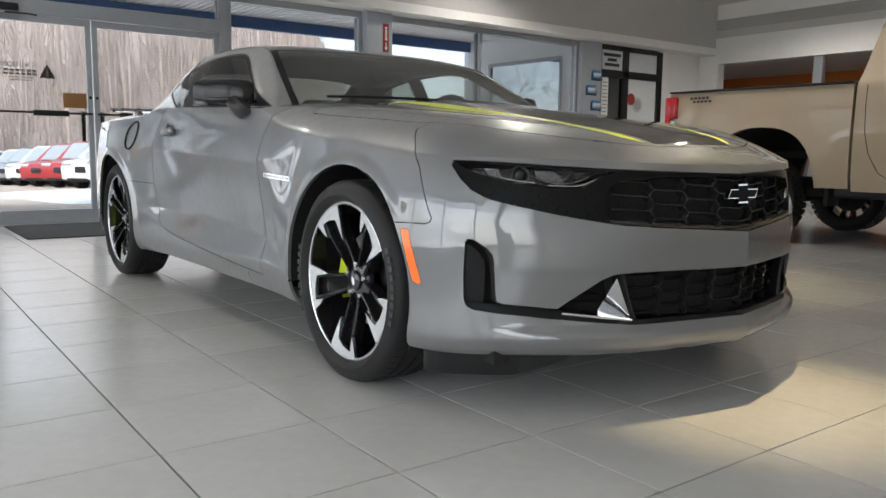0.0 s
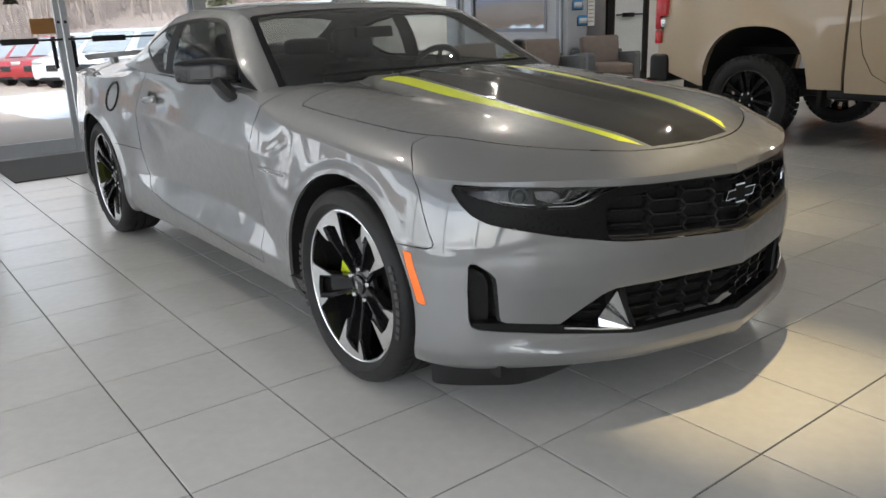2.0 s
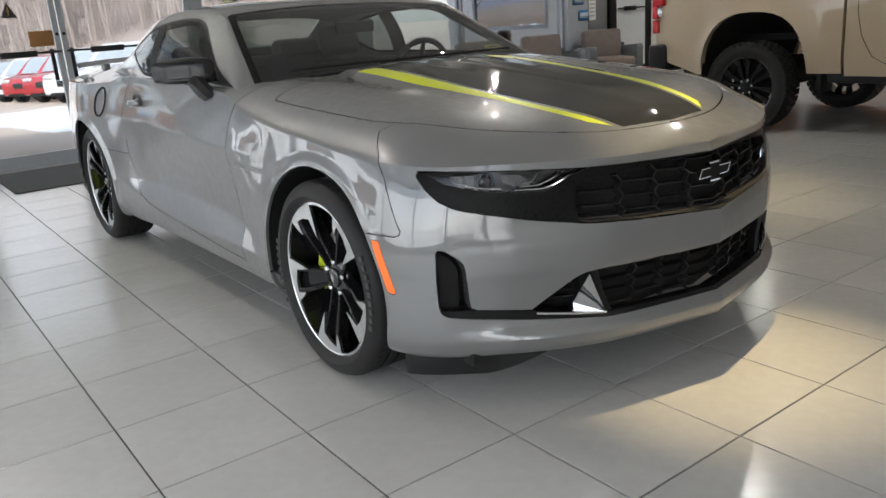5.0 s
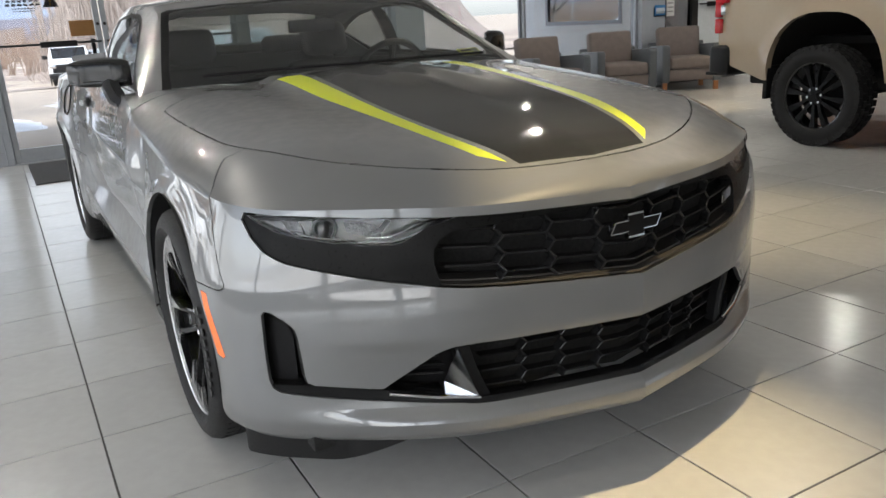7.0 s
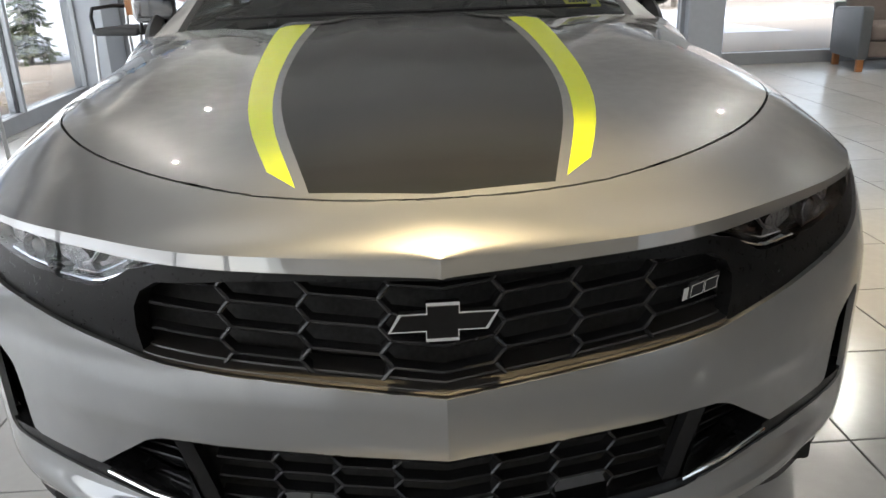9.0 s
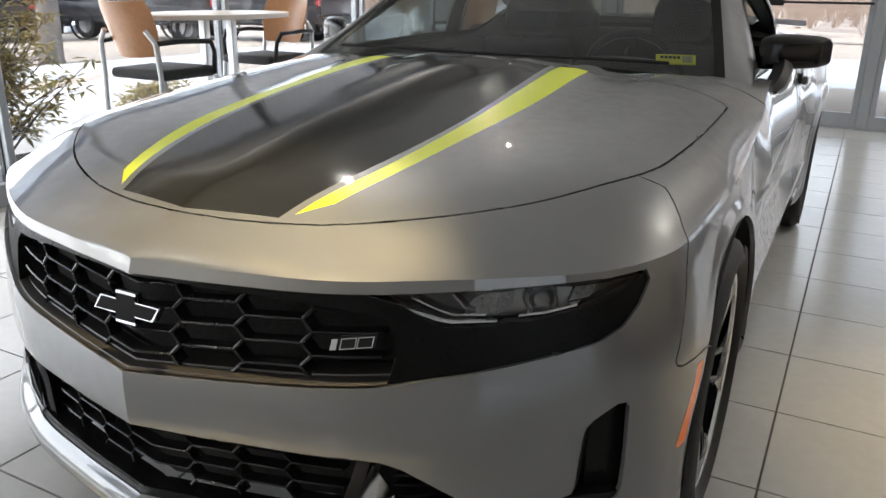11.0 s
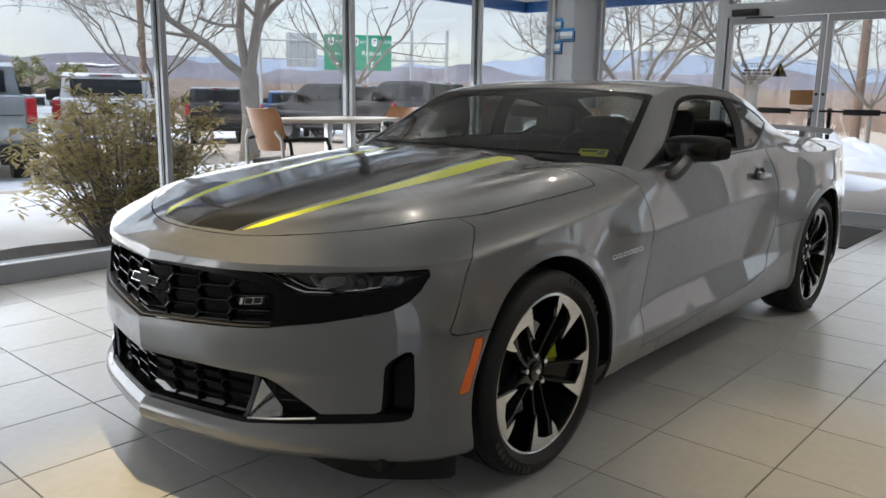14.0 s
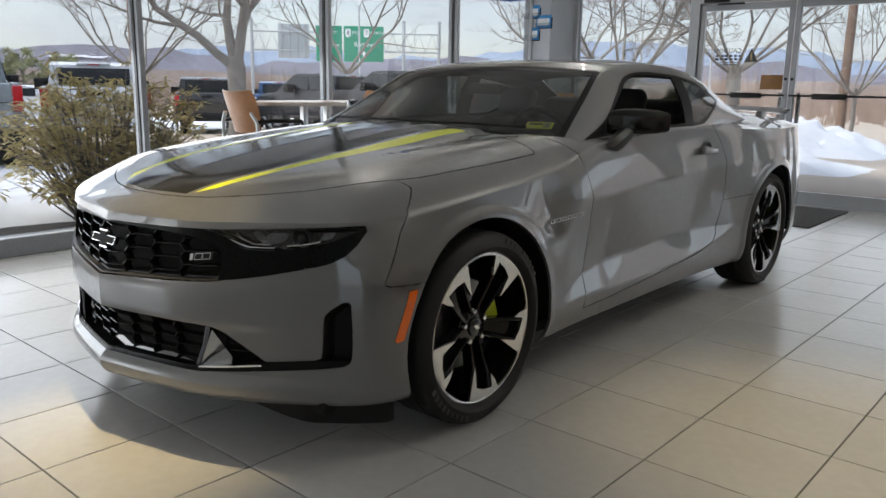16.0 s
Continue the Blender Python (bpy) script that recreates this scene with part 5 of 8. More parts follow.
for mo, s in zip(mirrors, (1, -1)):
    foot = bmesh.new()
    rws = []
    for x, y, z, w, h in ((0.875, 0.925, 0.945, 0.062, 0.03), (0.893, 0.945, 0.962, 0.055, 0.03), (0.900, 0.99, 0.988, 0.046, 0.028), (0.90, 1.04, 1.012, 0.042, 0.028), (0.895, 1.075, 1.03, 0.042, 0.028)):
        rws.append([foot.verts.new((s * (x + h * dx), y + w * dy, z + 0.012 * dz)) for dx, dy, dz in ((-1, -0.6, 1), (0.2, -1, 1), (1, -0.6, 0), (1.1, 0.3, -1), (0.8, 0.9, -1), (-1, 0.9, -1), (-1, -0.6, 1))])
    grid_faces(foot, rws)
    part("mirror_foot", foot, M_BLACK_SATIN, mo)
    seam = bmesh.new()
    add_tube(seam, [(s * (0.826 + 0.18 * t), 0.993 + 0.115 * t ** 1.5 + 0.016 * (t > 0.9), 1.028 - 0.002 * t) for t in np.linspace(0.1, 0.95, 10)], 0.0022, 6)
    part("mirror_seam", seam, M_VOID, mo)

for s in (1, -1):
    hx = side_x(1.92, 0.885)
    cup = lathe_bm([(0.052, 0.003), (0.046, 0.001), (0.03, -0.008), (0, -0.012)], 28, Matrix.Translation((s * hx, 1.915, 0.882)) @ Matrix.Rotation(s * math.pi / 2, 4, "Y") @ Matrix.Diagonal((0.95, 1.15, 1, 1)))
    cu = part("handle_recess", cup, M_BLACK_SATIN, CAR, "dark door handle recess")
    hd = box_bm((-0.014, -0.098, -0.018), (0.014, 0.098, 0.018), 0.012, 3)
    hd.transform(Matrix.Translation((s * (hx + 0.016), 1.915, 0.888)) @ pose(0, 0, 0, -4, 0, s * 2))
    part("door_handle", hd, M_PAINT, CAR)
    # nameplate on the fender: six chrome blocks
    xa, xb = side_x(0.405, 0.69), side_x(0.635, 0.69)
    bulge = max(side_x(y, z) - xa - (xb - xa) * (y - 0.405) / 0.23 for y in np.linspace(0.405, 0.635, 9) for z in (0.682, 0.69, 0.70, 0.708)) + 0.0015
    xa, xb = xa + bulge, xb + bulge
    tilt = math.degrees(math.atan2(xb - xa, 0.23))
    if s > 0:
        m = Matrix.Translation((xa, 0.405, 0.682)) @ pose(0, 0, 0, 90, 0, 90 - tilt) @ Matrix.Rotation(radians(2.5), 4, "Z")
    else:
        m = Matrix.Translation((-xb, 0.635, 0.691)) @ pose(0, 0, 0, 90, 0, -90 + tilt) @ Matrix.Rotation(radians(-2.5), 4, "Z")
    plate = bmesh.new()
    for k in range(6):
        o = k * 0.0375
        for a0, a1, b0, b1 in ((0, 0.028, 0.0, 0.0035), (0, 0.028, 0.0135, 0.017), (0, 0.005, 0.0035, 0.0135), (0.023, 0.028, 0.0035, 0.0135)):
            add_box(plate, (o + a0, b0, -0.001), (o + a1, b1, 0.0025))
    part("nameplate", plate, M_CHROME, CAR, "chrome nameplate bars", smooth=False, place=m)

gasket = bmesh.new()
add_tube(gasket, [(-side_x(a, b) - 0.001, a, b) for a, b in FUEL + FUEL[:1]], 0.0065, 6, False)
part("fuel_gasket", gasket, M_TRIM, CAR, "black gasket round the fuel door")
for s in (1, -1):
    part("panel_seam", tube_bm([(s * (side_x(y, 0.606 + 0.004 * (y - 2.14)) - 0.0005), y, 0.606 + 0.004 * (y - 2.14)) for y in np.linspace(2.14, 2.52, 9)], 0.0018, 6), M_VOID, CAR, "dark panel seam")
# wipers, cowl
cowl = bmesh.new()
rws = []
for x in np.linspace(0, 0.80, 20):
    y0 = 0.548 - 0.09 * (x / 0.80) ** 2.2
    y1 = 0.63 + 0.13 * (x / 0.78) ** 2
    rws.append([cowl.verts.new((x, y0, skin_z(x, min(y0, 0.55)) - 0.012)), cowl.verts.new((x, y1, 0.962))])
grid_faces(cowl, rws)
part("cowl_panel", mirrored(cowl), M_BLACK_MATT, CAR, "matt black cowl panel")
for x0, x1 in ((-0.62, 0.02), (0.02, 0.60)):
    pts = []
    for t in np.linspace(0, 1, 10):
        x = x0 + (x1 - x0) * t
        y = 0.60 + 0.10 * (abs(x) / 0.7) ** 2 + 0.02
        pts.append((x, y, float(GC(y)) - 0.09 * (abs(x) / 0.7) ** 2.2 * 0.6 + 0.012))
    w = part("wiper", tube_bm(pts, 0.006, 6), M_BLACK_MATT, CAR, "black wiper")
sticker = box_bm((-0.062, -0.002, -0.024), (0.062, 0.002, 0.024))
st = part("screen_sticker", sticker, material("yellow_paper", (0.75, 0.72, 0.05), 0.6, 0, 30, 0.1), CAR, "yellow paper label inside the screen", smooth=False,
          place=Matrix.Translation((0.597, 0.80, 1.035)) @ pose(0, 0, 0, -58, 0, 14))
for k in range(5):
    part("print_bar", box_bm((-0.048 + 0.013 * k, -0.0035, 0.002), (-0.038 + 0.013 * k, -0.002, 0.014)), M_BLACK_MATT, st, smooth=False)
part("code_patch", box_bm((0.020, -0.0035, -0.016), (0.052, -0.002, 0.016)), material("pale_print", (0.35, 0.35, 0.2), 0.7, 0, 60, 0.4), st, smooth=False)

# cabin
cab = bmesh.new()
add_prism(cab, [(0.62, 0.30), (0.62, 0.93), (0.70, 0.955), (0.95, 0.95), (1.1, 0.90), (1.15, 0.62), (1.3, 0.32), (2.9, 0.32), (2.95, 0.95), (3.05, 0.98), (3.05, 0.28), (0.62, 0.28)], -0.80, 0.80, 0)
part("dashboard", cab, M_BLACK_MATT, CAR, "black dashboard and cabin floor", smooth=False)
for s in (1, -1):
    part("cabin_side", box_bm((s * 0.80 if s > 0 else -0.82, 0.7, 0.28), (0.82 if s > 0 else -0.80, 2.95, 0.94)), M_BLACK_MATT, CAR, smooth=False)
wheel_bm = bmesh.new()
mt = Matrix.Translation((0.37, 1.17, 0.93)) @ pose(0, 0, 0, -68)
add_tube(wheel_bm, [mt @ Vector((0.178 * math.cos(a), 0.178 * math.sin(a), 0)) for a in np.linspace(0, 2 * math.pi, 33)], 0.016, 8, False)
for a in (0, math.pi, -math.pi / 2):
    add_tube(wheel_bm, [mt @ Vector((0.03 * math.cos(a), 0.03 * math.sin(a), -0.01)), mt @ Vector((0.17 * math.cos(a), 0.17 * math.sin(a), 0))], 0.014, 6)
add_lathe(wheel_bm, [(0, 0.02), (0.07, 0.015), (0.075, -0.02)], 20, mt)
part("steering_wheel", wheel_bm, M_BLACK_SATIN, CAR, "black steering wheel")
hoodlet = bmesh.new()
add_lathe(hoodlet, [(0, 0.075), (0.12, 0.07), (0.17, 0.045), (0.19, 0.0)], 28, Matrix.Translation((0.37, 0.97, 0.945)) @ Matrix.Diagonal((1, 0.8, 1, 1)))
part("instrument_hood", hoodlet, M_BLACK_MATT, CAR)
for s in (1, -1):
    seat = box_bm((s * 0.37 - 0.24, 1.35, 0.42), (s * 0.37 + 0.24, 1.85, 0.58), 0.05, 3)
    seat = part("seat", seat, M_SEAT, CAR, "black front seat")
    br = bmesh.new()
    add_box(br, (-0.24, -0.06, 0), (0.24, 0.06, 0.50), 0.05, 3)
    add_box(br, (-0.13, -0.05, 0.52), (0.13, 0.05, 0.70), 0.045, 3)
    br.transform(Matrix.Translation((s * 0.37, 1.84, 0.52)) @ pose(0, 0, 0, -14))
    part("backrest", br, M_SEAT, seat)
liner_bm = bmesh.new()
grid_faces(liner_bm, [[liner_bm.verts.new((x * (float(GX(y)) - 0.03), y, float(GC(y)) - 0.035 - 0.05 * abs(x) ** 4)) for x in np.linspace(-1, 1, 13)] for y in np.linspace(1.34, 2.44, 12)])
part("headliner", liner_bm, M_SEAT, CAR, "dark roof lining")
part("parcel_shelf", box_bm((-0.66, 2.55, 0.93), (0.66, 3.05, 0.99), 0.02), M_BLACK_MATT, CAR)
for s in (1, -1):
    rh = box_bm((s * 0.33 - 0.16, 2.44, 1.02), (s * 0.33 + 0.16, 2.56, 1.14), 0.05, 3)
    part("rear_headrest", rh, M_SEAT, CAR, "black rear headrest")
rs = box_bm((-0.62, 2.42, 0.45), (0.62, 2.60, 1.05), 0.06, 3)
part("rear_seat", rs, M_SEAT, CAR, "black rear seat back")
part("rear_view_mirror", box_bm((-0.11, 1.16, 1.16), (0.11, 1.185, 1.215), 0.01), M_BLACK_MATT, CAR)

# spoiler, tail
spo = bmesh.new()
rws = []
for x in np.linspace(0, 0.80, 18):
    y = 3.70 - 0.16 * (x / 0.8) ** 2
    z = 1.076 - 0.012 * (x / 0.8) ** 3
    d = 0.14
    rws.append([spo.verts.new(p) for p in ((x, y - d, z - 0.012), (x, y - d * 0.5, z + 0.002), (x, y, z + 0.016), (x, y + 0.012, z + 0.006), (x, y - d * 0.5, z - 0.018), (x, y - d, z - 0.012))])
grid_faces(spo, rws)
part("rear_spoiler", mirrored(spo), M_PAINT, CAR, "grey rear spoiler")
for s in (1, -1):
    part("spoiler_post", box_bm((s * 0.62 - 0.02, 3.47, 0.98), (s * 0.62 + 0.02, 3.58, 1.06), 0.008), M_PAINT, CAR)
# ---- showroom things ----
rng = random.Random(7)
M_GREY_VINYL = material("grey_blue_vinyl", (0.085, 0.095, 0.105), 0.42, 0, 6, 0.1, 0.08, 160)
M_TAUPE = material("taupe_fabric", (0.15, 0.125, 0.115), 0.85, 0, 12, 0.15, 0.2, 260)
M_OAK = material("orange_brown_wood", (0.34, 0.14, 0.05), 0.4, 0, 7, 0.2, 0.05, 60)
M_WOOD_BACK = material("bent_plywood", (0.36, 0.17, 0.075), 0.38, 0, 5, 0.16, 0.03, 50, 0.2)
M_TABLETOP = material("grey_laminate", (0.55, 0.50, 0.46), 0.4, 0, 6, 0.08)
M_STEEL = material("brushed_steel", (0.55, 0.56, 0.57), 0.3, 1.0, 20, 0.1)


def armchair(place):
    a = thing("armchair", "grey vinyl tub armchair with taupe fabric cushions and wooden feet", "armchair", place, "lounge armchairs")
    for s in (-1, 1):
        arm = bmesh.new()
        add_prism(arm, [(-0.36, 0.12), (-0.36, 0.60), (-0.33, 0.635), (0.30, 0.60), (0.36, 0.56), (0.36, 0.12)], s * 0.36 - 0.055, s * 0.36 + 0.055, 0)
        bmesh.ops.bevel(arm, geom=list(arm.edges), offset=0.02, segments=2, profile=0.5, affect="EDGES")
        part("arm", arm, M_GREY_VINYL, a)
        for y in (-0.30, 0.30):
            part("foot", box_bm((s * 0.36 - 0.03, y - 0.03, 0), (s * 0.36 + 0.03, y + 0.03, 0.125), 0.004), M_OAK, a, "orange-brown wooden foot")
    part("seat_base", box_bm((-0.31, -0.34, 0.14), (0.31, 0.30, 0.30), 0.02), M_TAUPE, a)
    part("seat_cushion", box_bm((-0.30, -0.36, 0.30), (0.30, 0.24, 0.46), 0.04, 3), M_TAUPE, a)
    bk = box_bm((-0.305, -0.08, 0), (0.305, 0.08, 0.46), 0.04, 3)
    bk.transform(Matrix.Translation((0, 0.26, 0.40)) @ pose(0, 0, 0, -10))
    part("back_cushion", bk, M_TAUPE, a)
    bp = box_bm((-0.41, -0.035, 0), (0.41, 0.035, 0.52), 0.025, 2)
    bp.transform(Matrix.Translation((0, 0.345, 0.13)) @ pose(0, 0, 0, -6))
    part("back_panel", bp, M_GREY_VINYL, a)
    return a


chair0 = armchair(pose(7.35, 5.95, 0, 0, 0, -28))
for x, y, r in ((6.15, 6.0, -20), (5.0, 6.02, -8)):
    copy_thing(chair0, pose(x, y, 0, 0, 0, r))


def stool(place):
    c = thing("counter_chair", "tall chair with bent plywood back, black seat and steel frame", "chair", place, "chairs at the tall table")
    bk = bmesh.new()
    rows = []
    for z in np.linspace(0, 0.33, 10):
        w = 0.168 + 0.034 * math.sin(math.pi * min(1, z / 0.33 * 0.75)) - 0.012 * (z / 0.33) ** 6
        rows.append([bk.verts.new((x * w, 0.07 * x * x - 0.05 * (z / 0.33) ** 2 - 0.011 * dd, z)) for dd in (0, 1) for x in np.linspace(-1, 1, 12)[::1 if dd == 0 else -1]])
        rows[-1].append(rows[-1][0])
    grid_faces(bk, rows)
    bk.faces.new(rows[0][:-1])
    bk.faces.new(rows[-1][:-1])
    bk.transform(Matrix.Translation((0, -0.235, 0.815)) @ pose(0, 0, 0, 8))
    part("backrest", bk, M_WOOD_BACK, c, "orange-brown bent plywood back")
    part("seat", box_bm((-0.225, -0.21, 0.68), (0.225, 0.25, 0.745), 0.03, 4), M_SEAT, c, "black padded seat")
    for s in (-1, 1):
        part("leg", tube_bm([(s * 0.235, -0.27, 0), (s * 0.235, -0.235, 0.70), (s * 0.225, -0.245, 0.90), (s * 0.17, -0.26, 0.97)], 0.015), M_STEEL, c)
        part("leg", tube_bm([(s * 0.235, 0.27, 0), (s * 0.23, 0.22, 0.69)], 0.015), M_STEEL, c)
        part("armrest", tube_bm([(s * 0.225, -0.24, 0.90), (s * 0.26, -0.1, 0.91), (s * 0.26, 0.16, 0.90), (s * 0.25, 0.20, 0.84), (s * 0.232, 0.21, 0.70)], 0.016), M_BLACK_SATIN, c)
        part("side_rail", tube_bm([(s * 0.234, -0.25, 0.25), (s * 0.234, 0.25, 0.25)], 0.009), M_STEEL, c)
    part("foot_rail", tube_bm([(-0.234, 0.25, 0.25), (0.234, 0.25, 0.25)], 0.009), M_STEEL, c)
    return c


s0 = stool(pose(-2.72, 1.78, 0, 0, 0, 0))
for x, y, r in ((-2.84, 2.94, 180), (-2.3, 5.2, 160)):
    copy_thing(s0, pose(x, y, 0, 0, 0, r))
table = thing("tall_table", "tall round-ended table with grey laminate top and steel legs", "table", pose(-2.78, 2.36, 0))
top = bmesh.new()
add_prism(top, [(0.36 * math.cos(a) * 1.0, 0.62 * math.sin(a)) for a in np.linspace(0, 2 * math.pi, 40, endpoint=False)], 1.02, 1.05)
bmesh.ops.bevel(top, geom=list(top.edges), offset=0.006, segments=2, profile=0.5, affect="EDGES")
part("tabletop", top, M_TABLETOP, table)
for x, y in ((0.0, -0.13), (0.0, 0.13)):
    part("leg", box_bm((x - 0.025, y - 0.025, 0), (x + 0.025, y + 0.025, 1.02), 0.004), M_STEEL, table)
part("cross_bar", box_bm((-0.02, -0.3, 0.5), (0.02, 0.3, 0.54), 0.004), M_STEEL, table)

# recessed ceiling spots
M_BULB = glow("warm_lamp_face", (1.0, 0.78, 0.5), 18)
def downlight(place):
    d = thing("recessed_spot", "small round recessed ceiling spot with a white rim", "ceiling light", place, "ceiling spots")
    part("rim", lathe_bm([(0.055, 0.0), (0.085, -0.004), (0.088, 0.0), (0.085, 0.004), (0.055, 0.004)], 28, closed=True), M_WALL, d)
    part("reflector", lathe_bm([(0.055, 0.002), (0.042, 0.0), (0.026, 0.004)], 24), M_STEEL, d, "dull metal reflector")
    part("lamp_face", lathe_bm([(0, 0.006), (0.024, 0.006), (0.026, 0.004)], 20), M_BULB, d)
    return d


# the added fill lamps get a spot fixture too
SPOTS_AT = [(s[0], s[1]) for s in SPOTS] + [(w[0], w[1]) for w in WIDE_FILL]
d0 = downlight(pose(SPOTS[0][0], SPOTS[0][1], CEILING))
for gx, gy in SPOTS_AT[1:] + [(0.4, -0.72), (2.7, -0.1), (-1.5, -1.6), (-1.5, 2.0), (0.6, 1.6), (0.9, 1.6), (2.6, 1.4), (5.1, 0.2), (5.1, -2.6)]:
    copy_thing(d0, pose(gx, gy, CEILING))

vent = thing("air_vent", "white slatted air grille in the soffit", "air vent", pose(4.95, 6.46, HEAD + 0.02))
part("vent_frame", box_bm((-0.3, -0.09, -0.008), (0.3, 0.09, 0), 0.003), M_WALL, vent)
for k in range(6):
    part("slat", box_bm((-0.27, -0.07 + 0.025 * k, -0.014), (0.27, -0.062 + 0.025 * k, -0.008)), M_GREY_WALL, vent, smooth=False)

# brochure holders on the columns
M_BROCHURE = material("blue_printed_card", (0.03, 0.20, 0.48), 0.3, 0, 30, 0.35)
M_PRINT = material("pale_printed_card", (0.55, 0.62, 0.66), 0.35, 0, 40, 0.3)
def brochure(place):
    b = thing("brochure_holder", "clear wall holder with blue and white brochures", "brochure holder", place, "brochure holders")
    part("brochure", box_bm((-0.105, -0.02, 0), (0.105, -0.008, 0.15), 0.002), M_BROCHURE, b)
    part("picture_panel", box_bm((-0.085, -0.024, 0.03), (0.085, -0.0205, 0.11)), M_PRINT, b, smooth=False)
    part("holder", box_bm((-0.115, -0.034, -0.01), (0.115, -0.028, 0.06), 0.002), M_LENS, b, "clear plastic holder")
    part("holder_back", box_bm((-0.115, -0.008, -0.01), (0.115, 0.0, 0.12), 0.002), M_BLACK_GLOSS, b)
    return b


b0 = brochure(pose(-3.12, 6.1, 2.02))
for x, z in ((-2.95, 1.90), (-3.12, 1.76)):
    copy_thing(b0, pose(x, 6.1, z))
for x, z in ((7.44, 1.98), (7.32, 1.74), (7.44, 1.50), (7.32, 1.26), (7.44, 1.02)):
    copy_thing(b0, pose(x, 6.54, z))

# alarm sign on the column
M_RED = material("red_sign_paint", (0.28, 0.03, 0.03), 0.5, 0, 20, 0.15)
alarm = thing("alarm_sign", "narrow dark red vertical sign with a white arrow", "sign", pose(3.375, 6.5, 2.08))
part("sign_plate", box_bm((-0.045, -0.008, 0), (0.045, 0, 0.36), 0.002), M_RED, alarm)
arw = bmesh.new()
add_prism(arw, [(-0.006, 0.12), (0.006, 0.12), (0.006, 0.06), (0.026, 0.06), (0, 0.02), (-0.026, 0.06), (-0.006, 0.06)], -0.011, -0.0085, 1)
part("arrow", arw, M_WALL, alarm, "white arrow", smooth=False)
for k in range(5):
    part("print_bar", box_bm((-0.016, -0.011, 0.15 + 0.036 * k), (0.016, -0.0085, 0.176 + 0.036 * k)), M_WALL, alarm, smooth=False)

# signs on the entrance door glass, printed to be read from outside
M_SIGN_WHITE = material("white_vinyl_print", (0.75, 0.75, 0.74), 0.5, 0, 30, 0.1)
M_SIGN_DARK = material("dark_vinyl_print", (0.03, 0.028, 0.03), 0.5, 0, 30, 0.2)
M_SIGN_AMBER = material("amber_vinyl_print", (0.6, 0.35, 0.02), 0.5, 0, 30, 0.1)
caution = thing("caution_sign", "white caution print with a dark warning triangle on the door glass", "sign", pose(-0.86, YN + 0.012, 1.5))
lettering("caution_word", "CAUTION", 0.068, pose(0.12, 0, 0.10, 90, 0, 180), M_SIGN_DARK, caution, "dark mirrored letters", 0.0008)
for k, (w, z) in enumerate(((0.30, 0.055), (0.32, 0.02), (0.22, -0.01), (0.20, -0.035))):
    for j in range(6 if k < 2 else 8):
        n = 6 if k < 2 else 8
        part("print_bar", box_bm((-0.17 + (0.16 - w / 2) + j * w / n, 0, z), (-0.17 + (0.16 - w / 2) + (j + 0.72) * w / n, 0.001, z + (0.022 if k < 2 else 0.012))), M_SIGN_DARK, caution, smooth=False)
trib = bmesh.new()
add_prism(trib, [(0.155, 0.0), (0.305, 0.0), (0.23, 0.145)], 0, 0.0012, 1)
tri_p = part("warning_triangle", trib, M_SIGN_DARK, caution, "dark warning triangle", smooth=False)
ex = bmesh.new()
add_box(ex, (0.222, -0.0012, 0.045), (0.238, -0.0002, 0.105))
add_box(ex, (0.222, -0.0012, 0.018), (0.238, -0.0002, 0.034))
part("exclamation", ex, M_SIGN_AMBER, tri_p, "amber exclamation mark", smooth=False)
M_BROWN = material("brown_plaque", (0.20, 0.095, 0.025), 0.45, 0, 12, 0.15)
plaque = part("door_plaque", box_bm((-0.497, YN - 0.012, 1.21), (-0.268, YN - 0.004, 1.362), 0.002), M_BROWN)
tagged(plaque, "plain brown plaque fixed to the door glass", "plaque")

hours = thing("hours_sign", "white printed panel hung in the side door glass", "sign", pose(7.68, YN - 0.045, 1.0))
part("sign_panel", box_bm((0, 0.02, 0.0), (0.16, 0.03, 1.05), 0.002), M_SIGN_WHITE, hours)
for k in range(16):
    part("print_bar", box_bm((0.02, 0.017, 0.06 + 0.06 * k), (0.13, 0.0195, 0.078 + 0.06 * k)), M_BAND, hours, smooth=False)
seal = thing("round_decal", "round pale decal on the side door glass", "decal", pose(8.62, YN - 0.004, 1.64))
part("decal_disc", lathe_bm([(0, 0), (0.13, 0), (0.13, 0.003), (0, 0.003)], 32, pose(0, 0, 0, 90)), M_BAND, seal)
part("decal_ring", lathe_bm([(0.105, 0.003), (0.115, 0.003), (0.115, 0.005), (0.105, 0.005)], 32, pose(0, 0, 0, 90), True), M_SIGN_WHITE, seal)
red_seal = thing("round_decal", "round red decal on the side door glass", "decal", pose(8.40, YN - 0.045, 1.72))
part("decal_disc", lathe_bm([(0, 0), (0.1, 0), (0.1, 0.003), (0, 0.003)], 32, pose(0, 0, 0, 90)), M_RED, red_seal)
tsign = thing("transom_sign", "printed notice in the transom pane", "sign", pose(7.68, YN - 0.03, 2.2))
part("sign_panel", box_bm((0, 0.02, 0), (0.5, 0.026, 0.29)), M_PRINT, tsign, smooth=False)
for k, (w, z) in enumerate(((0.42, 0.2), (0.22, 0.12), (0.36, 0.04))):
    part("print_bar", box_bm((0.25 - w / 2, 0.016, z), (0.25 + w / 2, 0.0195, z + 0.05)), M_SIGN_DARK, tsign, smooth=False)

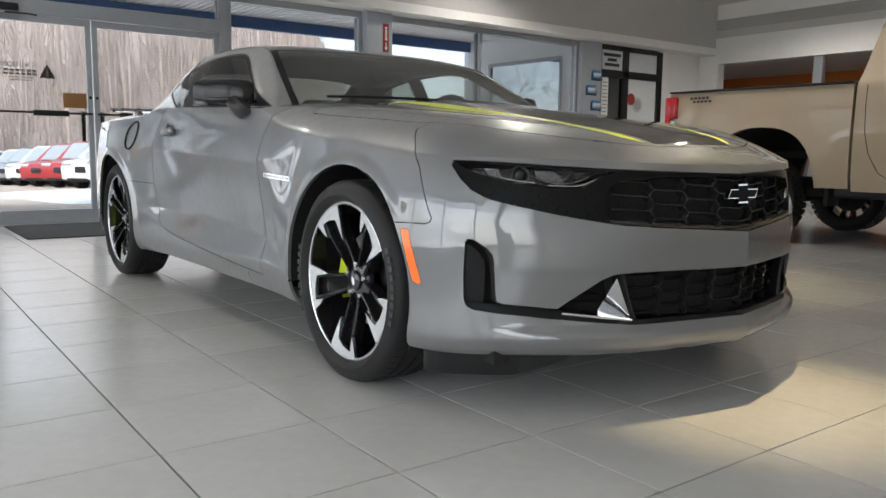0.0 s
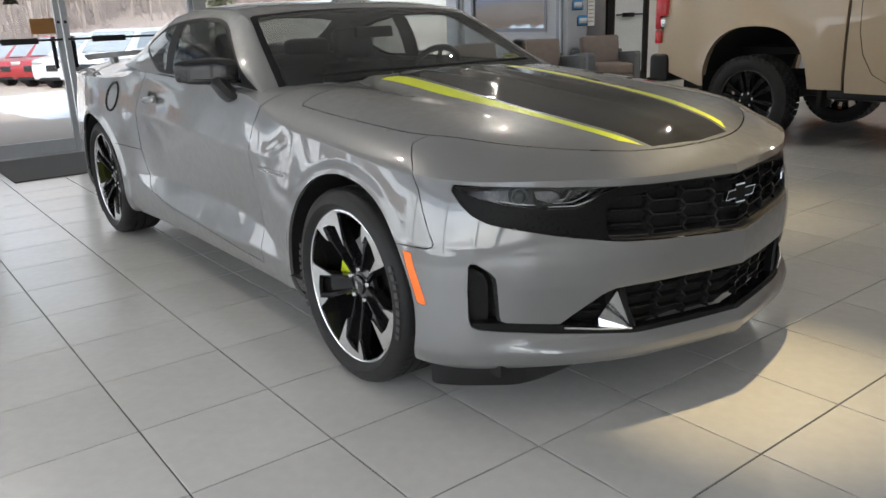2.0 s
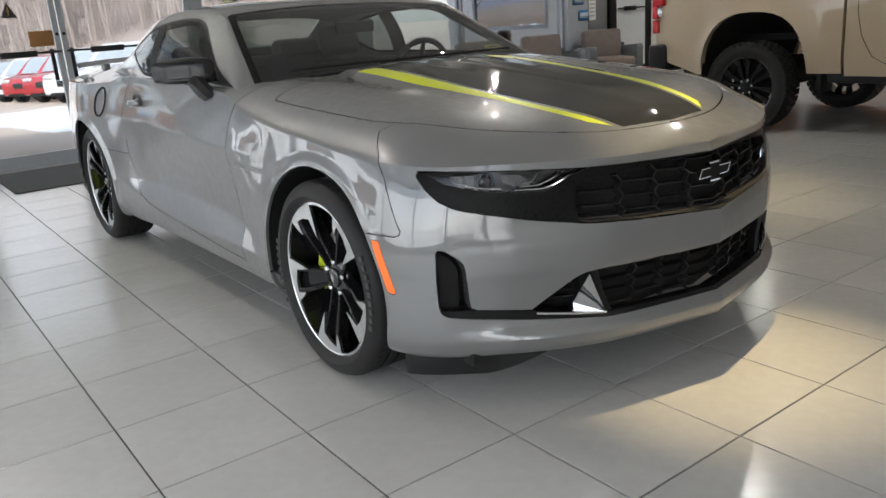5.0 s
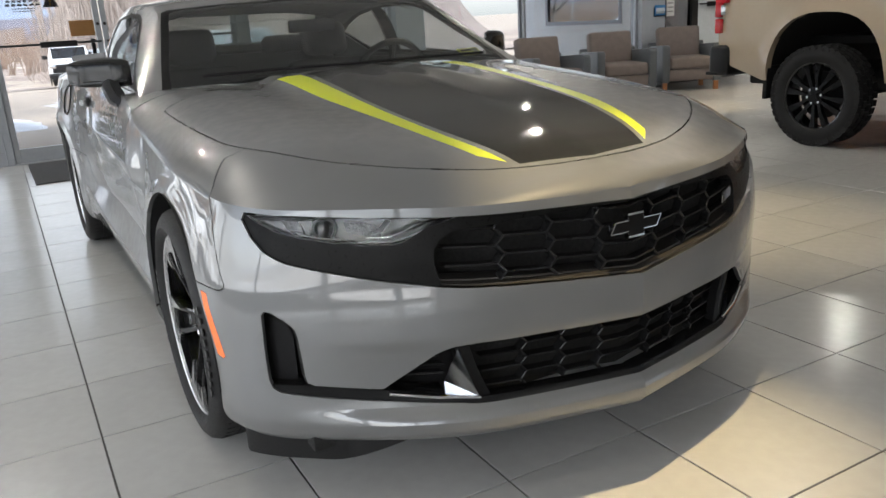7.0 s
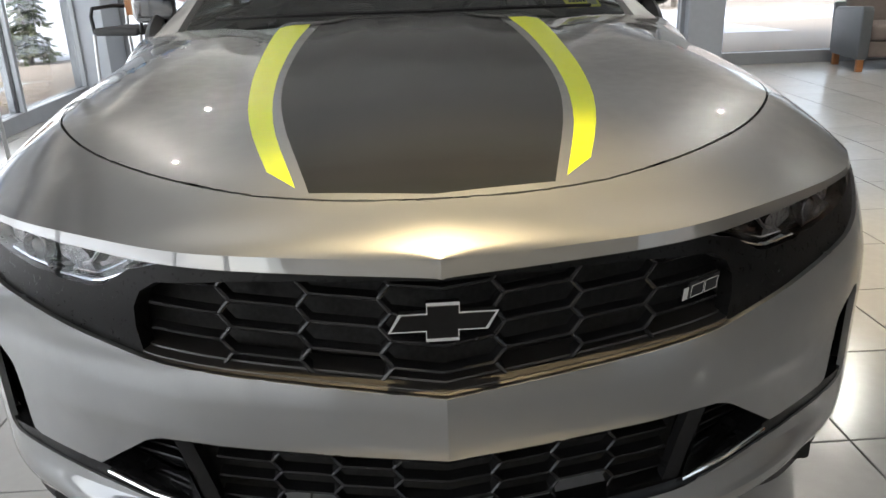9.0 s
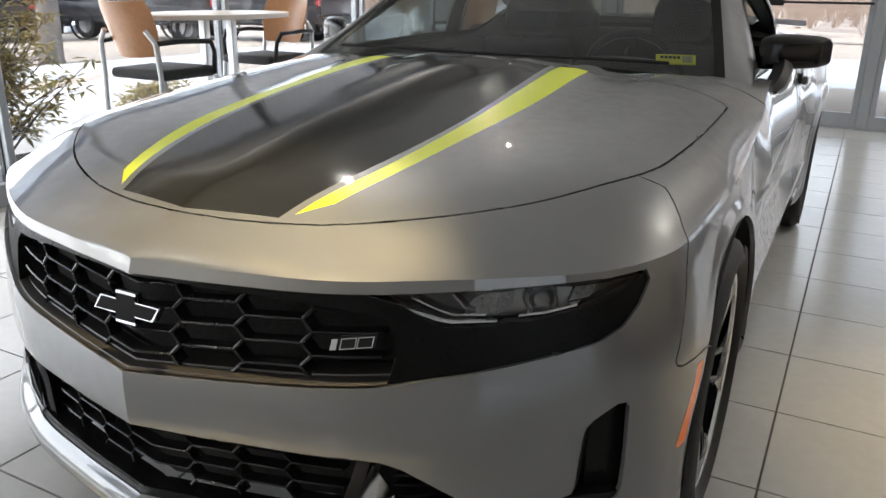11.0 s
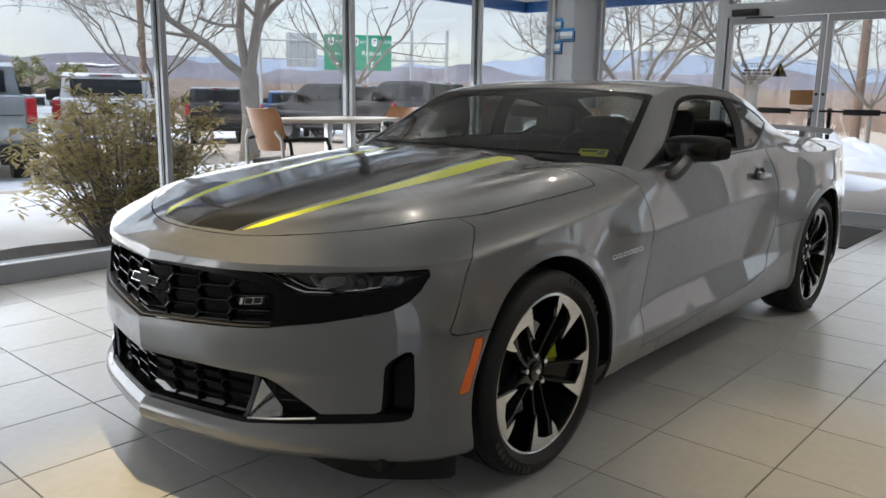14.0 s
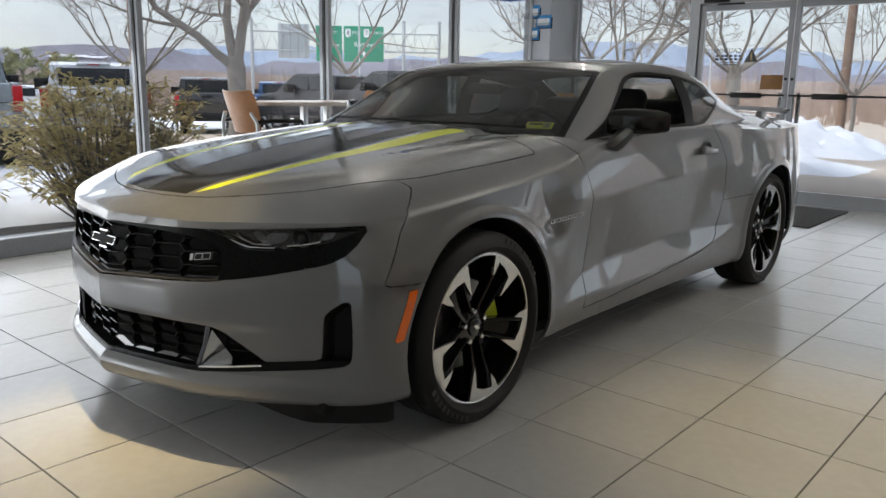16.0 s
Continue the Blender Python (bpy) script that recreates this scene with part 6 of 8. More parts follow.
boots = thing("floor_rack", "low black rack on the floor beside the corner column", "rack", pose(-2.62, 6.02, 0))
for k in range(3):
    part("rack_shelf", box_bm((-0.2, -0.1, 0.03 + 0.06 * k), (0.2, 0.1, 0.06 + 0.06 * k), 0.012), M_BLACK_MATT, boots)
setting("baseboard", (-2.87, 6.09, 0), (-2.85, 6.62, 0.1), M_TABLETOP, "pale baseboard on the corner column", "baseboard")
# ---- the pickup in the showroom ----
M_SAND = paint_flake("sand_paint", (0.37, 0.295, 0.21), 0.35, 0.1)


def truck_wheel(parent, place, r=0.402):
    w = part("wheel", lathe_bm([(0.262, -0.16), (0.252, -0.03), (0.260, 0.0), (0.272, 0.005), (0.276, -0.16)], 40), M_BLACK_GLOSS, parent, place=place)
    t = bmesh.new()
    add_lathe(t, [(0.270, -0.19), (0.295, -0.215), (0.34, -0.22), (0.378, -0.205), (r - 0.012, -0.185), (r - 0.012, -0.015), (0.378, 0.01), (0.34, 0.022), (0.295, 0.02), (0.270, 0.0)], 56)
    tyre = part("tyre", t, M_RUBBER, w, "chunky all-terrain tyre")
    lugs = bmesh.new()
    for k in range(40):
        a = 360 * k / 40
        for j, z in enumerate((-0.185, -0.125, -0.065, -0.005)):
            add_box(lugs, (r - 0.018, -0.026, z - 0.025), (r, 0.023, z + 0.024), 0, 1, pose(0, 0, 0, 0, 0, a + (4.5 if j % 2 else 0)))
        add_box(lugs, (r - 0.044, -0.022, -0.004), (r - 0.010, 0.020, 0.016), 0, 1, pose(0, 0, 0, 0, 0, a + 2))
    tagged(part("tread", lugs, M_RUBBER, tyre, smooth=False), kind="stuff")
    for k in range(6):
        a = 60 * k
        for s in (-1, 1):
            bm = bmesh.new()
            add_prism(bm, [(0.05, s * 0.008), (0.10, s * 0.013), (0.252, s * 0.026), (0.262, s * 0.086), (0.235, s * 0.082), (0.15, s * 0.046), (0.06, s * 0.036)], -0.05, -0.008)
            bmesh.ops.bevel(bm, geom=list(bm.edges), offset=0.004, segments=1, profile=0.5, affect="EDGES")
            bm.transform(pose(0, 0, 0, 0, 0, a))
            part("spoke", bm, M_SPOKE, w, smooth=False)
        part("lug_nut", lathe_bm([(0.012, -0.02), (0.011, 0.004), (0, 0.008)], 6, pose(0.062 * math.cos(radians(a + 30)), 0.062 * math.sin(radians(a + 30)), 0)), M_CHROME, w, smooth=False)
    part("hub_cap", lathe_bm([(0.075, -0.04), (0.07, -0.012), (0.04, -0.006), (0, -0.004)], 28), M_SPOKE, w)
    part("brake_disc", lathe_bm([(0.05, -0.1), (0.19, -0.1), (0.19, -0.12), (0.05, -0.12)], 32), M_BLACK_MATT, w)
    return w


def side_panel(outline, arches, x_of, n_y, n_z):
    """A body side within an outline in y and z, with wheel openings."""
    ys = [p[0] for p in outline]
    zs = [p[1] for p in outline]
    bm = bmesh.new()
    rows = []
    for y in np.linspace(min(ys), max(ys), n_y):
        rows.append([bm.verts.new((x_of(float(y), float(z)), float(y), float(z))) for z in np.linspace(min(zs), max(zs), n_z)])
    grid_faces(bm, rows)
    inn = set(carve(bm, outline, (1, 2)))
    bmesh.ops.delete(bm, geom=[f for f in bm.faces if f not in inn], context="FACES")
    for a in arches:
        bmesh.ops.delete(bm, geom=carve(bm, a, (1, 2)), context="FACES")
    return bm


def arch(cy, cz, r, n=36, squash=1.0):
    return [(cy + r * math.copysign(abs(math.cos(2 * math.pi * k / n)) ** squash, math.cos(2 * math.pi * k / n)), cz + r * math.copysign(abs(math.sin(2 * math.pi * k / n)) ** squash, math.sin(2 * math.pi * k / n))) for k in range(n)]


def thick(bm, depth, axis=0):
    geo = bmesh.ops.extrude_face_region(bm, geom=list(bm.faces))
    for v in [g for g in geo["geom"] if isinstance(g, bmesh.types.BMVert)]:
        v.co[axis] += depth
    return bm


T_AXLE, T_HUB = 1.73, 0.43
truck = thing("pickup_truck", "sand beige crew-cab pickup with black off-road wheels", "truck", pose(4.44, T_AXLE, 0))


def tx(y, z):
    """Bulge of the truck side: fenders stand out round the wheel, the sill tucks in."""
    r = math.hypot(y, z - T_HUB)
    flare = -0.03 * math.exp(-((r - 0.56) / 0.12) ** 2) if r > 0.3 else -0.03
    return 0.10 + flare + 0.02 * ((z - 0.95) / 0.5) ** 2 + (0.03 if z < 0.62 else 0) * (0.62 - z) / 0.2


bed_out = [(-0.745, 0.52), (-0.55, 0.52), (0.66, 0.50), (0.9, 0.58), (1.12, 0.66), (1.14, 0.95), (1.145, 1.3), (1.13, 1.405), (1.1, 1.415), (-0.745, 1.425)]
bed = side_panel(bed_out, [[(0.075 + (y - 0.0) * 1.02, 0.46 + (z - T_HUB) * 1.15) for y, z in arch(0, T_HUB, 0.52, 40, 0.78)]], tx, 60, 36)
bed_r = bed.copy()
for v in bed_r.verts:
    v.co.x = 2.02 - v.co.x
part("bed_side", thick(bed, 0.07), M_SAND, truck)
part("bed_side", thick(bed_r, -0.07), M_SAND, truck)
cab_out = [(-0.775, 0.50), (-0.775, 1.42), (-0.80, 1.50), (-0.86, 1.93), (-0.98, 1.965), (-2.4, 1.96), (-2.75, 1.86), (-3.25, 1.42), (-4.45, 1.30), (-4.6, 1.1), (-4.6, 0.6), (-4.3, 0.50)]
def cabx(y, z):
    return tx(9, z) - 0.01 + (0.16 * ((z - 1.40) / 0.55) if z > 1.40 else 0)
win_a = [(-1.02, 1.45), (-1.05, 1.84), (-1.75, 1.87), (-1.78, 1.45)]
win_b = [(-1.90, 1.45), (-1.88, 1.87), (-2.5, 1.84), (-2.98, 1.45)]
cab = side_panel(cab_out, [arch(-3.745, T_HUB, 0.5, 36, 0.92)], cabx, 70, 40)
panes = [take(cab, carve(cab, w, (1, 2))) for w in (win_a, win_b)]
cab_r = cab.copy()
for v in cab_r.verts:
    v.co.x = 2.02 - v.co.x
part("cab_side", thick(cab, 0.06), M_SAND, truck)
part("cab_side", thick(cab_r, -0.06), M_SAND, truck)
for p in panes:
    q = p.copy()
    for v in q.verts:
        v.co.x = 2.02 - v.co.x
    part("side_window", p, M_CAR_GLASS, truck, "dark side window")
    part("side_window", q, M_CAR_GLASS, truck, "dark side window")
part("roof", box_bm((0.28, -2.45, 1.93), (1.74, -0.92, 1.985), 0.03, 2), M_SAND, truck)
part("cab_back", box_bm((0.2, -0.86, 0.6), (1.82, -0.80, 1.46), 0.01), M_SAND, truck)
part("rear_window", box_bm((0.3, -0.87, 1.47), (1.72, -0.855, 1.9)), M_CAR_GLASS, truck)
part("bed_floor", box_bm((0.62, -0.74, 0.78), (1.40, 1.08, 0.84)), M_BLACK_MATT, truck)
part("bed_liner_front", box_bm((0.16, -0.745, 0.8), (1.86, -0.70, 1.40), 0.008), M_BLACK_MATT, truck)
part("tailgate", box_bm((0.16, 1.075, 0.78), (1.86, 1.135, 1.40), 0.02), M_SAND, truck)
part("rail_cap", box_bm((0.075, -0.745, 1.415), (0.175, 1.12, 1.435), 0.008), M_BLACK_MATT, truck, "black bed rail cap")
part("rail_cap", box_bm((1.845, -0.745, 1.415), (1.945, 1.12, 1.435), 0.008), M_BLACK_MATT, truck, "black bed rail cap")
# near-black block put in for the shade between bed and cab
part("bed_gap", box_bm((0.14, -0.772, 0.5), (0.3, -0.748, 1.42)), M_VOID, truck, smooth=False)
for x0 in (0.055, 1.9):
    tl = part("tail_lamp", box_bm((x0, 1.02, 1.16), (x0 + 0.06, 1.155, 1.38), 0.018), M_RED_LENS, truck, "red tail lamp")
    part("lamp_stem", box_bm((x0 + 0.002, 1.09, 1.04), (x0 + 0.055, 1.153, 1.17), 0.012), M_RED_LENS, tl)
    part("lamp_clear", box_bm((x0 + 0.001, 1.03, 1.06), (x0 + 0.05, 1.085, 1.15), 0.012), M_CHROME, tl)
    part("lamp_low", box_bm((x0 + 0.002, 1.085, 0.9), (x0 + 0.055, 1.15, 1.03), 0.014), M_RED_LENS, tl)
bump = bmesh.new()
add_box(bump, (0.06, 1.0, 0.52), (1.96, 1.22, 0.80), 0.05, 3)
bumper_t = part("rear_bumper", bump, M_BLACK_SATIN, truck, "black rear step bumper")
part("bumper_step", box_bm((0.055, 1.10, 0.53), (0.30, 1.235, 0.56), 0.012), M_BLACK_MATT, bumper_t)
part("tow_hitch", box_bm((0.95, 1.1, 0.42), (1.07, 1.3, 0.5), 0.01), M_BLACK_MATT, truck)
part("sill_rail", box_bm((0.13, -3.1, 0.44), (0.22, -0.62, 0.53), 0.02), M_BLACK_SATIN, truck, "black sill rail")
part("mud_flap", box_bm((0.115, -0.585, 0.36), (0.32, -0.545, 0.60), 0.006), M_BLACK_MATT, truck)
part("mud_flap", box_bm((0.115, 0.60, 0.34), (0.32, 0.64, 0.62), 0.006), M_BLACK_MATT, truck)
part("chassis", box_bm((0.5, -4.3, 0.42), (1.52, 1.1, 0.58), 0.02), M_VOID, truck)
part("axle", tube_bm([(0.2, 0.07, 0.402), (1.82, 0.07, 0.402)], 0.06), M_VOID, truck)
for cy in (0, -3.745):
    for s in (0, 1):
        m = Matrix.Translation((0.03 if s == 0 else 1.99, cy + 0.07, 0.402)) @ Matrix.Rotation(radians(-90 if s == 0 else 90), 4, "Y") @ Matrix.Rotation(radians(11), 4, "Z")
        truck_wheel(truck, m)
    well = bmesh.new()
    grid_faces(well, [[well.verts.new((x, cy + 0.07 + 0.58 * math.cos(math.pi * k / 20), 0.47 + 0.62 * math.sin(math.pi * k / 20))) for k in range(21)] for x in (0.14, 0.6, 1.4, 1.9)])
    part("wheel_well", well, M_VOID, truck)
part("door_handle", box_bm((0.055, -1.66, 1.20), (0.095, -1.42, 1.24), 0.012), M_BLACK_SATIN, truck)
part("door_seam", tube_bm([(cabx(0, z) - 0.0005, y, z) for y, z in ((-1.35, 0.56), (-1.15, 0.58), (-1.0, 0.66), (-0.91, 0.82), (-0.87, 1.0), (-0.86, 1.2), (-0.86, 1.40))], 0.003, 6), M_VOID, truck)
for k in range(5):
    part("side_decal", box_bm((0.078, 0.83 - 0.045 * k, 1.345), (0.0815, 0.862 - 0.045 * k, 1.37)), M_SIGN_DARK, truck, "dark lettering bar", smooth=False)
    part("side_decal", box_bm((0.078, 0.80 - 0.045 * k, 1.312), (0.0815, 0.832 - 0.045 * k, 1.334)), M_SIGN_DARK, truck, "dark lettering bar", smooth=False)
part("hood", box_bm((0.2, -4.5, 1.2), (1.82, -3.2, 1.36), 0.06, 3), M_SAND, truck)
part("front_face", box_bm((0.12, -4.66, 0.55), (1.9, -4.5, 1.3), 0.05, 2), M_BLACK_SATIN, truck)
part("windscreen", prism_bm([(-3.22, 1.40), (-2.72, 1.88), (-2.70, 1.86), (-3.19, 1.38)], 0.32, 1.7, 0), M_CAR_GLASS, truck, smooth=False)
# ---- outside: canopy, wing, ground ----
M_SNOW = material("old_snow", (0.70, 0.72, 0.75), 0.7, 0, 0.7, 0.14, 0.5, 5)
M_ASPHALT = material("wet_tan_asphalt", (0.45, 0.38, 0.31), 0.75, 0, 0.5, 0.22, 0.3, 30)
M_MULCH = material("dark_mulch", (0.035, 0.03, 0.028), 0.95, 0, 12, 0.5, 1.0, 60)
M_BLOCK = material("white_block_paint", (0.74, 0.75, 0.76), 0.7, 0, 3, 0.05, 0.15, 40)
M_BARK = material("grey_brown_bark", (0.22, 0.195, 0.17), 0.9, 0, 8, 0.3, 0.6, 40)
M_TWIG = material("pale_brown_twigs", (0.30, 0.225, 0.18), 0.9, 0, 0.8, 0.35)
M_WOODS = material("pale_bare_wood", (0.34, 0.29, 0.26), 0.9, 0, 0.5, 0.35)
M_LEAF = material("olive_leaf", (0.54, 0.45, 0.25), 0.45, 0, 5.0, 0.6)
lt = M_LEAF.node_tree
tl = lt.nodes.new("ShaderNodeBsdfTranslucent")
tl.inputs[0].default_value = (0.58, 0.50, 0.24, 1)
lm = lt.nodes.new("ShaderNodeMixShader")
lm.inputs[0].default_value = 0.6
lt.links.new(lt.nodes["Principled BSDF"].outputs[0], lm.inputs[1])
lt.links.new(tl.outputs[0], lm.inputs[2])
lt.links.new(lm.outputs[0], lt.nodes["Material Output"].inputs[0])
M_NEEDLE = material("spruce_needle", (0.15, 0.175, 0.085), 0.7, 0, 1.5, 0.4)
M_GREEN_SIGN = material("green_road_sign", (0.01, 0.26, 0.14), 0.5, 0, 4, 0.06)
M_GALV = material("galvanised_steel", (0.45, 0.47, 0.48), 0.45, 0.6, 4, 0.1)
M_POLE = material("weathered_pole", (0.20, 0.135, 0.10), 0.9, 0, 5, 0.25)

CAN_Z, CAN_OUT = 2.86, 2.85
canopy = thing("canopy", "white ribbed canopy with a blue metal fascia round the building corner", "canopy", kind="structure")
rib = bmesh.new()
def ribbed(bm, x0, x1, y0, y1, along_y):
    n = int(((x1 - x0) if along_y else (y1 - y0)) / 0.11)
    for k in range(n):
        if along_y:
            a = x0 + (x1 - x0) * k / n
            add_box(bm, (a, y0, CAN_Z - 0.016), (a + (x1 - x0) / n * 0.62, y1, CAN_Z))
        else:
            a = y0 + (y1 - y0) * k / n
            add_box(bm, (x0, a, CAN_Z - 0.016), (x1, a + (y1 - y0) / n * 0.62, CAN_Z))
ribbed(rib, XW - CAN_OUT, 7.2, 6.82, YN + CAN_OUT, True)
ribbed(rib, XW - CAN_OUT, XW - 0.15, YS, 6.82, False)
tagged(part("soffit_rib", rib, M_SOFFIT, canopy, smooth=False), kind="stuff")
part("deck", box_bm((XW - CAN_OUT, 6.8, CAN_Z), (7.2, YN + CAN_OUT, CAN_Z + 0.12)), M_SOFFIT, canopy, smooth=False)
part("deck", box_bm((XW - CAN_OUT, YS, CAN_Z), (XW - 0.14, 6.8, CAN_Z + 0.12)), M_SOFFIT, canopy, smooth=False)
part("fascia", box_bm((XW - CAN_OUT - 0.08, YN + CAN_OUT, 2.67), (7.2, YN + CAN_OUT + 0.1, 3.0), 0.01), M_BLUE, canopy)
part("fascia", box_bm((XW - CAN_OUT - 0.1, YS, 2.67), (XW - CAN_OUT, YN + CAN_OUT, 3.0), 0.01), M_BLUE, canopy)

wing = thing("side_wing", "white painted block wing of the building with a window", "building", kind="structure")
for lo, hi in (((7.2, 6.8, -0.6), (7.4, 7.1, 4)), ((7.2, 8.95, -0.6), (7.4, 9.7, 4)), ((7.2, 7.1, -0.6), (7.4, 8.95, 0.95)), ((7.2, 7.1, 2.38), (7.4, 8.95, 4)), ((7.4, 9.55, -0.6), (12, 9.7, 4)), ((7.2, 6.8, 4), (12, 9.7, 4.1))):
    part("wall", box_bm(lo, hi), M_BLOCK, wing, smooth=False)
wf = part("window", box_bm((7.19, 7.08, 0.93), (7.23, 7.14, 2.4)), M_FRAME, wing, smooth=False)
for lo, hi in (((7.19, 8.91, 0.93), (7.23, 8.97, 2.4)), ((7.19, 7.14, 2.34), (7.23, 8.91, 2.4)), ((7.19, 7.14, 0.93), (7.23, 8.91, 0.99))):
    part("window_frame", box_bm(lo, hi), M_FRAME, wf, smooth=False)
M_MIRROR_PANE = material("dark_reflecting_pane", (0.45, 0.5, 0.52), 0.03, 1.0, 3, 0.05)
part("pane", box_bm((7.22, 7.14, 0.99), (7.24, 8.91, 2.34)), M_MIRROR_PANE, wf, smooth=False)


def lie(x, y):
    """Lie of the land: it falls away gently from the building."""
    d = max(0.0, XW - 0.2 - x, y - 6.9)
    return -0.07 - 0.031 * max(0.0, min(d, 40) - 3.0)


def sheet_of(xs, ys, height):
    bm = bmesh.new()
    grid_faces(bm, [[bm.verts.new((float(x), float(y), height(float(x), float(y)))) for y in ys] for x in xs])
    return bm


def spread(lo, hi, near, fine, far):
    out = list(np.arange(-near, near + fine, fine))
    g = near
    while g < far:
        g *= 1.35
        out = [-g] + out + [g]
    return np.array(out)


ax = spread(0, 0, 40, 2.0, 900)
ground_bm = sheet_of(ax - 2, ax + 2, lambda x, y: lie(x, y) if (x < XW - 0.12 or y > 6.78) else -0.3)
ground = part("ground", ground_bm, M_ASPHALT)
tagged(ground, "tan wet asphalt ground falling away from the building", "ground", "", "structure")


def bank(name, x0, x1, y0, y1, h, seed, label, n=70, mat=None, rough_amt=1.0):
    noise.seed_set(seed)
    def z(x, y):
        u, v = (x - x0) / (x1 - x0), (y - y0) / (y1 - y0)
        edge = min(1, 5 * min(u, 1 - u, v, 1 - v) + 0.0)
        w = 0.55 + 0.45 * noise.noise(Vector((x * 0.45, y * 0.45, seed))) + rough_amt * (0.22 * noise.noise(Vector((x * 1.6, y * 1.6, seed))) + 0.08 * noise.noise(Vector((x * 5, y * 5, seed))))
        return lie(x, y) - 0.06 + max(0.0, edge) ** 0.7 * max(0, h * w + 0.05)
    ob = part(name, sheet_of(np.linspace(x0, x1, n), np.linspace(y0, y1, n), z), mat or M_SNOW)
    return tagged(ob, label, "snow" if mat is None else "ground", "", "stuff")


bank("mulch_bed", -5.0, -3.25, -6.5, 6.6, 0.06, 3, "dark mulch bed along the windows", 90, M_MULCH)
bank("snow_cover", -8.5, -4.34, -5.0, 9.0, 0.22, 4, "white snow over the planting strip", 90)
bank("snow_cover", -7.5, -0.5, 11.0, 14.0, 0.30, 5, "white snow beyond the corner windows", 80)
bank("snow_bank", -14, -1.5, 17.0, 21.5, 1.1, 6, "ploughed snow bank, lumpy and grey-white", 110, None, 1.8)
bank("snow_bank", -17, -7, 23, 28, 1.2, 8, "ploughed snow bank at the lot edge", 90, None, 1.8)
bank("snow_strip", -11.5, -9.2, -4, 16, 0.12, 9, "thin snow strip in the parking lot", 60)
bank("snow_cover", 0.0, 7.0, 11.2, 15.0, 0.22, 11, "white snow before the block wing", 60)
bank("snow_cover", -1.0, 14, 14.5, 22, 0.14, 21, "white snow before the parked row", 80)
bank("snow_bank", 1.5, 16, 15.5, 18, 0.12, 12, "low snow bank at the lot edge", 80, None, 1.5)
bank("snow_strip", -45, -24, -20, 40, 0.3, 13, "far snow in the fields", 60)


# ---- outside: vehicles ----
M_TYRE_FAR = M_RUBBER
M_HUB_FAR = material("wheel_alloy", (0.30, 0.30, 0.31), 0.4, 0.8, 10, 0.1)
M_DARK_PANE = material("dark_vehicle_glass", (0.010, 0.012, 0.014), 0.08, 0, 4, 0.2, 0, 60, 0, 0.35)


def far_wheel(root, x, y, r, s):
    w = part("wheel", lathe_bm([(0, 0.03), (r * 0.5, 0.035), (r * 0.56, 0.05), (r * 0.6, 0.0)], 20, Matrix.Translation((x, y, r)) @ Matrix.Rotation(radians(90 * s), 4, "Y")), M_HUB_FAR, root)
    part("tyre", lathe_bm([(r * 0.58, 0.03), (r * 0.7, 0.06), (r * 0.94, 0.05), (r, 0.02), (r, -0.18), (r * 0.6, -0.2)], 24, Matrix.Translation((x, y, r)) @ Matrix.Rotation(radians(90 * s), 4, "Y")), M_TYRE_FAR, w)


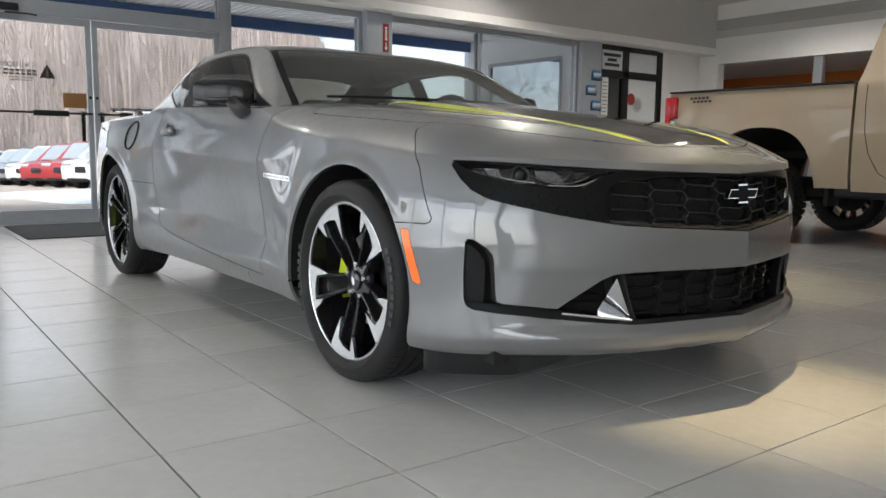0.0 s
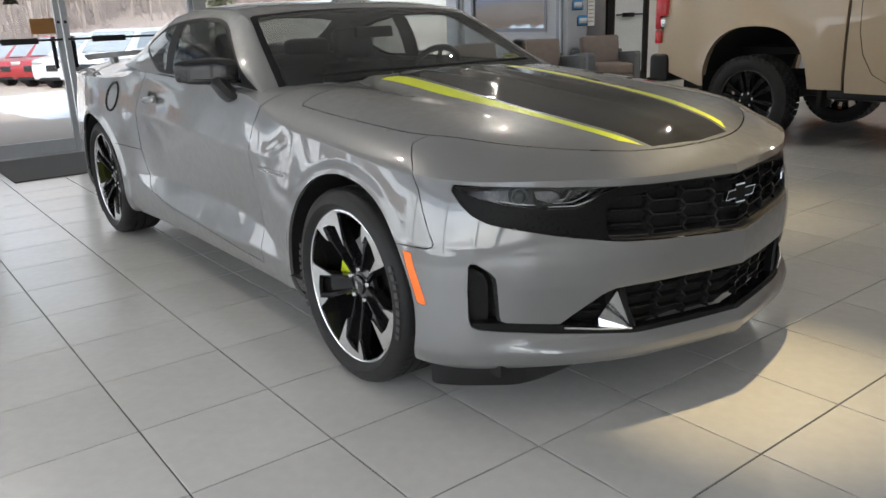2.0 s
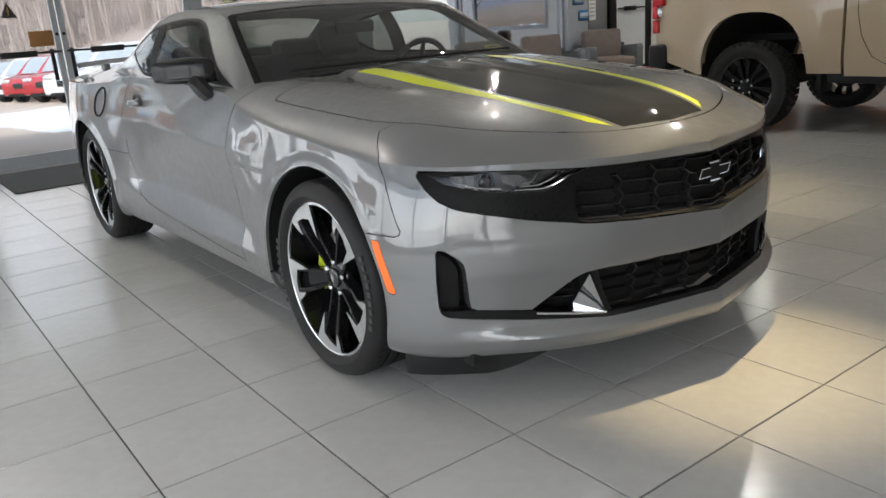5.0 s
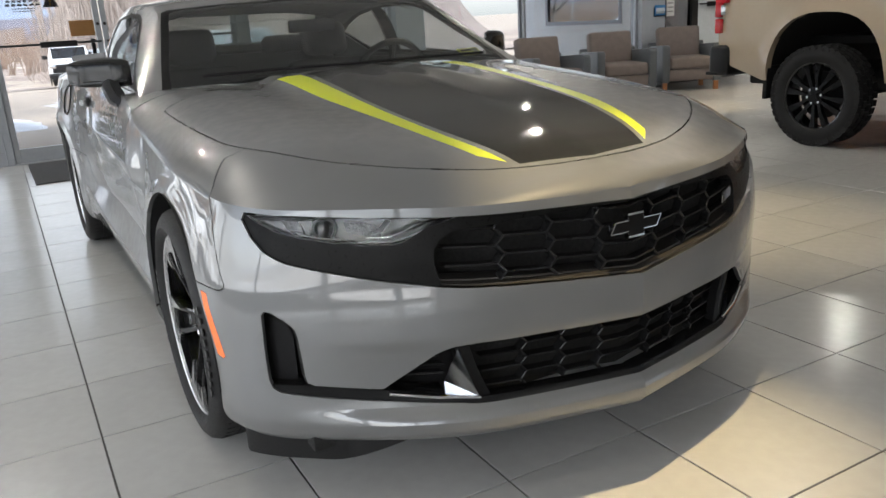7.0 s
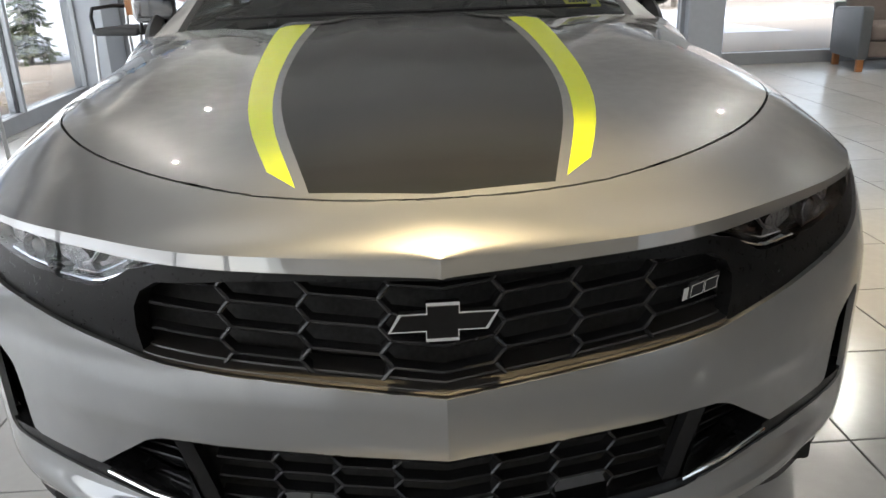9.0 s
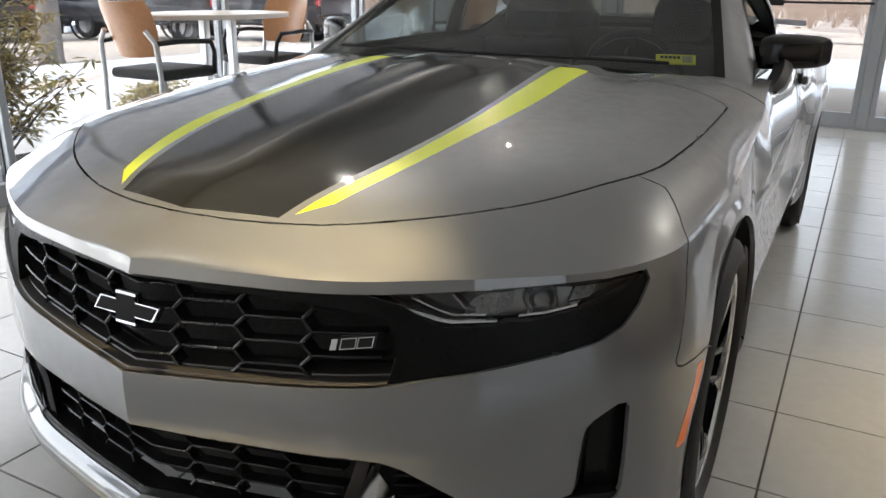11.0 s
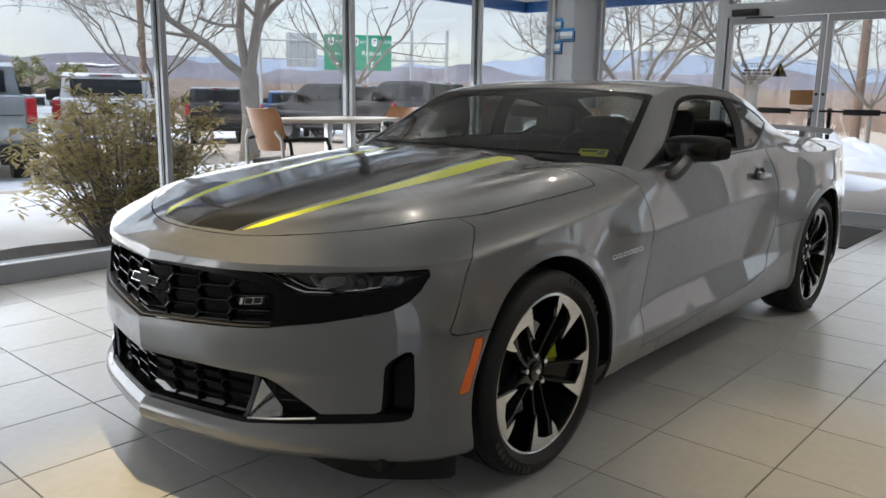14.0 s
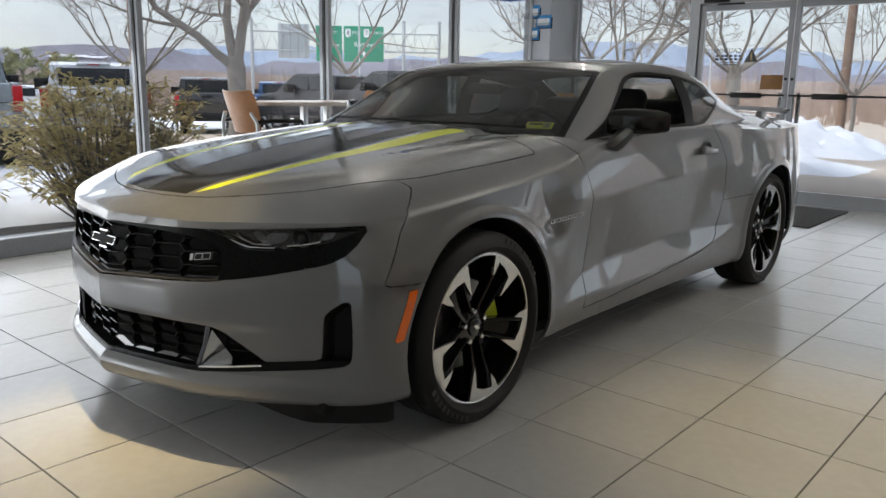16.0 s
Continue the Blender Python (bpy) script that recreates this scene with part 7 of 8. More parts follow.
def pickup(color_mat, label, place):
    """A parked crew-cab pickup; its tail at -y, its nose at +y."""
    t = thing("parked_pickup", label, "truck", place, "parked pickups")
    def slab(nm, prof, half, mat, bev=0.03, lab="", parent=None):
        bm = bmesh.new()
        add_prism(bm, prof, -half, half, 0)
        if bev:
            bmesh.ops.bevel(bm, geom=[e for e in bm.edges], offset=bev, segments=2, profile=0.5, affect="EDGES")
        return part(nm, bm, mat, parent or t, lab)
    slab("lower_body", [(-2.85, 0.55), (-2.85, 1.02), (2.75, 1.05), (2.85, 0.9), (2.85, 0.5)], 1.0, color_mat, 0.05)
    for s in (-1, 1):
        b = box_bm((s * 0.93 - 0.06, -2.83, 0.95), (s * 0.93 + 0.06, -0.86, 1.42), 0.03)
        part("bed_side", b, color_mat, t)
        part("tail_lamp", box_bm((s * 0.93 - 0.07, -2.90, 1.0), (s * 0.93 + 0.07, -2.82, 1.38), 0.02), M_RED_LENS, t, "red tail lamp")
        for y in (-1.85, 1.85):
            far_wheel(t, s * 0.84, y, 0.40, s)
        part("mirror", box_bm((s * 1.0, 0.95, 1.35), (s * 1.25, 1.1, 1.55), 0.03), M_BLACK_SATIN, t)
    part("tailgate", box_bm((-0.85, -2.88, 0.75), (0.85, -2.80, 1.41), 0.03), color_mat, t)
    gate_trim = bmesh.new()
    add_box(gate_trim, (-0.16, -2.892, 1.25), (0.16, -2.878, 1.33))
    part("tailgate_handle", gate_trim, M_BLACK_SATIN, t, "dark tailgate handle", smooth=False)
    part("tailgate_groove", box_bm((-0.8, -2.885, 1.12), (0.8, -2.878, 1.135)), M_BLACK_SATIN, t, smooth=False)
    part("plate_recess", box_bm((-0.2, -3.006, 0.53), (0.2, -2.99, 0.68), 0.004), M_BLACK_SATIN, t, smooth=False)
    for s in (-1, 1):
        part("exhaust_step", box_bm((s * 0.80 - 0.13, -3.006, 0.56), (s * 0.80 + 0.13, -2.95, 0.66), 0.01), M_BLACK_SATIN, t, "dark corner step in the bumper")
        for y in (-1.85, 1.85):
            part("wheel_arch", lathe_bm([(0.41, 0.0), (0.47, 0.0), (0.47, 0.03), (0.41, 0.03)], 24, Matrix.Translation((s * 0.985, y, 0.42)) @ Matrix.Rotation(radians(90 * s), 4, "Y")), M_BLACK_SATIN, t, "black wheel arch lip")
        for y in (-0.84, 0.24, 1.32):
            part("door_gap", box_bm((s * 1.0 - 0.004, y, 0.62), (s * 1.0 + 0.004, y + 0.014, 1.03)), M_BLACK_SATIN, t, smooth=False)
        part("rocker", box_bm((s * 0.97 - 0.05, -1.3, 0.46), (s * 0.97 + 0.05, 1.3, 0.56), 0.02), M_BLACK_SATIN, t)
    part("bed_well", box_bm((-0.86, -2.8, 1.0), (0.86, -0.9, 1.06)), M_VOID, t)
    cabp = [(-0.88, 1.0), (-0.82, 1.86), (-0.6, 1.93), (0.85, 1.93), (1.05, 1.88), (1.75, 1.36), (1.85, 1.0)]
    bm = bmesh.new()
    rows = []
    for y, z in cabp:
        tuck = 0.0 if z < 1.3 else 0.13 * (z - 1.3) / 0.6
        rows.append([bm.verts.new((x * (0.98 - tuck), y, z)) for x in (-1, -0.5, 0.5, 1)])
    rows.append(rows[0])
    grid_faces(bm, rows)
    for k in (0, 3):
        bm.faces.new([r[k] for r in rows[:-1]])
    part("cab", bm, color_mat, t)
    part("rear_window", prism_bm([(-0.905, 1.44), (-0.86, 1.80), (-0.85, 1.80), (-0.89, 1.44)], -0.72, 0.72, 0), M_DARK_PANE, t, smooth=False)
    for s in (-1, 1):
        for ya, yb in ((-0.62, 0.2), (0.3, 1.2)):
            q = bmesh.new()
            zt = 1.84
            vs = [q.verts.new((s * (0.985 - 0.13 * (z - 1.3) / 0.6), y, z)) for y, z in ((ya, 1.42), (yb + (0.22 if ya > 0 else 0), 1.42), (yb - (0.12 if ya > 0 else 0), zt), (ya + 0.03, zt))]
            q.faces.new(vs)
            ex_ = bmesh.ops.extrude_face_region(q, geom=list(q.faces))
            for v in [g for g in ex_["geom"] if isinstance(g, bmesh.types.BMVert)]:
                v.co.x += s * 0.008
            part("side_window", q, M_DARK_PANE, t, smooth=False)
    part("windscreen", prism_bm([(1.09, 1.86), (1.74, 1.38), (1.76, 1.39), (1.11, 1.875)], -0.78, 0.78, 0), M_DARK_PANE, t, smooth=False)
    slab("hood", [(1.6, 1.0), (1.62, 1.33), (2.6, 1.22), (2.82, 1.05)], 0.94, color_mat, 0.04)
    part("grille", box_bm((-0.8, 2.82, 0.72), (0.8, 2.88, 1.12), 0.02), M_BLACK_SATIN, t)
    for s in (-1, 1):
        part("headlamp", box_bm((s * 0.8 - 0.16, 2.80, 0.95), (s * 0.8 + 0.16, 2.89, 1.1), 0.02), M_CHROME, t)
    part("rear_bumper", box_bm((-0.98, -3.0, 0.5), (0.98, -2.82, 0.72), 0.04), M_CHROME if "white" in label else M_BLACK_SATIN, t)
    part("front_bumper", box_bm((-1.0, 2.8, 0.45), (1.0, 2.98, 0.7), 0.05), M_BLACK_SATIN, t)
    part("cargo_lamp", box_bm((-0.34, -0.86, 1.845), (0.34, -0.80, 1.905), 0.008), M_GALV, t, "pale cargo lamp strip")
    part("third_brake_lamp", box_bm((-0.12, -0.868, 1.86), (0.12, -0.85, 1.89), 0.004), M_RED_LENS, t)
    return t


# the pale blue-grey base colour carries the sky reflected in these windows
M_SKY_PANE = material("vehicle_glass_painted_sky", (0.30, 0.34, 0.36), 0.06, 0, 3, 0.15, 0, 60, 0.8)


def suv(color_mat, label, place):
    """A parked compact SUV, nose at +y."""
    t = thing("parked_suv", label, "car", place, "parked row of cars")
    body = [(-2.2, 0.35), (-2.25, 0.9), (-2.1, 1.05), (1.15, 1.05), (2.1, 0.93), (2.25, 0.7), (2.2, 0.32)]
    bm = bmesh.new()
    add_prism(bm, body, -0.92, 0.92, 0)
    bmesh.ops.bevel(bm, geom=list(bm.edges), offset=0.07, segments=2, profile=0.5, affect="EDGES")
    part("body", bm, color_mat, t)
    g = bmesh.new()
    rows = []
    for y, z in ((-2.15, 1.0), (-1.95, 1.55), (-1.6, 1.66), (0.2, 1.68), (0.45, 1.62), (1.3, 1.02)):
        k = 0.88 - 0.16 * max(0, z - 1.05) / 0.6
        rows.append([g.verts.new((x * k, y, z)) for x in (-1, -0.5, 0.5, 1)])
    grid_faces(g, rows)
    for k in (0, 3):
        g.faces.new([r[k] for r in rows])
    part("cabin", g, color_mat, t)
    part("windscreen", prism_bm([(0.47, 1.60), (1.26, 1.05), (1.29, 1.06), (0.50, 1.615)], -0.68, 0.68, 0), M_SKY_PANE, t, smooth=False)
    for s in (-1, 1):
        q = bmesh.new()
        vs = [q.verts.new((s * (0.885 - 0.16 * (z - 1.05) / 0.6), y, z)) for y, z in ((-1.8, 1.12), (0.95, 1.1), (0.3, 1.55), (-1.6, 1.57))]
        q.faces.new(vs)
        part("side_window", q, M_SKY_PANE, t, smooth=False)
        for y in (-1.4, 1.4):
            far_wheel(t, s * 0.80, y, 0.35, s)
        part("headlamp", box_bm((s * 0.7 - 0.17, 2.1, 0.78), (s * 0.7 + 0.17, 2.23, 0.90), 0.03), M_CHROME, t)
    part("grille", box_bm((-0.42, 2.18, 0.56), (0.42, 2.265, 0.76), 0.03), M_BLACK_GLOSS, t)
    part("lower_trim", box_bm((-0.7, 2.15, 0.28), (0.7, 2.25, 0.38), 0.03), M_BLACK_SATIN, t)
    return t


P_WHITE = material("white_car_paint", (0.75, 0.76, 0.77), 0.25, 0, 3, 0.03, 0, 60, 1.0)
P_BLACK = material("black_car_paint", (0.012, 0.012, 0.014), 0.25, 0, 3, 0.1, 0, 60, 1.0)
P_BLUE = material("blue_car_paint", (0.03, 0.10, 0.26), 0.25, 0.2, 3, 0.05, 0, 60, 1.0)
P_DKGREY = material("dark_grey_car_paint", (0.020, 0.022, 0.027), 0.35, 0, 3, 0.08, 0, 60, 0.2, 0.3)
P_GREY = material("pale_grey_car_paint", (0.30, 0.34, 0.36), 0.25, 0.3, 3, 0.05, 0, 60, 1.0)
P_RED = material("red_car_paint", (0.38, 0.015, 0.02), 0.25, 0.1, 3, 0.05, 0, 60, 1.0)


def ground_pose(x, y, rz):
    return pose(x, y, lie(x, y), 0, 0, rz)


pickup(P_WHITE, "white crew-cab pickup parked in the lot", ground_pose(-15.4, 6.45, 65))
pickup(P_WHITE, "white crew-cab pickup parked farther off", ground_pose(-36.8, 12.96, 71))
pickup(P_GREY, "pale grey pickup parked near the snow", ground_pose(-12.9, 2.6, 73))
pickup(P_BLACK, "black pickup parked in the lot", ground_pose(-22.8, 14.1, 57))
pickup(P_BLUE, "blue pickup parked in the lot", ground_pose(-26.0, 19.9, 48))
pickup(P_DKGREY, "dark grey crew-cab pickup parked side-on", ground_pose(-17.8, 15.8, 96))
pickup(P_DKGREY, "dark grey crew-cab pickup parked behind the table", ground_pose(-14.5, 16.2, 95))
pickup(P_WHITE, "white pickup parked across the lot", ground_pose(2.6, 44.0, 175))
ROW = [(P_WHITE, "white"), (P_WHITE, "white"), (P_RED, "red"), (P_RED, "red"), (P_WHITE, "white"), (P_GREY, "pale grey"), (P_WHITE, "white"), (P_WHITE, "white"), (P_BLACK, "black")]
for k, (mt_, nm) in enumerate(ROW):
    suv(mt_, f"{nm} sport utility car parked in a snowy row", ground_pose(5.3 - 0.15 * k, 23.2 + 2.9 * k, 136 + (k * 37 % 5 - 2)))

# ---- outside: trees ----
def grow(bm, pts, r, depth, rnd, sides=6, kids=6, up=0.35):
    """A limb along control points, with side branches that fork again."""
    n = max(4, min(10, 2 * len(pts)))
    line = [Vector(q) for q in smooth_line([tuple(q) for q in pts], n)]
    size = sum((b - a).length for a, b in zip(line, line[1:]))
    add_tube(bm, line, [r * (1 - 0.80 * i / (n - 1)) for i in range(n)], sides if depth > 1 else 3, False)
    if depth <= 0:
        return
    for k in range(kids):
        t = 0.28 + 0.72 * (k + rnd.random()) / kids
        i = min(int(t * (n - 1)), n - 2)
        p0 = line[i].lerp(line[i + 1], t * (n - 1) - i)
        d = (line[i + 1] - line[i]).normalized()
        side = d.cross(Vector((rnd.uniform(-1, 1), rnd.uniform(-1, 1), rnd.uniform(-1, 1)))).normalized()
        nd = (d * rnd.uniform(0.55, 1.0) + side * rnd.uniform(0.6, 1.0) + Vector((0, 0, up * rnd.uniform(-0.3, 1)))).normalized()
        l = size * rnd.uniform(0.32, 0.60) * (1.15 - 0.5 * t)
        q = [p0]
        for j in range(3):
            nd = (nd + Vector((rnd.uniform(-0.3, 0.3), rnd.uniform(-0.3, 0.3), rnd.uniform(-0.15, 0.35)))).normalized()
            q.append(q[-1] + nd * l / 3)
        grow(bm, q, max(r * (1 - 0.75 * t) * rnd.uniform(0.45, 0.68), 0.005), depth - 1, rnd, sides, max(4, kids - 1), up)


def bare_tree(label, x, y, fork_z, r, seed, limbs, rz=0.0, depth=3, kids=7, limb=0.6):
    """Bare tree; limbs: number of limbs, or their control points in (across, height)."""
    rnd = random.Random(seed)
    root = thing("bare_tree", label, "tree", ground_pose(x, y, rz), "bare trees")
    tr = bmesh.new()
    fork = Vector((0.03, 0, fork_z))
    add_tube(tr, [(0, 0, -0.3), (0.0, 0.0, 0.1), (0.05, 0.02, fork_z * 0.5), fork, fork + Vector((0, 0, 0.25))], [r * 1.6, r * 1.2, r, r * 1.08, r * 0.8], 10)
    part("trunk", tr, M_BARK, root)
    cr = bmesh.new()
    if isinstance(limbs, int):
        lines = []
        for k in range(limbs):
            a = 2 * math.pi * (k + rnd.uniform(-0.25, 0.25)) / limbs
            l = fork_z * rnd.uniform(1.1, 1.6) + 1.6
            e = rnd.uniform(0.5, 0.8)
            wob = lambda f: rnd.uniform(-0.11, 0.11) * l * min(f, 0.6)
            lines.append([fork + Vector((math.cos(a) * l * f * (1 - e * 0.35) + wob(f), math.sin(a) * l * f * (1 - e * 0.35) + wob(f), l * (f * e + 0.25 * f * f) + 0.6 * wob(f))) for f in (0, 0.16, 0.34, 0.52, 0.76, 1)])
    else:
        lines = [[fork] + [Vector((u, rnd.uniform(-0.5, 0.5) * i, z)) for i, (u, z) in enumerate(l)] for l in limbs]
    for l in lines:
        grow(cr, l, r * limb * rnd.uniform(0.87, 1.13), depth, rnd, 7, kids)
    part("crown", cr, M_BARK, root, "bare branches and twigs")
    return root


BIG = [[(-0.42, 2.1), (-0.97, 2.6), (-1.47, 2.85), (-1.88, 3.6), (-2.5, 5.0)], [(0.19, 2.6), (0.33, 3.0), (1.08, 3.75), (2.3, 5.0)], [(-0.13, 2.7), (-0.05, 3.5), (-0.15, 5.2)], [(0.25, 3.0), (0.35, 3.8), (0.7, 5.5)]]
bare_tree("large bare tree with spreading limbs in the lot", -12.3, 8.1, 1.75, 0.19, 21, BIG, 55, 4, 8)
bare_tree("bare multi-limbed tree beyond the corner window", -6.0, 13.8, 1.3, 0.17, 23, 9, 0, 4, 8, 0.27)
bare_tree("bare tree before the entrance", -3.9, 14.7, 1.7, 0.14, 22, 8, 0, 4, 8, 0.27)
bare_tree("slender bare tree in the lot", -15.5, 7.6, 1.6, 0.06, 24, 8, 0, 4, 7, 0.5)
bare_tree("slender bare tree by the road", -3.4, 22.5, 1.5, 0.06, 25, 7)
bare_tree("slender bare tree by the road", -11.0, 20.0, 1.8, 0.09, 26, 5)
bare_tree("bare street tree beyond the lot", -24.0, 22.0, 2.2, 0.12, 27, 5)

# woods on the rising ground to the north-east
woods = bmesh.new()
rnd = random.Random(3)
bearing = lambda x, y: math.degrees(math.atan2(x + 2.26, y + 2.34))
hill = lambda x, y: lie(x, y) + 0.32 * max(0, y - 38 + 0.15 * x) * float(step(0, 11, x - 0.04 * (y - 38))) * (1 - float(step(26, 34, bearing(x, y))))
for k in range(360):
    y = rnd.uniform(43, 64)
    x = rnd.uniform(2, (y + 2.34) * math.tan(radians(28)) - 2.26)
    h = rnd.uniform(7, 14)
    b = Vector((x, y, hill(x, y) - 0.3))
    lean = Vector((rnd.uniform(-0.10, 0.10), rnd.uniform(-0.06, 0.06), 1))
    r = rnd.uniform(0.03, 0.085)
    add_tube(woods, [b, b + lean * h * 0.5, b + lean * h], [r, r * 0.7, r * 0.2], 3, False)
    for j in range(34):
        t = rnd.uniform(0.05, 0.97) if j < 24 else 0.0
        p = b + lean * h * t + (Vector((rnd.uniform(-1.2, 1.2), 0, 0)) if j >= 24 else Vector())
        l = rnd.uniform(0.8, 2.4) * (1.2 - t * 0.5)
        e = p + Vector((rnd.uniform(-0.7, 0.7) * l, rnd.uniform(-0.4, 0.4) * l, l * rnd.uniform(0.5, 1.1)))
        w = Vector((rnd.uniform(0.012, 0.028), 0, 0.006))
        woods.faces.new([woods.verts.new(v) for v in (p - w, p + w, e)])
tagged(part("woods", woods, M_WOODS, smooth=False), "dense bare brown woods on rising ground", "woods", "", "stuff")
slope = sheet_of(np.linspace(-2, 75, 60), np.linspace(37, 90, 40), lambda x, y: hill(x, y) + 0.4 * noise.noise(Vector((x * 0.2, y * 0.2, 2))))
M_LITTER = material("leaf_litter", (0.34, 0.28, 0.245), 0.95, 0, 0.35, 0.35, 0.6, 4)
tagged(part("hillside", slope, M_LITTER), "rising hillside covered in brown leaf litter", "hill", "", "structure")


brush = bmesh.new()
rnd = random.Random(8)
for k in range(2600):
    a, d = radians(rnd.uniform(-125, 4)), rnd.uniform(58, 118)
    x, y = d * math.sin(a), d * math.cos(a)
    h = rnd.uniform(2.2, 5.6) * (0.8 + 0.35 * math.sin(a * 9 + 1.3) * math.sin(a * 23))
    b = Vector((x, y, lie(x, y) - 0.2))
    right = Vector((math.cos(a), -math.sin(a), 0))
    for j in range(9):
        l = h * rnd.uniform(0.55, 1.0)
        o = b + right * rnd.uniform(-0.25, 0.25)
        e = o + right * rnd.uniform(-0.9, 0.9) * l * 0.35 + Vector((0, 0, l))
        w = right * rnd.uniform(0.02, 0.045)
        brush.faces.new([brush.verts.new(v) for v in (o - w, o + w, e)])
tagged(part("brush", brush, M_TWIG, smooth=False), "brown bare brush and saplings at the lot's far edge", "brush", "", "stuff")


def spruce(x, y, h, w, seed, label):
    """Conifer: whorls of drooping boughs set with needle sprays."""
    rnd = random.Random(seed)
    root = thing("spruce_tree", label, "tree", ground_pose(x, y, 0), "spruces")
    part("trunk", tube_bm([(0, 0, -0.2), (0, 0, h * 0.5), (0, 0, h)], [0.02 * h + 0.03, 0.012 * h + 0.02, 0.01]), M_BARK, root)
    cr = bmesh.new()
    gap = h / 17
    for lev in range(17):
        z = 0.12 * h + lev * gap * 0.93
        rr = w * (1 - z / (h * 1.04)) ** 0.8
        for k in range(8):
            a = rnd.uniform(0, 6.28)
            l = rr * rnd.uniform(0.6, 1.1)
            tip = Vector((math.cos(a) * l, math.sin(a) * l, z - 0.22 * l + 0.06 * h * rnd.uniform(-0.5, 0.5)))
            start = Vector((0, 0, z + 0.08 * l))
            add_tube(cr, [start, tip], [0.012, 0.004], 3, False)
            for j in range(30):
                t = rnd.uniform(0.15, 1.03)
                p = start.lerp(tip, t)
                d = Vector((math.cos(a + rnd.uniform(-1.2, 1.2)), math.sin(a + rnd.uniform(-1.2, 1.2)), rnd.uniform(-0.7, 0.15))) * rnd.uniform(0.6, 1.2) * (0.07 + 0.028 * h)
                s = d.cross(Vector((rnd.uniform(-0.4, 0.4), rnd.uniform(-0.4, 0.4), 1))).normalized() * d.length * 0.26
                cr.faces.new([cr.verts.new(p + o) for o in (Vector((0, 0, 0)), d * 0.5 + s, d, d * 0.5 - s)])
    part("crown", cr, M_NEEDLE, root, "dark green needle sprays", smooth=False)
    return root


M_PINE = material("olive_pine_needle", (0.29, 0.30, 0.165), 0.8, 0, 0.6, 0.4)


def pine(x, y, h, w, seed):
    """Broad round-headed pine: rising limbs that carry cushions of needle tufts."""
    rnd = random.Random(seed)
    root = thing("pine_tree", "broad olive green pine at the far edge of the lot", "tree", ground_pose(x, y, 0), "pines")
    part("trunk", tube_bm([(0, 0, -0.2), (0.05, 0, h * 0.5), (0, 0, h * 0.85)], [0.16, 0.10, 0.03]), M_BARK, root)
    limbs, cr = bmesh.new(), bmesh.new()
    for k in range(64):
        a, f = rnd.uniform(0, 6.28), rnd.uniform(0.04, 0.98)
        rr = w * (max(0.0, 1 - ((f - 0.36) / 0.66) ** 2)) ** 0.6 * rnd.uniform(0.5, 1.05)
        c = Vector((math.cos(a) * rr, math.sin(a) * rr, h * f * rnd.uniform(0.94, 1.04)))
        add_tube(limbs, [(0, 0, max(0.2, c.z - 0.5 * rr)), c], [0.03, 0.01], 3, False)
        size = rnd.uniform(0.28, 0.55) * (1.15 - 0.5 * f)
        for j in range(85):
            d = Vector((rnd.gauss(0, 1), rnd.gauss(0, 1), rnd.gauss(0.25, 0.8))).normalized()
            p = c + Vector((d.x, d.y, d.z * 0.6)) * size * rnd.uniform(0.25, 1.0)
            e = (d + Vector((rnd.uniform(-0.6, 0.6), rnd.uniform(-0.6, 0.6), rnd.uniform(0, 0.6)))).normalized() * rnd.uniform(0.12, 0.24)
            s = e.cross(Vector((rnd.uniform(-1, 1), rnd.uniform(-1, 1), 1))).normalized() * rnd.uniform(0.025, 0.05)
            cr.faces.new([cr.verts.new(v) for v in (p - s, p + s, p + e)])
    part("limbs", limbs, M_BARK, root)
    part("crown", cr, M_PINE, root, "olive needle tufts", smooth=False)


for px_, py_, ph, pw, pseed in ((-48.1, 20.2, 3.9, 1.5, 34), (-48.5, 17.9, 4.2, 1.7, 35), (-49, 16.0, 3.7, 1.6, 37), (-49, 13.4, 3.0, 1.7, 38), (-50, 11.0, 2.6, 1.8, 39)):
    pine(px_, py_, ph, pw, pseed)
spruce(-2.35, 8.7, 1.3, 0.85, 31, "small spruce standing in the snow")
spruce(9.6, 25.6, 4.2, 1.7, 32, "dark green conifer behind the wing")
spruce(-5.6, 10.6, 1.3, 0.55, 36, "small clipped evergreen shrub")


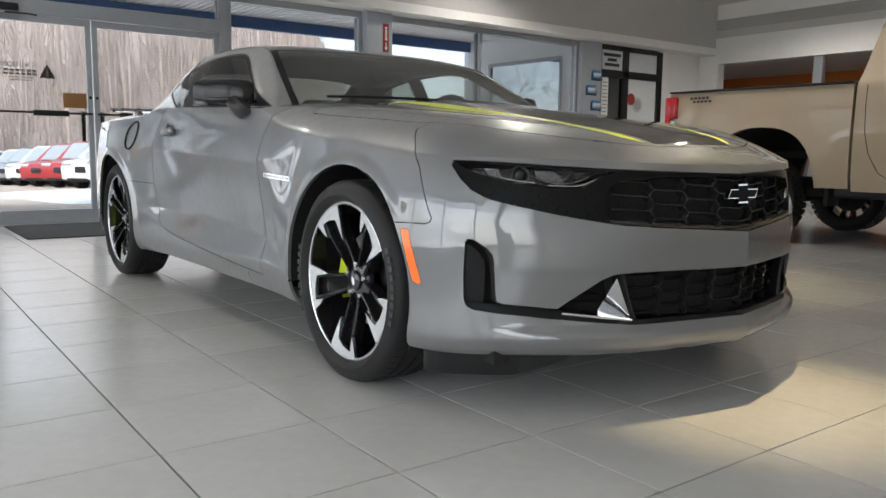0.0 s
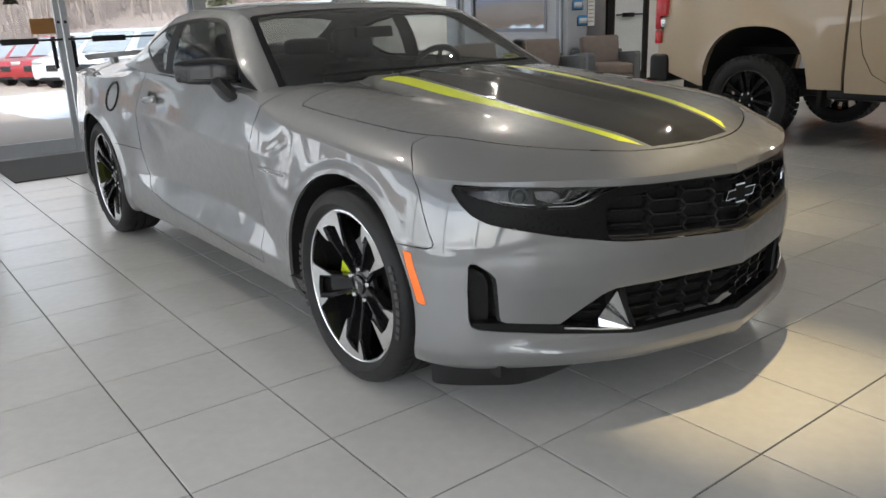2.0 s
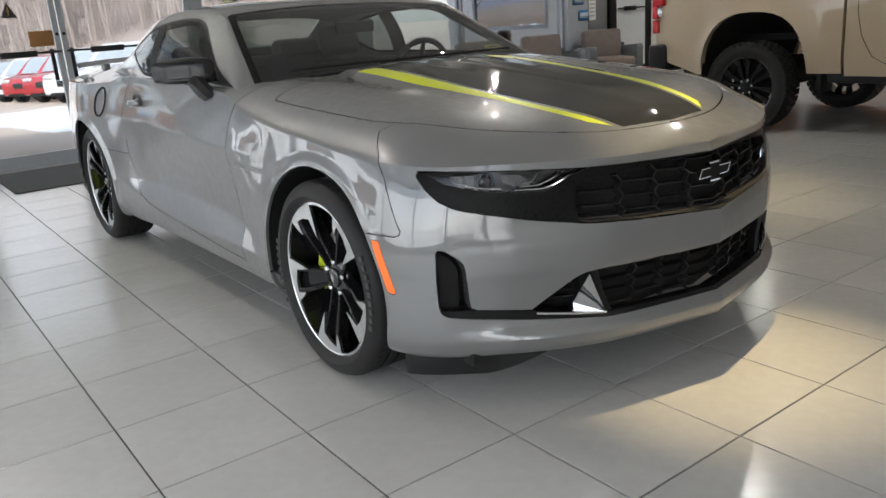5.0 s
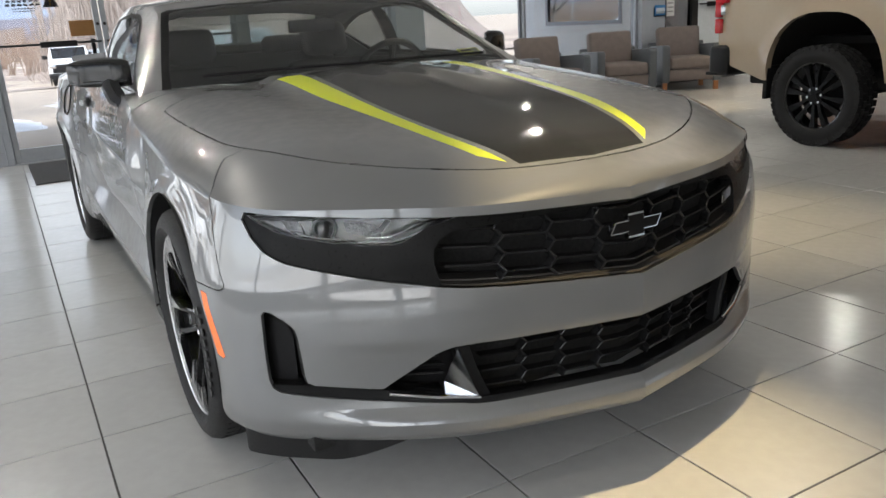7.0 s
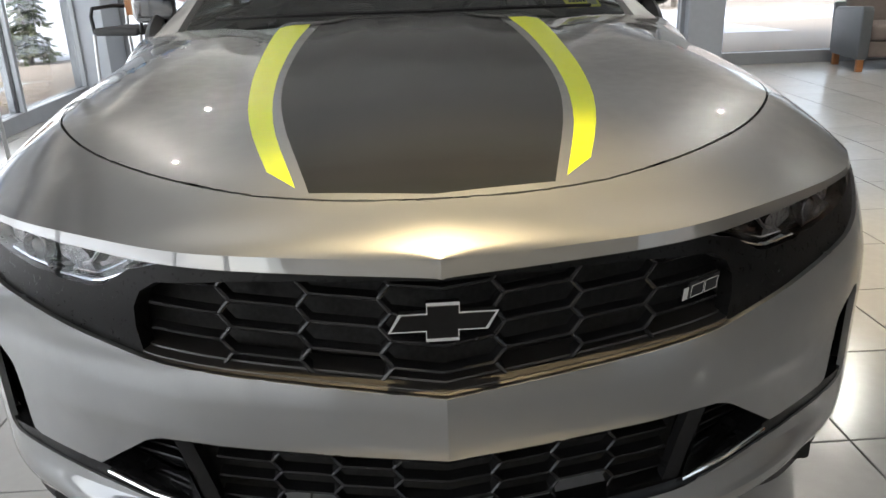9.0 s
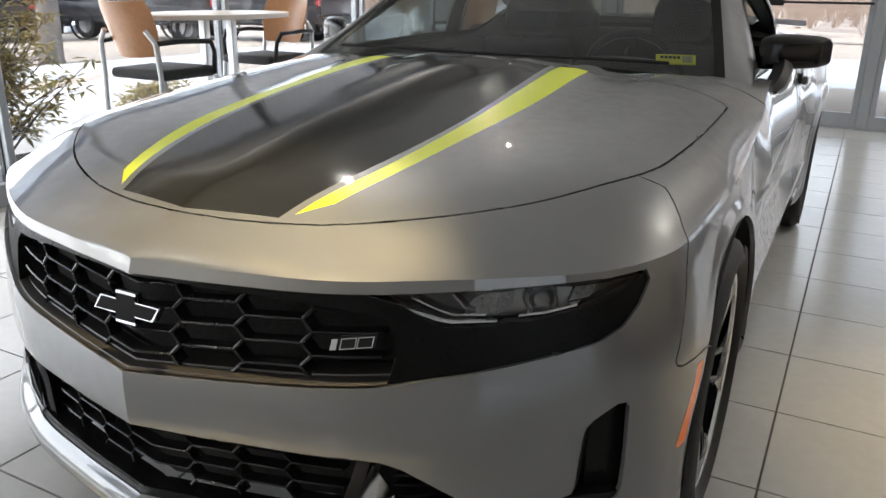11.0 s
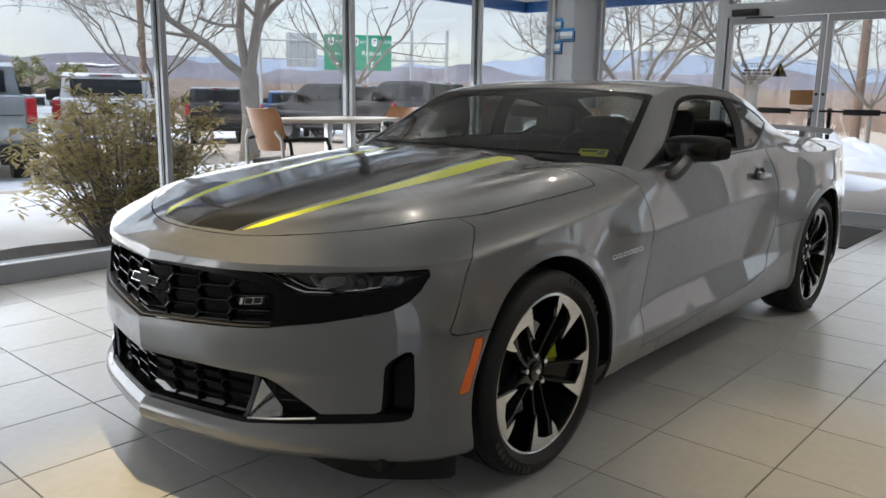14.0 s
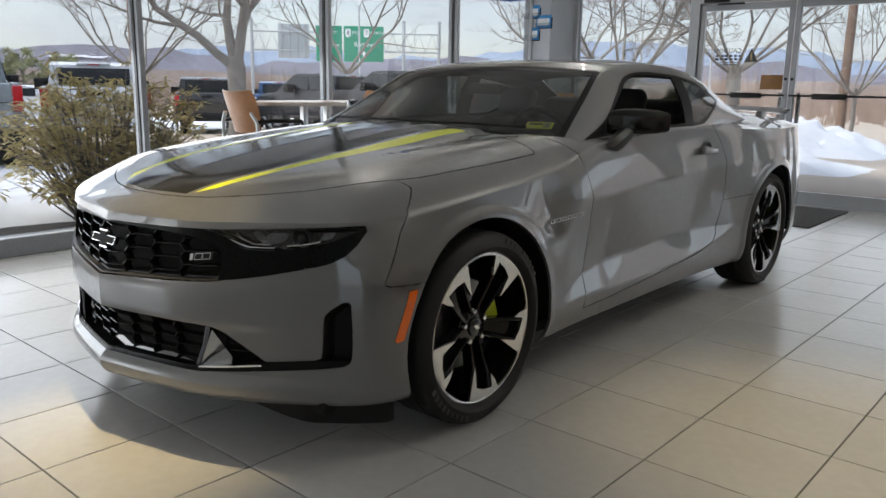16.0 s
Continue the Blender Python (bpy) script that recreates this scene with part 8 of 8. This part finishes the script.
def shrub(x, y, rx, ry, h, seed, stems, leaves, label):
    """Rhododendron: crooked stems, whorls of long drooping leaves at their tips."""
    rnd = random.Random(seed)
    root = thing("shrub", label, "shrub", ground_pose(x, y, 0))
    st, lf = bmesh.new(), bmesh.new()
    for k in range(stems):
        a = rnd.uniform(0, 6.28)
        cz = rnd.uniform(-0.38, 1.0)
        q = math.sqrt(max(0.0, 1 - cz * cz)) * rnd.uniform(0.45, 1.0) ** 0.5
        lump = 1 + 0.16 * math.sin(3 * a + 2.1 * cz + seed) + 0.08 * math.sin(7 * a - 3 * cz)
        top = Vector((math.cos(a) * rx * q * lump, math.sin(a) * ry * q * lump, h * (0.50 + 0.44 * math.copysign(abs(cz) ** 0.75, cz) * lump) * rnd.uniform(0.86, 1.03)))
        base = Vector((top.x * 0.32, top.y * 0.32, 0))
        mid_ = Vector((top.x * 0.6 + rnd.uniform(-0.1, 0.1), top.y * 0.6 + rnd.uniform(-0.1, 0.1), max(0.06, top.z * rnd.uniform(0.45, 0.75))))
        add_tube(st, [base, mid_, top], [0.011, 0.006, 0.0025], 5, False)
        whorls = [(top, leaves)]
        for j in range(3):
            a0 = mid_.lerp(top, rnd.uniform(-0.2, 0.85))
            tip = a0 + Vector((rnd.uniform(-0.18, 0.18), rnd.uniform(-0.18, 0.18), rnd.uniform(-0.06, 0.08)))
            add_tube(st, [a0, tip], [0.004, 0.002], 3, False)
            whorls.append((tip, leaves - 2))
        for at, j in [(w, j) for w, n_ in whorls for j in range(n_)]:
            b = 2 * math.pi * j / leaves + rnd.uniform(-0.35, 0.35)
            l = rnd.uniform(0.075, 0.135)
            d = Vector((math.cos(b), math.sin(b), rnd.uniform(-0.75, 0.7))).normalized()
            s = d.cross(Vector((0, 0, 1))).normalized() * l * 0.155
            o = at + Vector((rnd.uniform(-0.02, 0.02), rnd.uniform(-0.02, 0.02), rnd.uniform(-0.03, 0.02)))
            cup_ = Vector((0, 0, 0.006))
            vs = [lf.verts.new(o + p) for p in (d * 0.01, d * l * 0.5 + s + cup_, d * l + Vector((0, 0, -0.012)), d * l * 0.5 - s + cup_)]
            lf.faces.new((vs[0], vs[1], vs[2]))
            lf.faces.new((vs[0], vs[2], vs[3]))
    part("stems", st, M_BARK, root, "crooked brown stems")
    part("leaves", lf, M_LEAF, root, "long drooping olive leaves")
    return root


shrub(-4.35, 1.25, 0.66, 1.02, 1.42, 41, 150, 9, "olive green rhododendron shrub in the snow by the window")
shrub(-4.3, 3.3, 0.4, 0.5, 0.5, 42, 60, 8, "low green shrub by the window")
shrub(-4.2, 5.4, 0.4, 0.4, 0.45, 43, 50, 8, "low green shrub by the corner")

# ---- outside: road sign gantry, poles, hills ----
gantry = thing("road_sign_gantry", "steel truss gantry with green highway direction signs", "road sign", pose(-45.2, 40.3, -1.5, 0, 0, 47))
for x in (-6.6, 5.2, 8.0):
    part("post", tube_bm([(x, 0, -1), (x, 0, 7.6)], 0.13, 8), M_GALV, gantry)
for z in (5.2, 6.6):
    part("chord", tube_bm([(-6.6, 0, z), (8, 0, z)], 0.07, 6), M_GALV, gantry)
for k in range(14):
    x = -6.6 + 1.04 * k
    part("brace", tube_bm([(x, 0, 5.2), (x + 0.52, 0, 6.6), (x + 1.04, 0, 5.2)], 0.045, 5), M_GALV, gantry)
for nm, x0, x1, town, words in (("sign_west", -1.65, 0.35, "Fair Haven", ((0.35, "4", "WEST"),)), ("sign_east", 0.5, 3.6, "Rutland", ((0.12, "4", "EAST"), (1.55, "7", "NORTH")))):
    sp = part("sign_panel", box_bm((x0, -0.35, 4.4), (x1, -0.28, 7.1), 0.02), M_GREEN_SIGN, gantry, "green highway sign")
    lettering("sign_word", town, 0.50 if "east" in nm else 0.37, pose((x0 + x1) / 2, -0.37, 5.55, 90, 0, 0), M_SIGN_WHITE, sp, "white letters", 0.01, "CENTER")
    for dx, num, txt in words:
        sh = part("route_shield", prism_bm([(x0 + dx, 6.35), (x0 + dx + 0.21, 6.22), (x0 + dx + 0.42, 6.35), (x0 + dx + 0.44, 6.75), (x0 + dx + 0.38, 6.9), (x0 + dx + 0.04, 6.9), (x0 + dx - 0.02, 6.75)], -0.375, -0.355, 1), M_SIGN_WHITE, sp, "white route shield", smooth=False)
        lettering("sign_number", num, 0.5, pose(x0 + dx + 0.21, -0.39, 6.42, 90, 0, 0), M_BLACK_MATT, sp, "black route number", 0.005, "CENTER")
        lettering("sign_word", txt, 0.30, pose(x0 + dx + 0.52, -0.37, 6.5, 90, 0, 0), M_SIGN_WHITE, sp, "white letters", 0.01, "LEFT")
    ar = bmesh.new()
    add_prism(ar, [(-0.06, -0.25), (0.06, -0.25), (0.06, 0.08), (0.2, 0.08), (0, 0.34), (-0.2, 0.08), (-0.06, 0.08)], -0.385, -0.36, 1)
    ar.transform(pose((x0 + x1) / 2, 0, 4.9, 0, 0 if "east" in nm else -90, 0))
    part("arrow", ar, M_SIGN_WHITE, sp, "white arrow", smooth=False)
blank = part("sign_back", box_bm((-4.6, 0.1, 4.6), (-2.2, 0.16, 7.2), 0.02), M_GALV, gantry, "grey back of another sign")
for k in range(4):
    part("stiffener", box_bm((-4.3 + 0.6 * k, 0.0, 4.6), (-4.2 + 0.6 * k, 0.1, 7.2)), M_BAND, blank, smooth=False)


def utility_pole(x, y, h, label):
    p = thing("utility_pole", label, "pole", ground_pose(x, y, 0), "utility poles")
    part("shaft", tube_bm([(0, 0, -0.5), (0, 0, h)], [0.15, 0.11], 10), M_POLE, p)
    part("crossarm", box_bm((-0.9, -0.05, h - 0.7), (0.9, 0.05, h - 0.58)), M_POLE, p, smooth=False)


utility_pole(-4.3, 25.0, 10, "brown wooden utility pole beyond the snow bank")
utility_pole(-27.0, 13.6, 11, "brown wooden utility pole in the lot")


def street_lamp(x, y, h):
    p = thing("street_lamp", "thin grey street lamp by the road", "street lamp", ground_pose(x, y, 0), "street lamps")
    part("shaft", tube_bm([(0, 0, -0.5), (0, 0, h), (0.3, 0, h + 0.4), (1.3, 0, h + 0.5)], 0.06, 6), M_GALV, p)
    part("head", box_bm((1.2, -0.12, h + 0.42), (1.8, 0.12, h + 0.55), 0.03), M_GALV, p)


for x, y in ((-14, 38), (-20, 42), (-36, 34)):
    street_lamp(x, y, 7)


def ridge_height(a, height, seed):
    return max(1.0, height * (0.6 + 0.5 * noise.noise(Vector((a * 3.1, seed, 0))) + 0.2 * noise.noise(Vector((a * 11, seed, 1))) + 0.1 * noise.noise(Vector((a * 31, seed, 4))) + 0.03 * noise.noise(Vector((a * 70, seed, 2)))))


def ridge(name, radius, a0, a1, base, height, seed, mat, label):
    bm = bmesh.new()
    rows = []
    for a in np.linspace(radians(a0), radians(a1), 160):
        x, y = radius * math.sin(a), radius * math.cos(a)
        h = ridge_height(a, height, seed)
        rows.append([bm.verts.new((x * (1 + 0.12 * k / 4), y * (1 + 0.12 * k / 4), base + (h - base) * (k / 4) ** 0.8)) for k in range(5)])
    grid_faces(bm, rows)
    return tagged(part(name, bm, mat), label, "hills", "", "structure")


# distance haze is mixed into the base colours of far hills and ridge
M_HILL_FAR = material("far_hills_haze_blue", (0.24, 0.29, 0.37), 1, 0, 0.01, 0.15)
M_HILL_MID = material("wooded_ridge_haze_grey", (0.165, 0.16, 0.19), 1, 0, 0.03, 0.35)
M_BRUSH = material("far_brown_brush", (0.20, 0.155, 0.13), 1, 0, 0.15, 0.35)
ridge("far_hills", 780, -130, 10, -6, 62, 5.0, M_HILL_FAR, "far hills on the horizon, blue haze put into their colour")
ridge("wooded_hills", 420, -130, 6, -5, 24, 9.0, M_HILL_MID, "wooded ridge, distance haze put into its violet-grey colour")
ridge("tree_line", 122, -130, 2, -4, 4.5, 14.0, M_BRUSH, "brown brush and bare tree line")
field = bmesh.new()
rows = []
for a in np.radians(np.linspace(-67.2, -63.4, 40)):
    h = ridge_height(a, 24, 9.0)
    low = 12.6 + 0.5 * noise.noise(Vector((a * 60, 2, 0)))
    high = low + 0.5 + 1.7 * min(1.0, 14 * min(a + radians(67.3), radians(-63.3) - a)) * (0.75 + 0.5 * noise.noise(Vector((a * 150, 7, 0))))
    line = []
    for z in np.linspace(low, high, 4):
        f = min(0.97, (z + 5) / (h + 5)) ** 1.25
        r = 420 * (1 + 0.12 * f) - 2.5
        line.append(field.verts.new((r * math.sin(a), r * math.cos(a), z)))
    rows.append(line)
grid_faces(field, rows)
tagged(part("snow_field", field, M_SNOW), "snowy open field on the wooded ridge", "snow", "", "structure")
# ---- floor tiles, last ----
tile_bm = box_bm((-PITCH / 2 + 0.0027, -PITCH / 2 + 0.0027, -0.01), (PITCH / 2 - 0.0027, PITCH / 2 - 0.0027, 0), 0.0014, 1)
tile_me = bpy.data.meshes.new("tile")
tile_bm.to_mesh(tile_me)
tile_me.materials.append(M_TILE)
rest = bmesh.new()
near = 0
for i in range(-4, 37):
    for j in range(-12, 19):
        x = TX + PITCH * (i + 0.5) + SKEW * PITCH * (j + 0.5)
        y = TY + PITCH * (j + 0.5) - SKEW * PITCH * (i + 0.5)
        if not (XW - 0.15 < x < XE + 4.5 and YS - 0.1 < y < YN + 0.1):
            continue
        if -3.0 < x < 4.0 and -2.4 < y < 6.2:
            t = new("tile", tile_me)
            t.matrix_basis = pose(x, y, 0, 0, 0, -math.degrees(SKEW))
            t.parent = floor
            near += 1
        else:
            geo = bmesh.ops.create_cube(rest, size=1)["verts"]
            for v in geo:
                v.co = Vector((x + v.co.x * (PITCH - 0.0044), y + v.co.y * (PITCH - 0.0044), -0.005 + v.co.z * 0.01))
tagged(part("far_tiles", rest, M_TILE, floor, smooth=False), kind="stuff")
